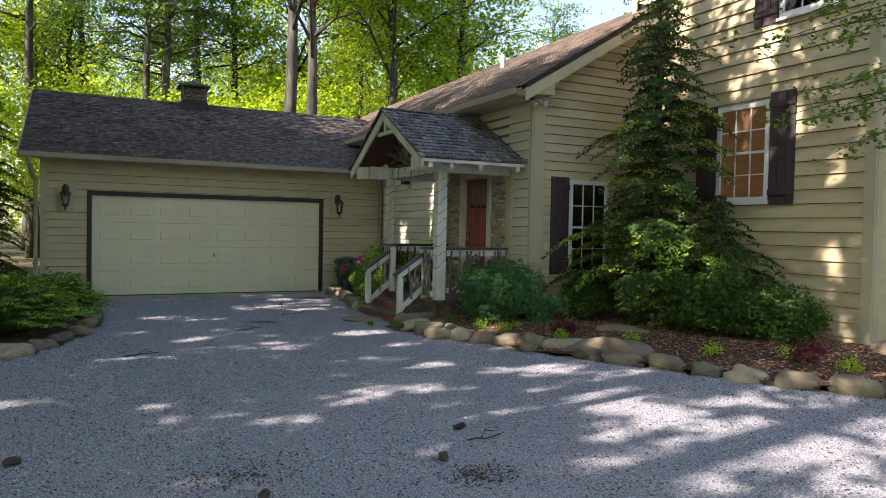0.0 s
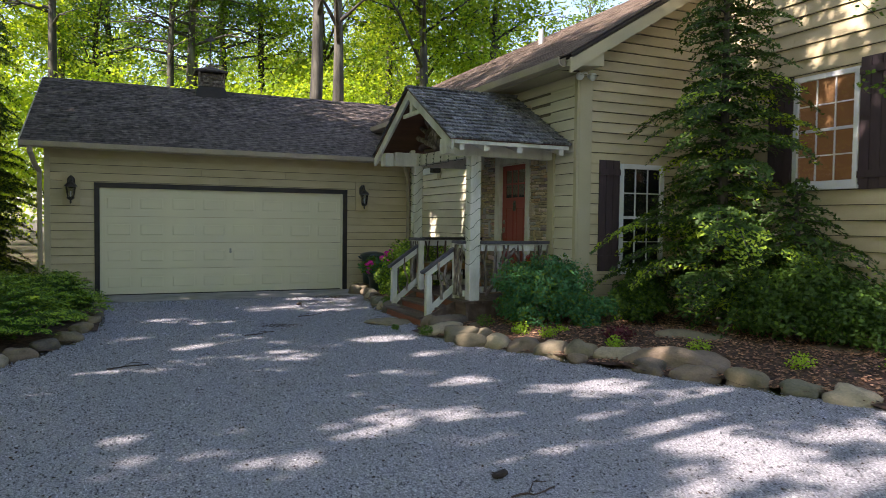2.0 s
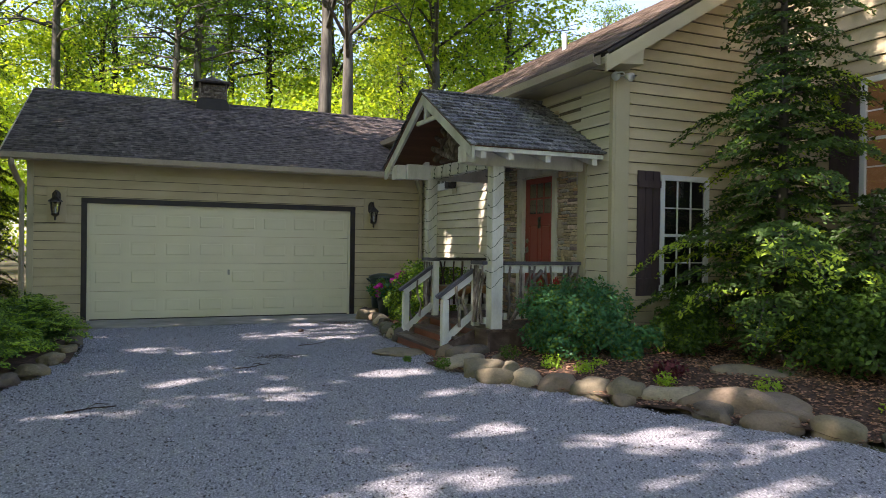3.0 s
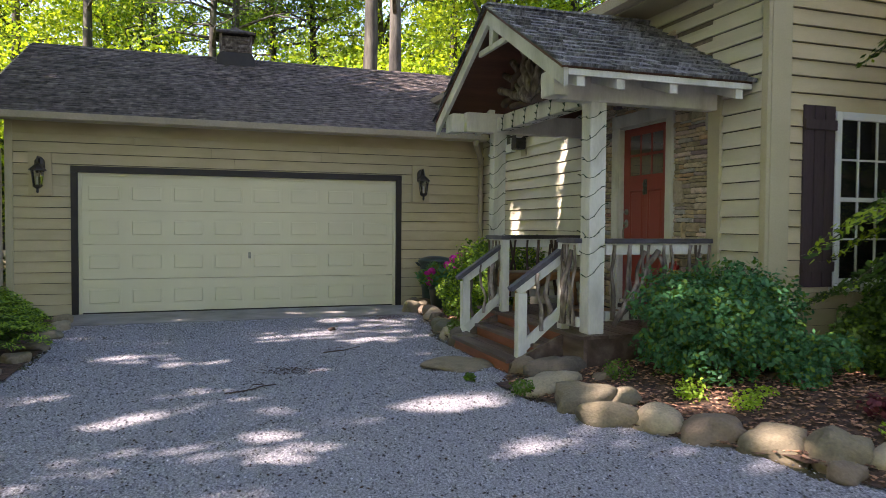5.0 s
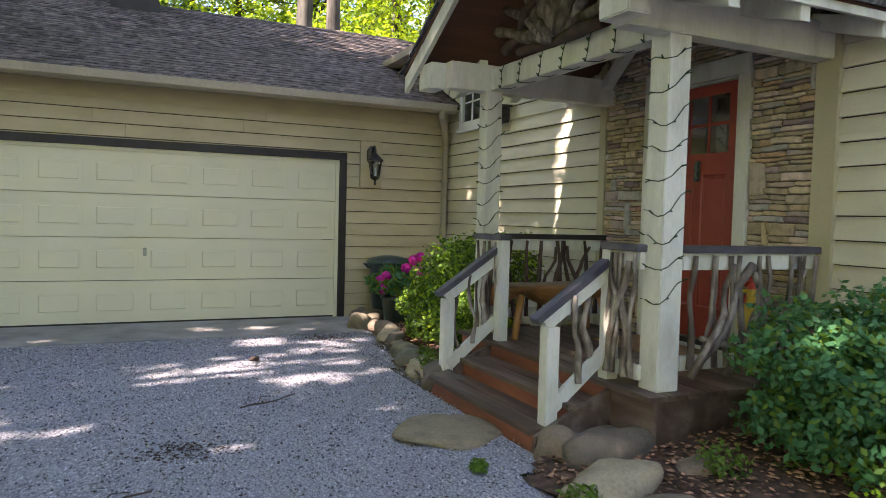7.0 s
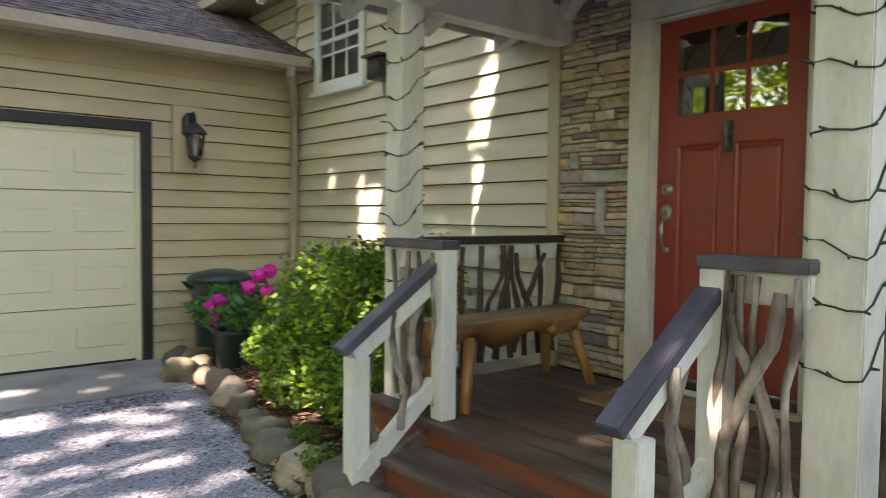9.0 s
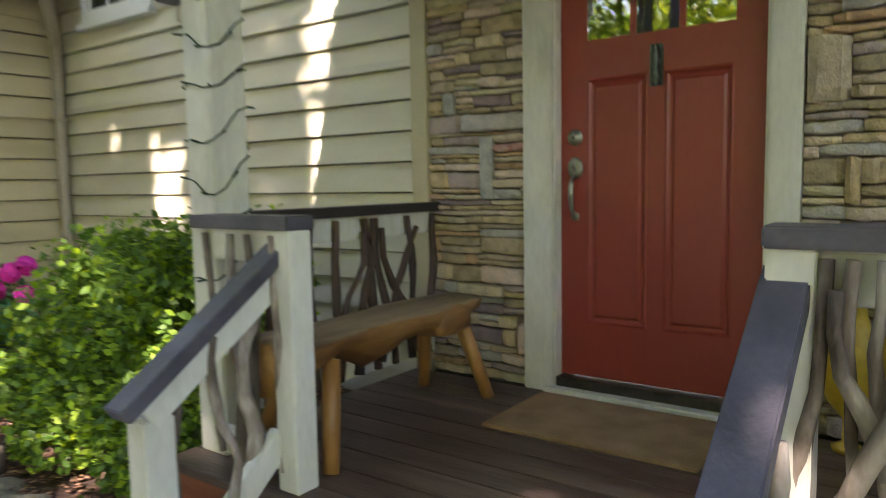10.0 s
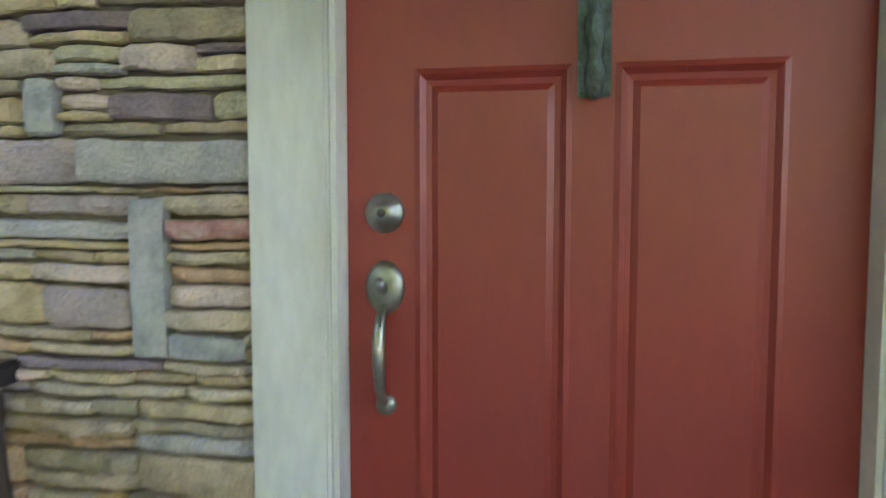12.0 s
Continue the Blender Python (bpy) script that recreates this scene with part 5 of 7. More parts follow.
ledge(veneer, DY0 - 0.125, DY1 + 0.160, DT + 0.175, 3.45, 53)

# ---- things on the porch ----
bench = thing("log_bench", 3.27, -4.02, DZ, "half-log bench with honey varnished splayed legs on the porch", "bench", rz=1)
bm = bmesh.new()
segs = 14
rnd = random.Random(61)
rings = []
for i in range(segs + 1):
    x = -0.66 + 1.20 * i / segs
    wv = 0.145 + 0.02 * math.sin(i * 0.8) + 0.012 * rnd.uniform(-1, 1)
    dp = 0.125 + 0.035 * math.sin(i * 1.1 + 1) + 0.015 * rnd.uniform(-1, 1)
    ring = []
    for k in range(12):
        a = 2 * math.pi * k / 12
        yy, zz = wv * math.cos(a), math.sin(a)
        ring.append(bm.verts.new((x, yy, 0.44 + (0.018 * zz if zz > 0 else dp * zz * (1 + 0.2 * math.sin(k + i * 0.7))))))
    rings.append(ring)
for a, b in zip(rings, rings[1:]):
    for k in range(12):
        bm.faces.new((a[k], a[(k + 1) % 12], b[(k + 1) % 12], b[k]))
bm.faces.new(rings[0][::-1])
bm.faces.new(rings[-1])
bmesh.ops.recalc_face_normals(bm, faces=bm.faces[:])
part("seat", bm, SEAT, bench, "weathered half-log seat", True)
seat = bench.children[0]
seat.data.materials.append(LOGSIDE)
for p in seat.data.polygons:
    if p.normal.z < 0.55:
        p.material_index = 1
knob = stone_bm(0.13, 0.055, 0.075, 17, 2, 0.2, 0.3)
bmesh.ops.translate(knob, verts=knob.verts[:], vec=(0.30, -0.12, 0.375))
part("log_knot", knob, LOGSIDE, bench, "bulging cut knot in the log", True)
for x, y in ((-0.42, -0.10), (-0.42, 0.10), (0.40, -0.10), (0.40, 0.10)):
    s = 1 if x > 0 else -1
    part("leg", tube([(x, y, 0.36), (x + s * 0.05, y * 1.4, 0.18), (x + s * 0.10, y * 1.8, 0.0)], [0.034, 0.033, 0.029], 9), LEGWOOD, bench, smooth=True)

doormat = tagged(part("doormat", box(3.42, 3.93, -5.22, -4.38, DZ + 0.001, DZ + 0.018, 0.004), MAT), "brown coir doormat in front of the red door", "doormat")

rooster = lathe([(0.05, 0.0), (0.055, 0.02), (0.02, 0.04), (0.02, 0.12), (0.07, 0.18), (0.105, 0.27), (0.095, 0.36), (0.06, 0.44), (0.045, 0.50), (0.048, 0.55), (0.03, 0.585), (0.005, 0.60)], 14)
bmesh.ops.scale(rooster, vec=(0.75, 1, 1), verts=rooster.verts[:])
for i, (a, z) in enumerate(((-0.05, 0.60), (-0.02, 0.64), (0.015, 0.645), (0.045, 0.62))):
    add_tube(rooster, [(0, a, 0.56), (0, a * 1.2, z)], [0.022, 0.008], 6)
add_tube(rooster, [(-0.0, 0.04, 0.535), (0.0, 0.10, 0.525)], [0.018, 0.003], 6)
add_tube(rooster, [(0, 0.05, 0.50), (0, 0.06, 0.44)], [0.02, 0.01], 6)
add_tube(rooster, [(0, -0.07, 0.3), (0, -0.14, 0.42), (0, -0.19, 0.38)], [0.05, 0.04, 0.01], 7)
ob = part("rooster_figure", rooster, ROOSTER, smooth=True)
RCOMB = material("red_painted_metal", [(0.35, 0.02, 0.015), (0.42, 0.03, 0.02)], 6, 0.4, bump=0.05)
ob.data.materials.append(RCOMB)
for p in ob.data.polygons:
    c = p.center
    if (c.z > 0.54 and abs(c.y) < 0.075) or (c.y > 0.03 and 0.43 < c.z < 0.505):
        p.material_index = 1
ob.location = (3.90, -5.60, DZ)
ob.rotation_euler = (0, 0, radians(8))
tagged(ob, "yellow and red painted metal rooster figure beside the front door", "garden statue")

# floodlights
fl = thing("floodlight", WX + 0.12, CY - 0.0, 3.6, "white twin security floodlight under the eave corner", "security light", "security lights")
part("mount", lathe([(0.05, 0), (0.05, 0.03), (0.03, 0.05)], 14), VINYL, fl).location = (-0.1, -0.1, 0.06)
for s in (-1, 1):
    bm = lathe([(0.02, 0), (0.035, 0.02), (0.055, 0.09), (0.058, 0.11)], 14)
    o = part("lamp_head", bm, VINYL, fl, smooth=True)
    o.location, o.rotation_euler = (-0.1 + s * 0.05, -0.12, 0.06), (radians(110), 0, radians(s * 35 - 20))
    part("lens", lathe([(0.05, 0.0), (0.05, 0.004)], 14), GLASS, fl).location = (-0.1 + s * 0.1, -0.22, 0.04)
box_light = thing("wall_floodlight", WX, -1.72, 2.62, "dark boxy wall floodlight on the cream siding", "security light")
part("mount_block", box(-0.04, 0, -0.09, 0.09, -0.16, 0.16, 0.004), TRIM, box_light, "beige mounting block")
part("housing", box(-0.20, -0.04, -0.10, 0.10, -0.06, 0.12, 0.01), BLACKMETAL, box_light)
part("shade", box(-0.24, -0.02, -0.13, 0.13, 0.121, 0.145, 0.005), BLACKMETAL, box_light)

# trash can and flower pot
can = thing("trash_can", 3.02, -0.42, 0.1, "dark green plastic trash can with a domed lid beside the garage", "trash can")
part("body", lathe([(0.20, 0), (0.215, 0.03), (0.26, 0.60), (0.275, 0.64), (0.275, 0.66)], 24), CANPLASTIC, can, smooth=True)
part("lid", lathe([(0.29, 0.655), (0.295, 0.69), (0.25, 0.73), (0.1, 0.765), (0.01, 0.77)], 24), CANPLASTIC, can, "domed dark plastic lid", True)
for s in (-1, 1):
    part("handle", tube([(s * 0.27, -0.05, 0.60), (s * 0.33, -0.04, 0.66), (s * 0.33, 0.04, 0.66), (s * 0.27, 0.05, 0.60)], 0.013, 8), CANPLASTIC, can, smooth=True)


def blob_leaves(rng, n, c, r, shell=0.55, low=-0.35):
    """Points and outward normals in a lumpy ellipsoid, denser near its skin."""
    v = rng.normal(size=(n, 3))
    v /= np.linalg.norm(v, axis=1, keepdims=True)
    lump = 1 + 0.16 * np.sin(v[:, 0] * 7 + v[:, 2] * 5) + 0.13 * np.sin(v[:, 1] * 9 + v[:, 2] * 4)
    rad = (shell + (1 - shell) * rng.random(n) ** 0.6) * lump
    p = v * rad[:, None] * np.array(r) + np.array(c)
    k = v[:, 2] > low
    nrm = v + rng.normal(size=v.shape) * 0.85 + np.array([0, 0, 0.4])
    return p[k], nrm[k]


def shrub(name, x, y, z, r, label, mats, n, size, seed, sprigs=(), lobes=7, category="shrub"):
    """A bush: a few stems and many small leaves in overlapping lobes."""
    rng = np.random.default_rng(seed)
    t = thing(name, x, y, z, label, category)
    bm = bmesh.new()
    ps, ns = [], []
    for k in range(lobes):
        a = 2 * math.pi * k / lobes + rng.uniform(-0.3, 0.3)
        f = 0.0 if k == 0 else rng.uniform(0.35, 0.62)
        c = (r[0] * f * math.cos(a), r[1] * f * math.sin(a), r[2] * (rng.uniform(0.75, 1.15) if k % 2 == 0 else rng.uniform(0.38, 0.6)) * (1 - 0.3 * f))
        s = rng.uniform(0.46, 0.62)
        p, q = blob_leaves(rng, n // lobes, c, (r[0] * s, r[1] * s, r[2] * s * 0.95))
        ps.append(p), ns.append(q)
        add_tube(bm, [(0.05 * math.cos(a), 0.05 * math.sin(a), -0.02), (c[0] * 0.5, c[1] * 0.5, c[2] * 0.5), c], [0.02, 0.014, 0.006], 5)
    p, q = np.concatenate(ps), np.concatenate(ns)
    keep = p[:, 2] > 0.02
    p, q = p[keep], q[keep]
    slots = (rng.random(len(p)) < (0.25 if len(mats) > 1 else 0)).astype(int)
    part("woody_stem", bm, TWIG, t)
    part("foliage", leaf_mesh("foliage", p, q, size * rng.uniform(0.7, 1.3, len(p)), mats, slots, aspect=0.6), None, t, kind="stuff")
    return t


shrub("round_shrub", 3.42, -6.92, 0.08, (0.70, 0.62, 0.68), "deep green rounded shrub in front of the porch", [LEAF_DARK, LEAF_SHRUB], 26000, 0.05, 71, lobes=11)
shrub("low_shrub", 3.85, -7.4, 0.1, (0.38, 0.38, 0.34), "deep green low shrub by the stone edge", [LEAF_DARK, LEAF_SHRUB], 6000, 0.05, 72, lobes=5)
shrub("azalea_bush", 3.15, -2.7, 0.06, (0.56, 0.80, 0.80), "bright green azalea bush between garage and porch", [LEAF_SHRUB, LEAF_LIME], 20000, 0.052, 73, lobes=9)
shrub("azalea_bush", 2.82, -3.2, 0.08, (0.36, 0.36, 0.38), "small bright green azalea bush beside the porch rail", [LEAF_SHRUB, LEAF_LIME], 7000, 0.045, 78, lobes=5)
shrub("azalea_bush", 2.72, -2.55, 0.08, (0.34, 0.42, 0.46), "leafy low azalea bush above the edging stones", [LEAF_SHRUB, LEAF_LIME], 8000, 0.045, 79, lobes=5)
shrub("small_yew", 4.55, -7.5, 0.1, (0.4, 0.4, 0.5), "small green yew beneath the gable window", [NEEDLE_HEMLOCK, LEAF_MID], 12000, 0.055, 76, lobes=5)
shrub("spreading_shrub", 5.55, -9.35, 0.1, (0.85, 0.75, 0.72), "green spreading shrub against the two-storey wall", [NEEDLE_HEMLOCK, LEAF_SHRUB], 15000, 0.06, 74, lobes=9)
shrub("spreading_shrub", 5.75, -10.15, 0.1, (0.75, 0.6, 0.62), "green leafy shrub beside the house corner", [NEEDLE_HEMLOCK, LEAF_SHRUB], 12000, 0.055, 75, lobes=8)

pot = thing("flower_pot", 2.93, -0.98, 0.05, "dark plastic pot of magenta rhododendron flowers beside the garage", "potted plant")
part("pot", lathe([(0.14, 0), (0.15, 0.02), (0.19, 0.30), (0.205, 0.31), (0.205, 0.34), (0.18, 0.34), (0.17, 0.30)], 20), CANPLASTIC, pot, smooth=True)
rng = np.random.default_rng(81)
p, q = blob_leaves(rng, 1500, (0, 0, 0.46), (0.37, 0.40, 0.27), 0.4)
bm = bmesh.new()
for k in range(8):
    a = k * 0.8
    add_tube(bm, [(0, 0, 0.3), (0.12 * math.cos(a), 0.14 * math.sin(a), 0.5), (0.22 * math.cos(a), 0.26 * math.sin(a), 0.68)], [0.012, 0.009, 0.004], 5)
part("woody_stem", bm, TWIG, pot)
part("foliage", leaf_mesh("foliage", p, q, 0.11, [LEAF_DARK, LEAF_MID], (rng.random(len(p)) < 0.4).astype(int), aspect=0.38), None, pot, kind="stuff")
for k, (fx, fy, fz) in enumerate(((-0.2, -0.14, 0.60), (-0.26, -0.1, 0.55), (0.16, -0.14, 0.80), (0.22, -0.2, 0.84), (-0.24, -0.14, 0.44), (0.06, -0.14, 0.70), (0.2, -0.22, 0.66))):
    v = rng.normal(size=(46, 3))
    v /= np.linalg.norm(v, axis=1, keepdims=True)
    part("flower_head", leaf_mesh("flower_head", v * 0.062 + (fx, fy, fz), v, 0.07, [PETAL], aspect=0.8), None, pot, "magenta flower cluster")


# ---- conifer by the house ----
def hemlock(x, y, z, height, radius, seed, label):
    """A hemlock: a straight trunk with drooping branches that carry flat sprays of short needles."""
    rng = np.random.default_rng(seed)
    rnd = random.Random(seed)
    t = thing("hemlock_tree", x, y, z, label, "conifer tree")
    bm = bmesh.new()
    add_tube(bm, [(0, 0, -0.1), (0.03, 0, height * 0.4), (0.0, 0.03, height * 0.98)], [0.085, 0.06, 0.012], 8)
    part("trunk", bm, BARK, t)
    bm = bmesh.new()
    ps, ns, sl = [], [], []
    nb = int(24 * height)
    for k in range(nb):
        f = (k + rnd.random()) / nb
        h = 0.25 + (height - 0.3) * f
        L = radius * (1 - f) ** 0.78 * rnd.uniform(0.42, 1.25) + 0.10
        if f < 0.06:
            L *= 0.85
        a = k * 2.4 + rnd.uniform(-0.3, 0.3)
        d = np.array([math.cos(a), math.sin(a), 0])
        side = np.array([-d[1], d[0], 0])
        m = 7
        line = [np.array([0, 0, h]) + d * L * s + np.array([0, 0, 1]) * (0.16 * L * math.sin(s * 2.2) - 0.34 * L * s * s) for s in np.linspace(0, 1, m)]
        add_tube(bm, [tuple(q) for q in line], list(np.linspace(0.016, 0.003, m)), 4)
        tip = rnd.random() < 0.42
        for s in np.linspace(0.16, 1.0, max(6, int(L * 17))):
            base = np.array([np.interp(s, np.linspace(0, 1, m), [q[i] for q in line]) for i in range(3)])
            W = L * 0.36 * (1.1 - s) + 0.04
            for sg in (-1, 1):
                cnt = max(3, int(W * 42))
                u = (np.arange(cnt) + rng.random(cnt)) / cnt
                q = base + (side * sg * 0.9 + d * 0.45) * W * u[:, None] + np.array([0, 0, -1]) * (0.35 * W * u[:, None] ** 2) + rng.normal(size=(cnt, 3)) * 0.014
                ps.append(q)
                ns.append(np.array([0, 0, 1.0]) + d * 0.9 + rng.normal(size=(cnt, 3)) * 0.55)
                sl.append(((s > 0.62) | (u > 0.75)) & (rng.random(cnt) < (0.6 if tip else 0.12)) & (h < height * 0.55))
    part("woody_branch", bm, BARK, t)
    ps, ns, sl = np.concatenate(ps), np.concatenate(ns), np.concatenate(sl).astype(int)
    part("foliage", leaf_mesh("foliage", ps, ns, 0.066 * rng.uniform(0.7, 1.35, len(ps)), [NEEDLE_HEMLOCK, NEEDLE_TIP], sl, aspect=0.45), None, t, kind="stuff")
    return t


hemlock(5.45, -8.05, 0.08, 6.5, 1.55, 91, "tall dark green hemlock with lighter new growth beside the house")
hemlock(5.75, -9.0, 0.08, 2.1, 1.25, 92, "young green hemlock filling in beneath the window")


# ---- junipers ----
def juniper(x, y, z, r, seed):
    rng = np.random.default_rng(seed)
    t = thing("juniper", x, y, z, "bright green spreading juniper beside the driveway", "shrub", "junipers by the drive")
    ps, ns, sl = [], [], []
    bm = bmesh.new()
    for k in range(300):
        a, L = rng.uniform(0, 6.28), rng.uniform(0.3, 1.08) ** 0.7
        e = np.array([math.cos(a) * r[0] * L, math.sin(a) * r[1] * L, r[2] * (1.05 - 0.75 * L * L) * rng.uniform(0.75, 1.1)])
        st = e * np.array([0.35, 0.35, 0.3])
        cnt = 120
        u = rng.random(cnt) ** 0.75
        w = np.array([0.085, 0.085, 0.022]) * (1.25 - u)[:, None]
        p = st + (e - st) * u[:, None] + rng.normal(size=(cnt, 3)) * w
        p[:, 2] += 0.10 * np.sin(u * 3.0)
        ps.append(p)
        ns.append(np.array([0, 0, 1.2]) + 0.5 * (e - st) / np.linalg.norm(e - st) + rng.normal(size=(cnt, 3)) * 0.45)
        sl.append((u > 0.72) & (rng.random(cnt) < 0.6))
        if k % 6 == 0:
            add_tube(bm, [(0, 0, -0.02), tuple(st), tuple(e * 0.8)], [0.02, 0.012, 0.004], 4)
    part("woody_stem", bm, TWIG, t)
    part("foliage", leaf_mesh("foliage", np.concatenate(ps), np.concatenate(ns), 0.055, [JUNIPER, JUNIPER_TIP], np.concatenate(sl).astype(int), aspect=0.3), None, t, kind="stuff")
    return t


juniper(-3.7, -5.2, 0.03, (1.3, 1.15, 0.85), 101)
juniper(-3.2, -3.6, 0.03, (1.05, 1.0, 0.8), 102)
juniper(-3.4, -1.75, 0.03, (0.85, 0.8, 0.55), 103)
juniper(-5.5, -6.2, 0.03, (1.3, 1.2, 0.6), 104)

# ---- boulders ----
rnd = random.Random(111)
stone_meshes = []


def boulder(x, y, sx, sy, sz, seed, rz=0, z=0.0, label="rounded tan boulder edging the planting bed", group="edging boulders", boxy=0.25, name="boulder"):
    ob = part(name, stone_bm(sx, sy, sz, seed, 3, 0.27, boxy), ROCK, smooth=True)
    ob.location, ob.rotation_euler = (x, y, z), (0, 0, rz)
    return tagged(ob, label, "boulder", group)


pts = EDGE_RIGHT
walked = 0.0
target = 0.12
seed = 200
for (ax, ay), (bx, by) in zip(pts[:6] + pts[6:], pts[1:]):
    if abs(ay + 4.3) < 0.3 and abs(by + 5.75) < 0.1:
        walked = target = 0.0
        continue
    L = math.hypot(bx - ax, by - ay)
    s = target - walked
    while s < L:
        seed += 1
        x, y = ax + (bx - ax) * s / L, ay + (by - ay) * s / L
        small = y > -4.1
        w = rnd.uniform(0.14, 0.2) if small else (rnd.uniform(0.15, 0.25))
        nx, ny = -(by - ay) / L, (bx - ax) / L
        ang = math.atan2(by - ay, bx - ax) + rnd.uniform(-0.25, 0.25)
        if -9.3 < y < -6.0:
            s += w * 1.85 + rnd.uniform(0, 0.05)
            continue
        boulder(x + nx * 0.10, y + ny * 0.10, w, w * rnd.uniform(0.6, 0.85), w * (rnd.uniform(0.62, 0.85) if small else rnd.uniform(0.42, 0.7)), seed, ang, z=0.03, label=rnd.choice(("rounded tan boulder edging the planting bed", "smooth grey-brown boulder edging the bed", "weathered tan stone at the edge of the gravel")))
        s += w * 1.85 + rnd.uniform(0, 0.05 if small else 0.14)
    target = walked + s
    walked += L
flag = boulder(1.72, -5.15, 0.44, 0.30, 0.05, 301, 0.7, 0.0, "flat tan flagstone at the foot of the steps", "flagstones", 0.3, "flagstone")
for (x, y, sx, sy, sz, a, lab) in ((2.36, -6.02, 0.36, 0.19, 0.17, 0.35, "large smooth grey-brown boulder beside the steps"), (2.08, -6.42, 0.36, 0.20, 0.13, 0.45, "broad flat mossy olive boulder beside the steps"), (2.08, -7.0, 0.26, 0.2, 0.15, -0.3, "broad flat-topped tan boulder at the bed edge"), (2.62, -6.42, 0.19, 0.15, 0.11, 0.5, "grey rounded stone in the planting bed"), (2.34, -7.12, 0.15, 0.13, 0.11, 0.9, "small tan stone in the planting bed"), (2.0, -7.42, 0.22, 0.13, 0.12, -0.6, "low dark brown stone at the bed edge"), (2.26, -7.66, 0.19, 0.16, 0.145, -0.9, "plump rounded grey-tan boulder at the bed edge"), (2.46, -7.98, 0.24, 0.17, 0.14, -0.75, "broad rounded grey-tan boulder at the bed edge"), (2.63, -8.3, 0.2, 0.15, 0.13, -0.9, "pale tan layered boulder at the bed edge"), (2.86, -8.56, 0.19, 0.17, 0.175, -0.6, "tall rounded olive-grey boulder at the bed edge"), (3.16, -8.88, 0.3, 0.19, 0.13, -0.9, "flat layered brown rock at the bed edge"), (2.64, -8.78, 0.12, 0.09, 0.07, 0.3, "small dark stone at the bed edge"), (3.72, -7.25, 0.42, 0.22, 0.17, -0.2, "broad flat mossy boulder in the planting bed"), (4.4, -8.7, 0.55, 0.3, 0.22, -0.4, "broad brown boulder under the hemlock"), (5.2, -10.0, 0.6, 0.3, 0.2, -0.5, "long flat boulder in the planting bed"), (6.2, -11.3, 0.35, 0.3, 0.28, 0.2, "tan boulder by the house corner"), (3.45, -9.55, 0.55, 0.25, 0.2, -1.0, "long layered brown rock in the bed edge"), (2.75, -0.55, 0.2, 0.15, 0.14, 0.4, "tan boulder beside the garage door"), (2.45, -0.95, 0.2, 0.13, 0.16, 1.2, "upright tan boulder by the potted flowers"), (2.28, -3.95, 0.24, 0.22, 0.2, 0.2, "grey boulder against the porch steps"), (-3.0, -0.5, 0.2, 0.15, 0.1, 0.2, "grey stone by the garage corner")):
    seed += 1
    boulder(x, y, sx, sy, sz, seed, a, 0.035, lab, "bed boulders")
pts = EDGE_LEFT
for k, (x, y) in enumerate(((-2.5, -0.9), (-2.42, -1.6), (-2.4, -2.3), (-2.38, -3.1), (-2.4, -3.9), (-2.5, -4.7), (-2.62, -5.4), (-2.8, -6.0), (-3.0, -6.5), (-3.28, -6.95), (-3.75, -7.35), (-4.3, -7.75), (-5.0, -8.1), (-5.8, -8.4))):
    w = rnd.uniform(0.12, 0.2) if y > -6.2 else rnd.uniform(0.15, 0.28)
    boulder(x, y, w, w * 0.75, w * 0.55, 400 + k, rnd.uniform(0, 3), 0.03, rnd.choice(("grey stone edging the juniper bed", "tan stone edging the juniper bed")), "edging boulders")

# lime sprigs and small plants in the bed
for k, (x, y, r, mats) in enumerate(((2.75, -7.35, 0.13, 0), (2.95, -7.7, 0.12, 0), (2.62, -6.6, 0.14, 1), (3.25, -7.55, 0.10, 0), (2.95, -6.75, 0.10, 1), (3.9, -9.3, 0.15, 0), (4.3, -10.3, 0.14, 0), (4.9, -10.9, 0.15, 0), (3.05, -7.15, 0.22, 1), (5.0, -11.6, 0.15, 0), (3.3, -8.6, 0.12, 0), (2.35, -3.3, 0.1, 1), (2.2, -3.75, 0.12, 1), (1.55, -5.9, 0.05, 1), (1.75, -6.55, 0.10, 1))):
    rng = np.random.default_rng(500 + k)
    p, q = blob_leaves(rng, 260, (0, 0, r * 0.7), (r, r, r * 0.8), 0.3, -0.8)
    t = thing("small_plant", x, y, 0.06 if x > 2 else 0.0, "small clump of lime green leaves in the bed" if not mats else "small clump of fresh green leaves among the stones", "plant", "small bed plants")
    part("foliage", leaf_mesh("foliage", p, q, 0.035, [LEAF_LIME if not mats else LEAF_SHRUB], aspect=0.6), None, t, kind="stuff")
for k, (x, y) in enumerate(((3.55, -8.35), (4.9, -11.1), (5.3, -10.9))):
    rng = np.random.default_rng(540 + k)
    p, q = blob_leaves(rng, 240, (0, 0, 0.1), (0.2, 0.2, 0.12), 0.3, -0.8)
    t = thing("coral_bells", x, y, 0.1, "low clump of burgundy leaves in the bed", "plant", "small bed plants")
    part("foliage", leaf_mesh("foliage", p, q, 0.05, [BURGUNDY], aspect=0.8), None, t, kind="stuff")

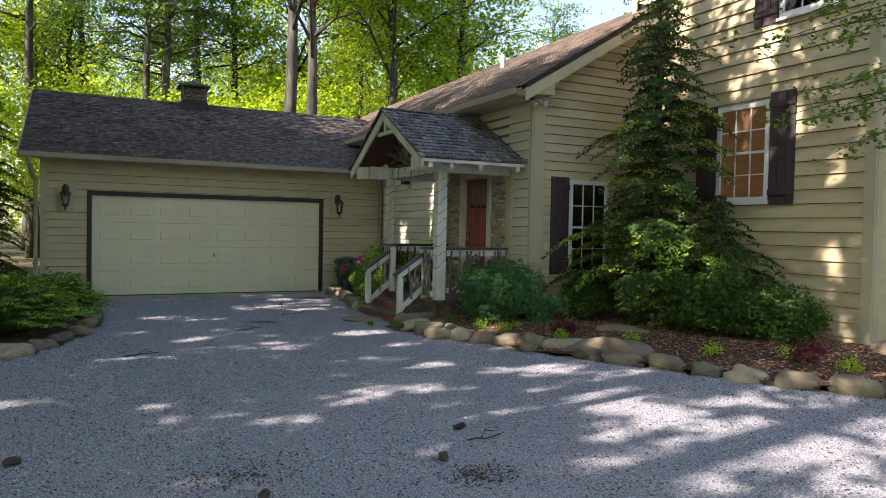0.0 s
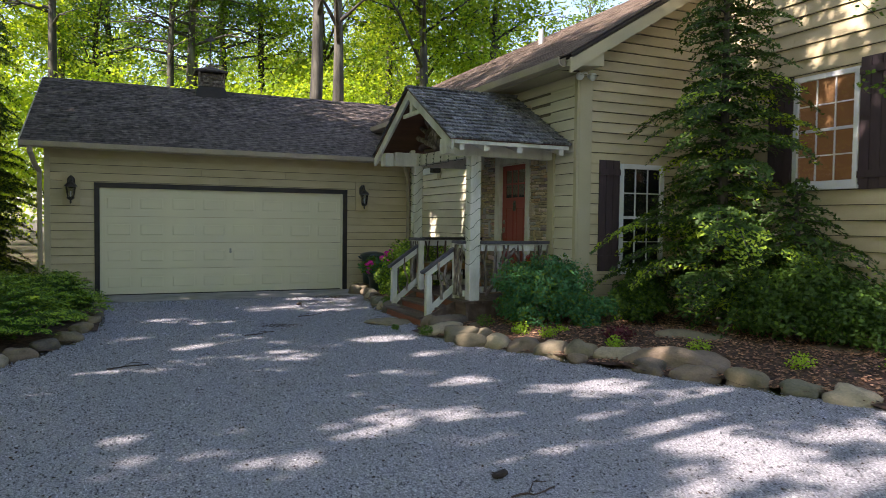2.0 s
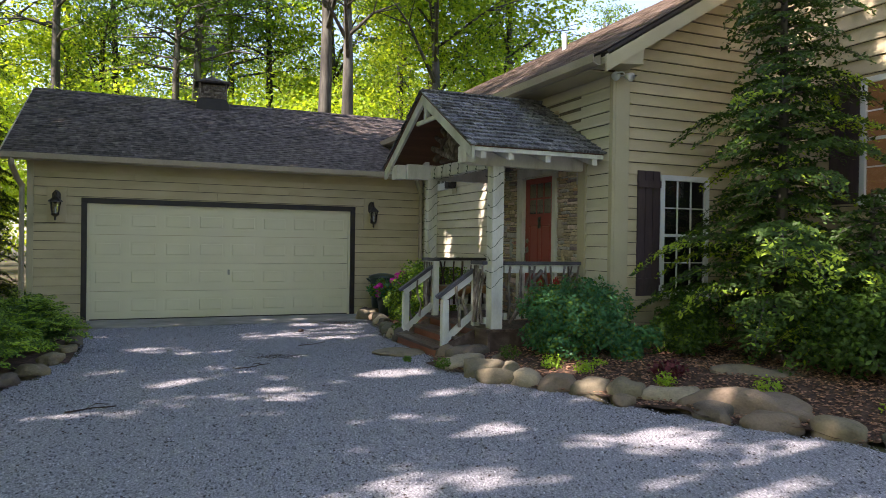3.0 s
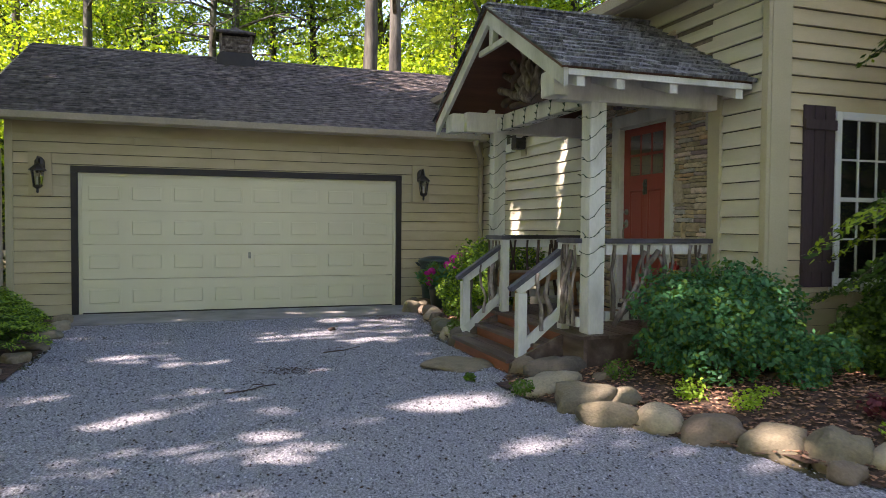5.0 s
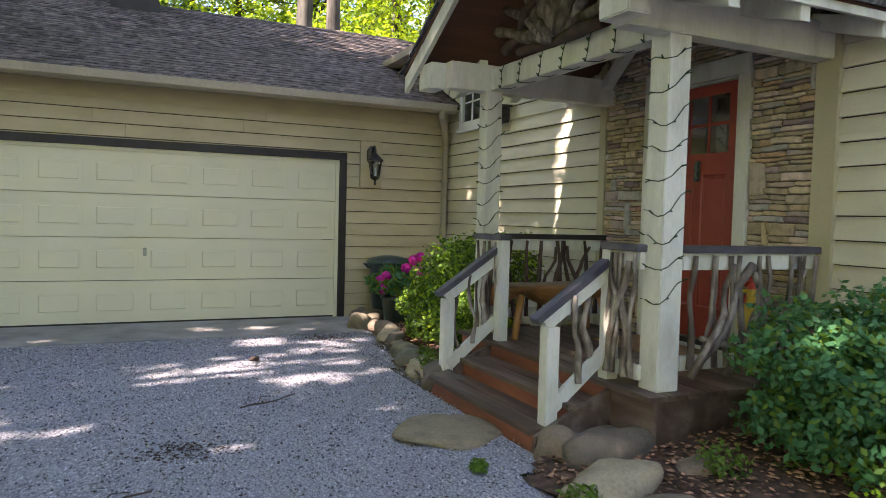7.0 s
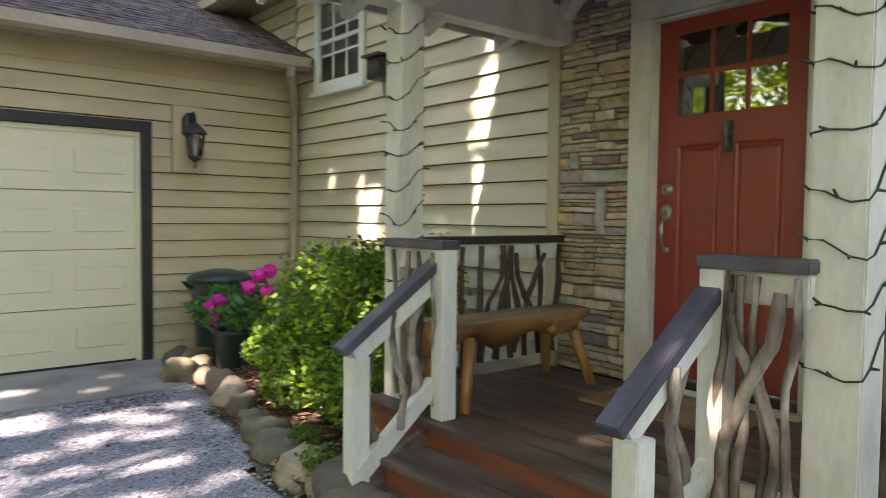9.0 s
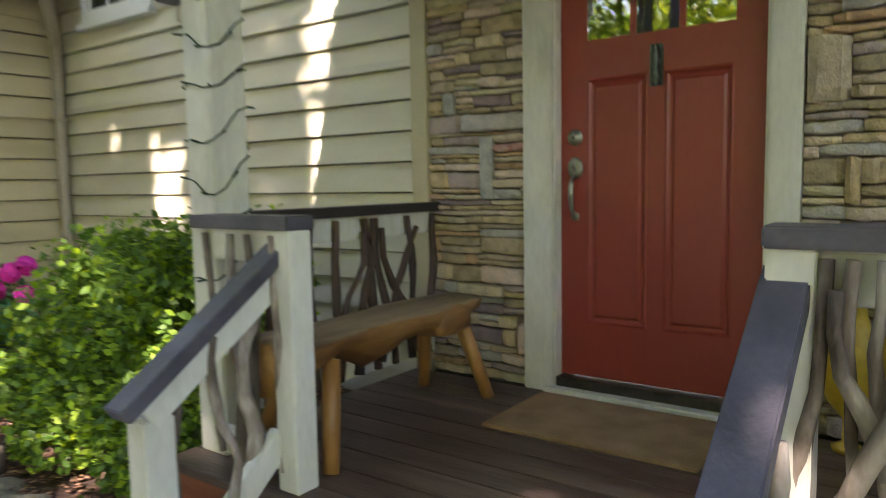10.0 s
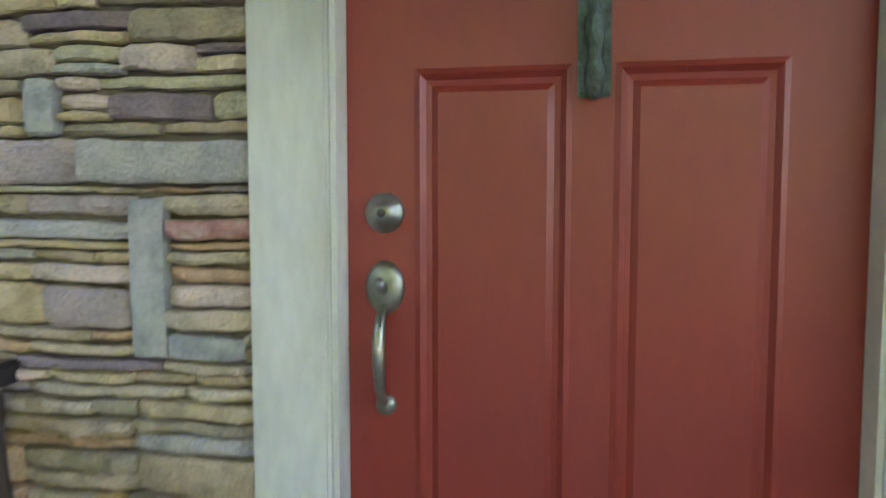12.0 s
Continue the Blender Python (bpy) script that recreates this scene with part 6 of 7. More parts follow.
# log pile
pile = thing("log_pile", -5.6, 0.6, 0, "stacked split firewood logs beyond the garage corner", "firewood pile")
rnd = random.Random(131)
for r in range(5):
    for c in range(9 - r):
        x, z = -1.3 + c * 0.26 + r * 0.13 + rnd.uniform(-0.03, 0.03), 0.07 + r * 0.17
        bm = bmesh.new()
        add_tube(bm, [(x, -0.35 + rnd.uniform(-0.1, 0.1), z), (x + rnd.uniform(-0.05, 0.05), 0.4, z + 0.02)], [0.10 + rnd.uniform(-0.02, 0.02)] * 2, 6)
        part("log", bm, TWIG, pile)

# pine cones and twigs on the gravel
for k, (x, y) in enumerate(((-2.9, -11.2), (-1.55, -12.4), (-1.2, -13.0), (-1.5, -13.2), (-0.6, -13.0), (-0.75, -13.45), (0.15, -11.6), (-0.3, -12.2), (2.6, -1.7), (0.9, -2.6))):
    ob = part("pine_cone", stone_bm(0.055, 0.03, 0.028, 600 + k, 2, 0.35), DARKTWIG, smooth=False)
    ob.location, ob.rotation_euler = (x, y, 0.025), (0, 0, k * 1.1)
    tagged(ob, "dark fallen pine cone on the gravel", "pine cone", "fallen pine cones")
for k, (x, y, L, a) in enumerate(((0.75, -4.1, 0.5, 0.5), (-0.3, -5.7, 0.45, 0.4), (-1.9, -7.4, 0.4, 0.2), (0.2, -11.9, 0.3, 0.1))):
    rnd = random.Random(700 + k)
    p, r = crooked((-L / 2, 0, 0.012), (L / 2, 0, 0.02), 0.006, rnd, 0.03)
    bm = tube(p, r, 5)
    add_tube(bm, [p[3], p[3] + Vector((0.1, 0.09, 0.02)), p[3] + Vector((0.2, 0.1, 0))], 0.004, 4)
    ob = part("fallen_twig", bm, DARKTWIG)
    ob.location, ob.rotation_euler = (x, y, 0), (0, 0, a)
    tagged(ob, "thin fallen twig on the gravel", "twig", "fallen twigs")


# ---- gravel stones, litter ----
def scatter(name, n, region, size, mat, label, category, seed, flat=0.6, zf=lambda x, y: 0.0):
    """Many small angular stones or chips joined in one mesh."""
    rng = np.random.default_rng(seed)
    pts = np.array(region(rng, n))
    n = len(pts)
    base = np.array([(1, 0, 0), (-1, 0, 0), (0, 1, 0), (0, -1, 0), (0, 0, 1), (0, 0, -1)], float)
    faces = np.array([(0, 2, 4), (2, 1, 4), (1, 3, 4), (3, 0, 4), (2, 0, 5), (1, 2, 5), (3, 1, 5), (0, 3, 5)])
    a = rng.uniform(0, 6.28, n)
    ca, sa = np.cos(a)[:, None], np.sin(a)[:, None]
    v = base[None] * (size * rng.uniform(0.5, 1.3, (n, 1, 1))) * rng.uniform(0.6, 1.2, (n, 6, 1)) * np.array([1, 0.75, flat])
    x = v[..., 0] * ca - v[..., 1] * sa + pts[:, None, 0]
    y = v[..., 0] * sa + v[..., 1] * ca + pts[:, None, 1]
    z = v[..., 2] + v[..., 0] * rng.uniform(-0.3, 0.3, (n, 1)) + pts[:, None, 2]
    verts = np.stack([x, y, z], -1).reshape(-1, 3)
    f = (faces[None] + (np.arange(n) * 6)[:, None, None]).reshape(-1)
    me = bpy.data.meshes.new(name)
    me.vertices.add(len(verts))
    me.vertices.foreach_set("co", verts.ravel())
    me.loops.add(len(f))
    me.loops.foreach_set("vertex_index", f)
    me.polygons.add(len(f) // 3)
    me.polygons.foreach_set("loop_start", np.arange(0, len(f), 3))
    me.polygons.foreach_set("loop_total", np.full(len(f) // 3, 3))
    me.update()
    return tagged(part(name, me, mat), label, category, kind="stuff")


def drive_points(rng, n):
    out = []
    while len(out) < n:
        x, y = rng.uniform(-3.6, 5.5), -1.3 - rng.random() ** 1.1 * 13.5
        if inside(x, y, DRIVE):
            out.append((x, y, 0.006 + 0.012 * noise.noise((x * 0.9, y * 0.9, 3))))
    return out


def litter_points(rng, n):
    """Leaf litter gathered in small patches on the gravel."""
    out = []
    for cx, cy, r in ((-1.05, -12.95, 0.22), (-1.6, -12.0, 0.35), (-1.45, -13.45, 0.16), (0.1, -5.0, 0.3), (-0.2, -12.6, 0.3), (1.9, -1.5, 0.35), (2.0, -6.7, 0.25)):
        for _ in range(n // 7):
            x, y = rng.normal(cx, r * 0.5), rng.normal(cy, r * 0.35)
            out.append((x, y, 0.012 + 0.012 * noise.noise((x * 0.9, y * 0.9, 3))))
    return out


def bed_points(rng, n):
    out = []
    while len(out) < n:
        x, y = rng.uniform(1.8, 6.6), rng.uniform(-12.5, -0.2)
        if inside(x, y, BED_RIGHT) and not (PX0 < x < 5 and PY0 < y < PY1):
            out.append((x, y, 0.03 + bed_height(x, y) + 0.03 * noise.noise((x * 0.9, y * 0.9, 3))))
    return out


scatter("dark_debris", 3200, drive_points, 0.013, DARKTWIG, "dark bits of bark and cone scales on the gravel", "debris", 805, 0.4)
scatter("leaf_litter", 1300, litter_points, 0.014, DARKTWIG, "patches of dry brown leaf litter on the gravel", "leaf litter", 806, 0.35)
scatter("gravel_stones", 90000, drive_points, 0.0095, PEBBLE, "loose crushed grey stones on the driveway", "gravel", 801)
scatter("bark_mulch", 26000, bed_points, 0.024, CHIP, "reddish bark chips and dry leaves on the bed", "mulch", 802, 0.25)

# ---- trees ----
def crown_mesh(name, seed, rx, rz, clumps, per, size, mats, clump_r, hole=0.0, flat=0.55):
    """Leaves in many clumps scattered through an uneven crown about (0, 0, 0)."""
    rng = np.random.default_rng(seed)
    ps, ns = [], []
    for k in range(clumps):
        v = rng.normal(size=3)
        v /= np.linalg.norm(v)
        c = v * (0.25 + 0.75 * rng.random() ** 0.5) * np.array([rx, rx, rz]) * (1 + 0.25 * math.sin(3 * v[0] + seed) + 0.15 * math.sin(5 * v[1]))
        r = clump_r * rng.uniform(0.55, 1.3)
        ps.append(c + rng.normal(size=(per, 3)) * np.array([r, r, r * flat]) * 0.6)
        ns.append(np.array([0, 0, 1.0]) + rng.normal(size=(per, 3)) * 0.75)
    ps, ns = np.concatenate(ps), np.concatenate(ns)
    return leaf_mesh(name, ps, ns, size * rng.uniform(0.6, 1.3, len(ps)), mats, (rng.random(len(ps)) < 0.3).astype(int) if len(mats) > 1 else None, aspect=0.62)


def tree_parts(seed, height, trunk_r, crown_z, crown_r, crown, limbs=9, lean=0.0, pine=False, bare=False):
    """A tree at the origin: tapered trunk with limbs, and a crown."""
    rnd = random.Random(seed)
    bm = bmesh.new()
    top = crown_z + crown_r * 0.6
    pts, rad = [], []
    for k in range(9):
        f = k / 8
        pts.append((lean * f * f + 0.12 * math.sin(f * 5 + seed), 0.12 * math.sin(f * 4 + 2 * seed), -0.15 + top * f))
        rad.append(trunk_r * (1 - 0.72 * f) * (1.35 if k == 0 else 1))
    add_tube(bm, pts, rad, 10)
    for k in range(limbs):
        f = 0.58 + 0.40 * (k + rnd.random()) / limbs
        i = min(int(f * 8), 7)
        base = Vector(pts[i]).lerp(Vector(pts[i + 1]), f * 8 - i)
        a = rnd.uniform(0, 6.28)
        L = crown_r * rnd.uniform(0.5, 1.0) * (0.75 if pine else 1)
        rise = 0.0 if pine else rnd.uniform(0.3, 0.9)
        e = base + Vector((math.cos(a) * L, math.sin(a) * L, L * rise))
        m = base.lerp(e, 0.5) + Vector((0, 0, 0.1 * L))
        r0 = trunk_r * (1 - 0.72 * f) * 0.5
        add_tube(bm, [base, m, e], [r0, r0 * 0.6, r0 * 0.2], 5)
        for s in (-1, 1):
            e2 = m + Vector((math.cos(a + s * 0.7), math.sin(a + s * 0.7), 0.25)) * L * 0.5
            add_tube(bm, [m, e2], [r0 * 0.4, r0 * 0.1], 4)
    me = bpy.data.meshes.new("trunk")
    bm.to_mesh(me)
    bm.free()
    me.materials.append(BARK)
    me.polygons.foreach_set("use_smooth", [True] * len(me.polygons))
    return me


CROWNS = {
    "maple": [crown_mesh("crown", 900 + k, 3.4, 4.6, 120, 120, 0.17, [LEAF_BRIGHT, LEAF_MID], 0.95) for k in range(3)],
    "oak": [crown_mesh("crown", 910 + k, 3.0, 4.2, 110, 120, 0.16, [LEAF_MID, LEAF_BRIGHT], 0.9) for k in range(2)],
    "pine": [crown_mesh("crown", 920 + k, 2.1, 5.2, 60, 120, 0.15, [LEAF_MID, NEEDLE_PINE], 0.75, flat=0.22) for k in range(2)],
    "under": [crown_mesh("crown", 930 + k, 2.4, 2.2, 80, 150, 0.12, [LEAF_BRIGHT, LEAF_LIME], 0.8) for k in range(2)],
}
TRUNKS = {
    "maple": [tree_parts(940 + k, 16, 0.26, 9.5, 4.2, None) for k in range(3)],
    "oak": [tree_parts(950 + k, 16, 0.3, 10.5, 4.0, None) for k in range(2)],
    "pine": [tree_parts(960 + k, 20, 0.24, 11.5, 4.5, None, 16, pine=True) for k in range(2)],
    "under": [tree_parts(970 + k, 6, 0.07, 3.4, 2.2, None, 7) for k in range(2)],
}
LABELS = {"maple": "tall maple tree with bright spring leaves behind the house", "oak": "tall oak tree with mid green leaves in the woods", "pine": "tall white pine with sparse dark needled branches", "under": "young bright green understorey tree at the wood's edge"}
CZ = {"maple": 9.5, "oak": 10.5, "pine": 11.5, "under": 3.4}


def tree(kind, x, y, s=1.0, seed=0, low=0.0, label=""):
    rnd = random.Random(seed * 7 + 3)
    t = thing(kind.replace("under", "understorey") + "_tree", x, y, -0.05, label or LABELS[kind], "tree", "woodland trees", rz=rnd.uniform(0, 360))
    t.scale = (s, s, s)
    part("trunk", rnd.choice(TRUNKS[kind]), None, t)
    c = part("crown", rnd.choice(CROWNS[kind]), None, t, kind="stuff")
    c.location = (0, 0, CZ[kind] - low)
    c.rotation_euler = (0, 0, rnd.uniform(0, 6.28))
    return t


# woods behind the house and to the sides
rnd = random.Random(1001)
k = 0
named = [("oak", 4.2, 10.2, 1.15, -2.5), ("oak", 4.75, 9.3, 1.0, -3.5), ("pine", 0.6, 17.4, 1.1, -1.0), ("pine", 3.9, 20.5, 1.1, -1.5), ("pine", 9.2, 16.5, 1.1, -2.0), ("maple", 10.3, 15.1, 1.1, -2.0), ("pine", -5.3, 27.0, 1.2, -1.0), ("pine", 1.9, 31.0, 1.2, -1.0), ("maple", 8.8, 11.3, 1.1, -3.0), ("maple", 13.0, 12.8, 1.1, -2.0), ("pine", -4.7, 18.4, 1.15, -3.0), ("pine", -3.0, 26.0, 1.2, -1.5), ("pine", 1.5, 28.0, 1.2, -1.0), ("pine", -0.2, 17.0, 1.0, -2.0), ("pine", 2.2, 21.0, 1.1, -0.5), ("under", -2.0, 14.5, 1.35, 0.0), ("under", 1.2, 13.5, 1.15, 0.0), ("under", 6.8, 14.0, 1.45, 0.0), ("under", 10.5, 15.0, 1.6, 0.0), ("under", 3.2, 16.5, 1.6, 0.0), ("under", -6.5, 15.5, 1.3, 0.0), ("under", 13.0, 10.0, 1.5, 0.0), ("under", -6.8, 9.0, 0.9, 0.0), ("under", -8.0, 4.0, 0.85, 0.4), ("maple", 7.0, 20.0, 1.2, 0.0), ("maple", -8.0, 22.0, 1.2, -1.0), ("oak", -9.5, 12.0, 1.0, 1.0)]
for kind, x, y, s, low in named:
    k += 1
    tree(kind, x, y, s, k, low)
hemlock(-5.25, 4.2, -0.05, 10.5, 1.7, 95, "dark hemlock standing beside the garage corner")
for ring, (r0, r1, n) in enumerate(((30, 42, 18), (42, 60, 26))):
    for i in range(n):
        a = radians(35 + 105 * (i + rnd.random()) / n)
        r = rnd.uniform(r0, r1)
        x, y = -1 + r * math.cos(a), -4 + r * math.sin(a)
        kind = rnd.choice(("maple", "under", "oak", "pine", "under", "pine"))
        k += 1
        tree(kind, x, y, rnd.uniform(0.9, 1.25) * (1.5 if kind == "under" else 1), k, rnd.uniform(-1.0, 1.5 if kind in ("maple", "oak") else 0.5))
# the woods far off, all round, as clumps of leaves
rng = np.random.default_rng(1301)
cl = 1700
ca, cr = rng.uniform(0, 2 * math.pi, cl), rng.uniform(58, 85, cl)
cc = np.stack([cr * np.cos(ca), cr * np.sin(ca) - 8, rng.uniform(0, 1, cl) ** 1.2 * 19], 1)
pp = (cc[:, None] + rng.normal(size=(cl, 120, 3)) * np.array([2.4, 2.4, 1.5])).reshape(-1, 3)
pp = pp[pp[:, 2] > 0]
far = part("far_woods", leaf_mesh("far_woods", pp, rng.normal(size=pp.shape) + (0, 0, 0.6), 0.46 * rng.uniform(0.6, 1.3, len(pp)), [LEAF_MID, LEAF_BRIGHT], (rng.random(len(pp)) < 0.68).astype(int), aspect=0.7), None, kind="stuff")
tagged(far, "distant green woods all round the clearing", "woods")

# one open layer of tall unseen trees, added to the west and south to dapple the drive and walls
CROWNS["shade"] = [crown_mesh("crown", 990 + j, 4.0, 2.4, 44, 190, 0.20, [LEAF_MID, LEAF_BRIGHT], 0.9) for j in range(3)]
TRUNKS["shade"] = [tree_parts(995 + j, 14, 0.2, 10.5, 3.6, None, 12) for j in range(3)]
CZ["shade"] = 10.5
TRUNKS["close"] = [tree_parts(1995 + j, 14, 0.14, 9.2, 2.2, None, 5) for j in range(3)]
SHADE = [(-16.5, -17.0), (-10.5, -20.0), (-4.2, -22.5), (-5.2, 0.5), (-9.5, 3.0)]
for x, y in SHADE:
    k += 1
    tree("shade", x, y, 1.08, k, 0.0, "tall open-crowned tree added out of view to dapple the gravel drive")
# close trees west of the drive, unseen and added for shade; leaves are cut towards these sunlit spots
SUN_PATCHES = [(-2.1, -2.4, 0, .2), (-1.05, -3.94, 0, .27), (-0.6, -5.74, 0, .24), (-1.2, -6.34, 0, .22), (0.63, -2.9, 0, .36), (0.2, -3.1, 0, .2), (1.7, -2.27, 0, .36), (1.1, -1.7, 0, .2), (2.8, -7.45, 0.1, .34), (2.35, -7.15, 0.1, .2), (3.75, -7.2, 0.25, .22), (0.66, -0.66, 0, .15), (1.3, -0.7, 0, .12),
        (-0.9, -1.03, 0, .14), (-1.98, -5.5, 0, .25), (-0.6, -7.2, 0, .32), (0, -7.43, 0, .24), (-0.2, -7.05, 0, .2), (1.28, -6.56, 0, .3), (0.9, -6.6, 0, .2), (1.28, -7.76, 0, .3), (1.9, -7.4, 0, .24), (2.55, -8.45, 0.1, .2),
        (-0.56, -8.0, 0, .26), (0.46, -8.5, 0, .28), (0.41, -10.2, 0, .24), (-0.26, -10.3, 0, .26), (0.62, -11.2, 0, .32), (0.08, -11.3, 0, .2), (2.0, -10.9, 0, .4), (1.87, -11.4, 0, .42), (2.07, -12.1, 0, .45), (2.3, -12.7, 0, .45),
        (0.27, -12.8, 0, .26), (-0.23, -12.0, 0, .2), (2.3, -13.3, 0, .5), (1.95, -9.8, 0, .28), (2.5, -9.8, 0, .3), (2.9, -10.4, 0, .4), (-1.1, -11.1, 0, .18), (-1.86, -12.0, 0, .18), (1.36, -12.1, 0, .3), (3.0, -11.8, 0, .4), (3.1, -13.3, 0, .5), (2.0, -13.9, 0, .4), (1.7, -13.0, 0, .3), (0.84, -12.7, 0, .22),
        (1.1, -13.4, 0, .35), (-2.16, -7.5, 0, .25), (-2.66, -8.2, 0, .24), (-0.95, -10.8, 0, .16), (3.6, -12.6, 0, .5), (1.5, -14.0, 0, .4), (3.0, -14.0, 0, .5), (3.6, -9.3, 0, .3), (1.1, -9.2, 0, .22),
        (4.05, -3.0, 2.5, .15), (4.05, -2.95, 2.2, .17), (4.05, -2.9, 1.85, .18), (4.05, -2.92, 1.5, .17), (4.05, -1.5, 1.5, .2), (4.05, -1.35, 1.15, .24), (4.05, -1.3, 1.5, .18), (4.05, -0.75, 1.8, .1), (4.05, -0.8, 1.4, .1), (3.3, -2.6, 0.5, .22), (3.0, -3.2, 0.5, .16), (3.0, -4.9, 0.4, .07),
        (0.6, -14.2, 0, .35), (1.6, -12.7, 0, .45), (3.7, -13.4, 0, .35), (1.2, -14.6, 0, .4), (2.4, -14.8, 0, .5), (4.8, -13.3, 0, .5), (0.2, -13.6, 0, .3), (1.9, -11.7, 0, .35), (1.84, -1.83, 0, .3), (0.76, -2.47, 0, .3), (0.06, -2.61, 0, .25), (1.65, -2.79, 0, .28), (1.16, -1.58, 0, .2), (0.32, -3.06, 0, .28), (1.0, -3.5, 0, .25), (1.5, -3.4, 0, .28),
        (-1.43, -7.45, 0, .3), (-1.19, -6.44, 0, .25), (-0.72, -5.93, 0, .25), (-0.84, -4.38, 0, .2), (-1.55, -3.86, 0, .25), (1.17, -6.51, 0, .22), (-0.2, -6.4, 0, .2), (0.3, -6.9, 0, .22),
        (-2.95, 0, 1.17, .04), (2.7, -3.7, 0.2, .3), (2.5, -1.0, 0.2, .16), (2.75, -2.3, 0.2, .3), (2.65, -2.9, 0.2, .25), (2.6, -1.9, 0.2, .2), (3.05, -3.3, 0.4, .2), (-2.9, 0, 1.4, .03), (-3.6, -3.4, 0.3, .4), (-3.4, -5.2, 0.3, .3), (-2.7, -4.5, 0, .2), (2.6, -1.3, 0, .16), (-2.0, -10.0, 0, .16), (-3.2, -9.4, 0, .2), (0.3, -5.0, 0, .12), (1.6, -4.4, 0, .12),
        (-2.5, 1.5, 3.3, .16), (-3.0, 1.0, 3.0, .14), (-1.6, 1.2, 3.1, .14), (0.2, 2.0, 3.6, .15), (-3.0, 2.6, 4.0, .14), (2.0, 2.2, 3.7, .14), (-0.6, 0.8, 2.9, .12), (1.2, 1.4, 3.2, .14), (3.6, 3.0, 4.2, .2),
        (5.6, -9.3, 0.9, .3), (5.0, -8.0, 2.4, .25), (4.9, -8.6, 1.2, .3), (5.7, -10.4, 0.7, .3), (4.0, -7.4, 0.6, .2), (3.2, -7.0, 0.8, .15), (6.6, -10.2, 1.2, .3), (6.6, -10.3, 2.4, .25), (6.6, -9.6, 3.2, .2), (6.6, -9.2, 4.4, .25), (5.4, -8.8, 1.6, .3), (4.6, -8.2, 0.9, .3)]
TO_SUN = -Vector(SUN).normalized()


def unseen_oak(x, y, seed, cz=10.4, rx=2.3, rz=2.0, clumps=46, label="tall dense oak added out of view west of the gravel drive for shade", lean=None):
    """An unseen tree of the close row, added for shade: leaves of its clumped crown are cut along the sun lines."""
    rng = np.random.default_rng(seed)
    ps = []
    for j in range(clumps):
        v = rng.normal(size=3)
        v /= np.linalg.norm(v)
        c = v * rng.random() ** 0.4 * np.array([rx, rx, rz])
        ps.append(c + rng.normal(size=(105, 3)) * np.array([0.5, 0.5, 0.3]))
    ps = np.concatenate(ps)
    world = ps + (x, y, cz)
    keep = rng.random(len(ps)) < (0.97 if y > -9 else 0.8)
    d = np.array(TO_SUN)
    for gx, gy, gz, gr in SUN_PATCHES:
        v = world - (gx, gy, gz)
        along = v @ d
        off = v - along[:, None] * d
        dist = np.linalg.norm(off, axis=1)
        ang = np.arctan2(off[:, 1], off[:, 2])
        rr = 0.06 + gr * 0.82 * (1 + 0.3 * np.sin(2 * ang + gx * 5) + 0.2 * np.sin(3 * ang + gy * 7))
        keep &= (dist > rr) | ((dist > rr * 0.55) & (rng.random(len(dist)) < 0.28)) | (rng.random(len(dist)) < 0.11)
    ps = ps[keep]
    t = thing("oak_tree", x, y, -0.05, label, "tree", "woodland trees")
    if lean:
        part("trunk", tube(lean, [0.24, 0.2, 0.14, 0.05], 9), BARK, t)
    else:
        part("trunk", TRUNKS["close"][seed % 3], None, t)
    c = part("crown", leaf_mesh("crown", ps, np.array([0, 0, 1.0]) + rng.normal(size=ps.shape) * 0.75, 0.24 * rng.uniform(0.6, 1.3, len(ps)), [LEAF_MID, LEAF_BRIGHT], (rng.random(len(ps)) < 0.3).astype(int), aspect=0.7), None, t, kind="stuff")
    c.location = (0, 0, cz + 0.05)


for j in range(5):
    for i in range(6):
        if (i, j) not in ((5, 4), (0, 4), (0, 3)):
            unseen_oak(-17.0 + 3.1 * j + 0.5 * math.sin(7 * i + j), -15.2 + 3.2 * i + (1.4 if j % 2 else 0.0) + 0.4 * math.sin(5 * j + 3 * i), 1400 + 7 * j + i)
# small dense crown, out of view, added to keep sun off the front door
unseen_oak(-7.3, -6.8, 1495, 10.4, 1.2, 1.2, 16)
# overhead crown, out of view, added to shade the two-storey wall
unseen_oak(-2.4, -11.0, 1490, 10.6, 3.0, 1.9, 62, "leaning oak added out of view, its crown over the drive shading the house wall", [(-4.2, -1.4, 0), (-3.9, -1.3, 4), (-2.4, -0.9, 8), (0, 0, 10.5)])
for x, y in ((-17, -4), (-19, -9), (-15, 2), (-21, -15), (-22, 1), (-13, 7)):
    k += 1
    tree("under", x, y, 1.7, k, 0.0, "bright green understorey tree across the drive")
for x, y in ((-24, -4), (-26, -12), (-22, -20), (-14, -25), (-3, -30), (7, -28), (15, -22), (20, -14), (-26, 5), (-20, 12)):
    k += 1
    tree("oak" if k % 2 else "maple", x, y, 1.0, k, 4.5, "tall leafy tree across the drive")

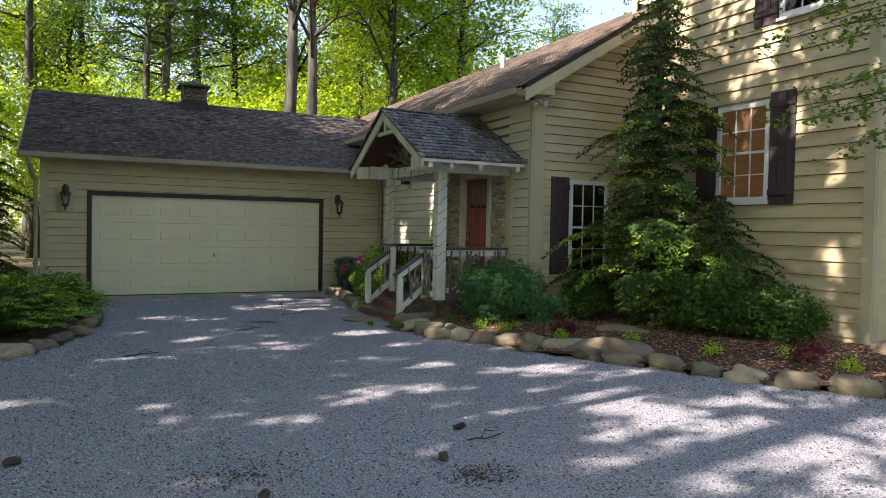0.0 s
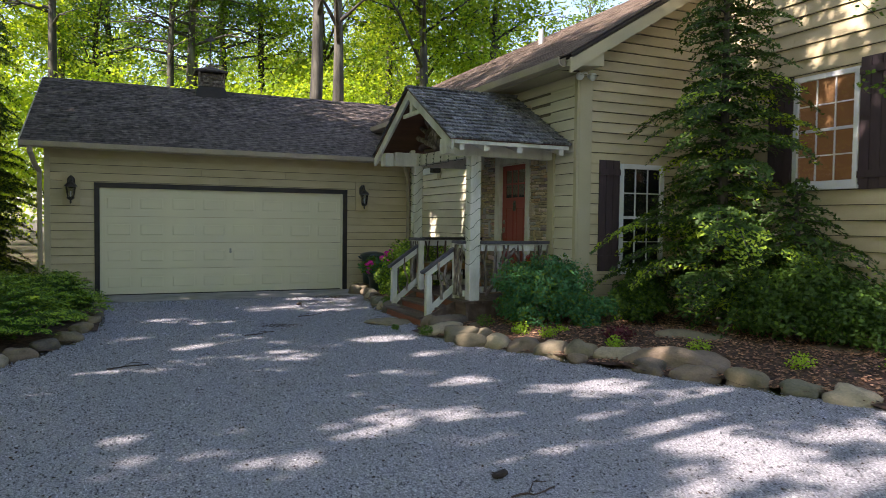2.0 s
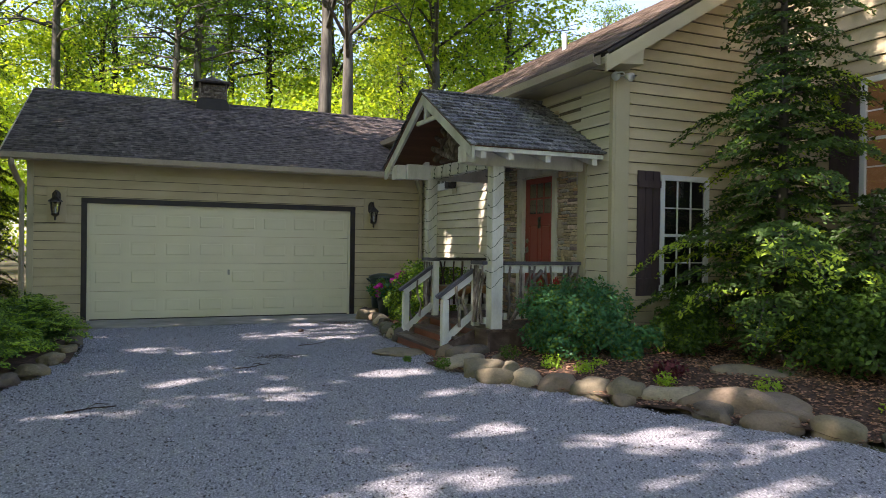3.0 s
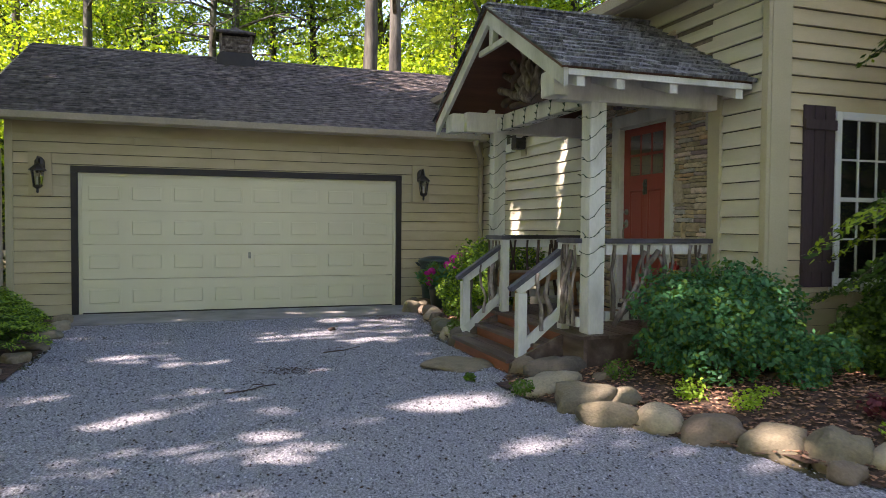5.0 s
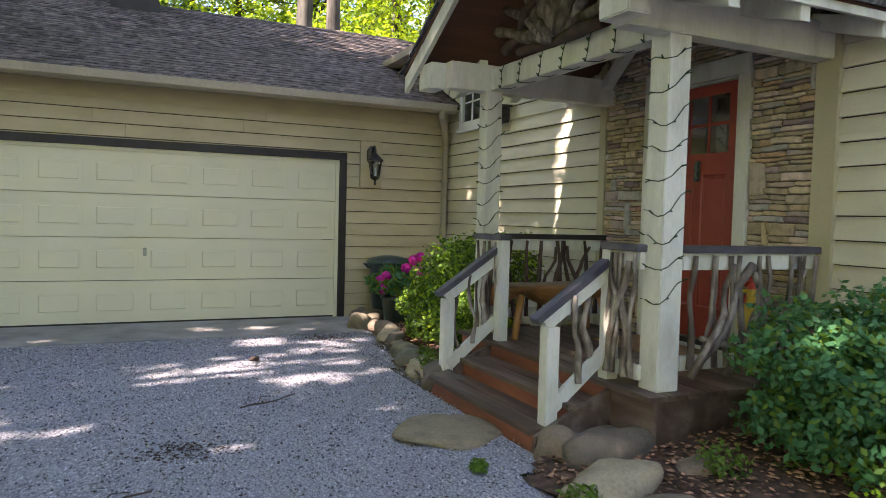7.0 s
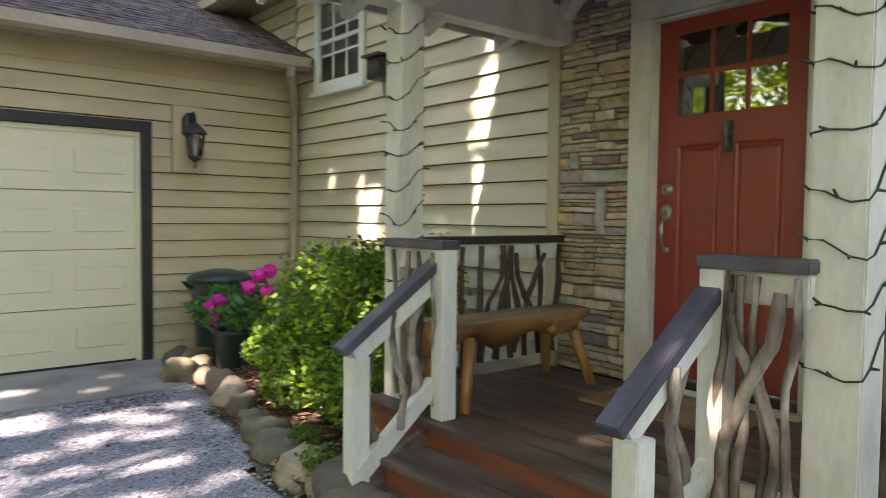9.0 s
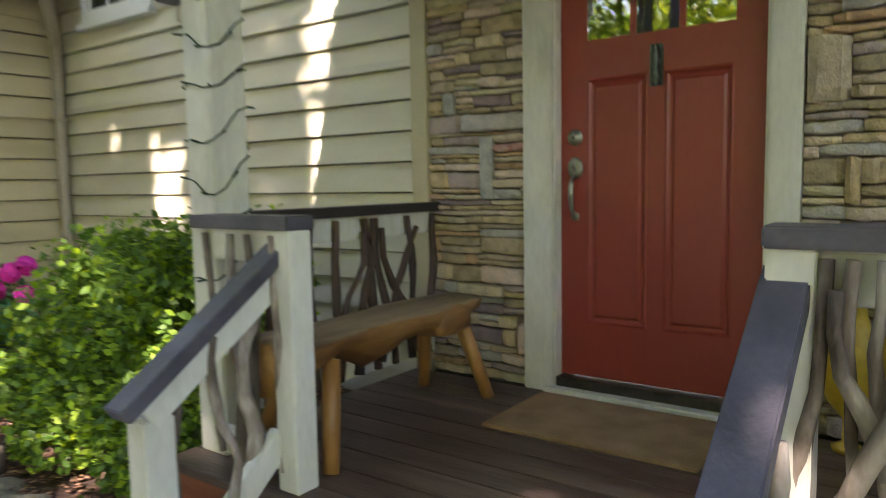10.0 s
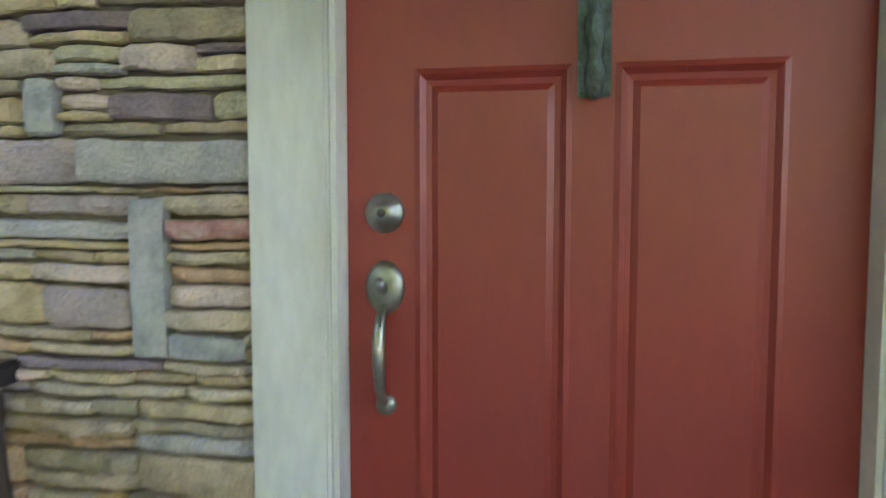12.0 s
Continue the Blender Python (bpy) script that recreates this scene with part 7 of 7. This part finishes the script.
# young maple whose low branches reach in front of the two-storey wall
t = thing("maple_tree", 7.3, -12.9, 0, "young maple with thin leafy branches reaching past the house wall", "tree")
bm = bmesh.new()
add_tube(bm, [(0, 0, -0.1), (0.05, 0.05, 2.0), (0.0, 0.1, 4.0), (0.1, 0.2, 7.0)], [0.10, 0.085, 0.06, 0.02], 8)
rng = np.random.default_rng(1201)
ps, ns = [], []
for j in range(34):
    h = 3.1 + 0.085 * j
    d = Vector((-1.0, rng.uniform(0.1, 1.3), rng.uniform(-0.1, 0.2))).normalized()
    L = rng.uniform(2.2, 3.7)
    p0 = Vector((0, 0.1, h))
    line = [p0 + d * L * s + Vector((0, 0, 0.35 * s - 0.75 * s * s)) for s in (0, 0.25, 0.5, 0.75, 1.0)]
    add_tube(bm, line, [0.02, 0.014, 0.009, 0.006, 0.003], 4)
    for q in range(9):
        s = 0.3 + 0.7 * q / 8
        c = p0 + d * L * s + Vector((0, 0, 0.35 * s - 0.75 * s * s))
        e = c + Vector((rng.uniform(-0.45, 0.3), rng.uniform(-0.45, 0.45), rng.uniform(-0.35, 0.1)))
        add_tube(bm, [c, e], [0.004, 0.002], 3)
        m = 16
        u = rng.random((m, 1))
        ps.append(np.array(c) + (np.array(e) - np.array(c)) * u + rng.normal(size=(m, 3)) * 0.05)
        ns.append(np.array([0, 0, 1.0]) + rng.normal(size=(m, 3)) * 0.6)
part("trunk", bm, BARK, t)
ps = np.concatenate(ps)
part("foliage", leaf_mesh("foliage", ps, np.concatenate(ns), 0.065 * rng.uniform(0.6, 1.3, len(ps)), [LEAF_SHRUB, LEAF_MID], (rng.random(len(ps)) < 0.4).astype(int), aspect=0.75), None, t, kind="stuff")

# a tall bare-trunked tree whose shadow crosses the foreground
t = thing("pine_tree", -14.0, -15.55, 0, "tall bare pine trunk west of the drive", "tree")
part("trunk", tube([(0, 0, -0.1), (0.1, 0, 7), (0.2, 0.1, 14), (0.3, 0.2, 18)], [0.28, 0.25, 0.21, 0.16], 10), BARK, t)
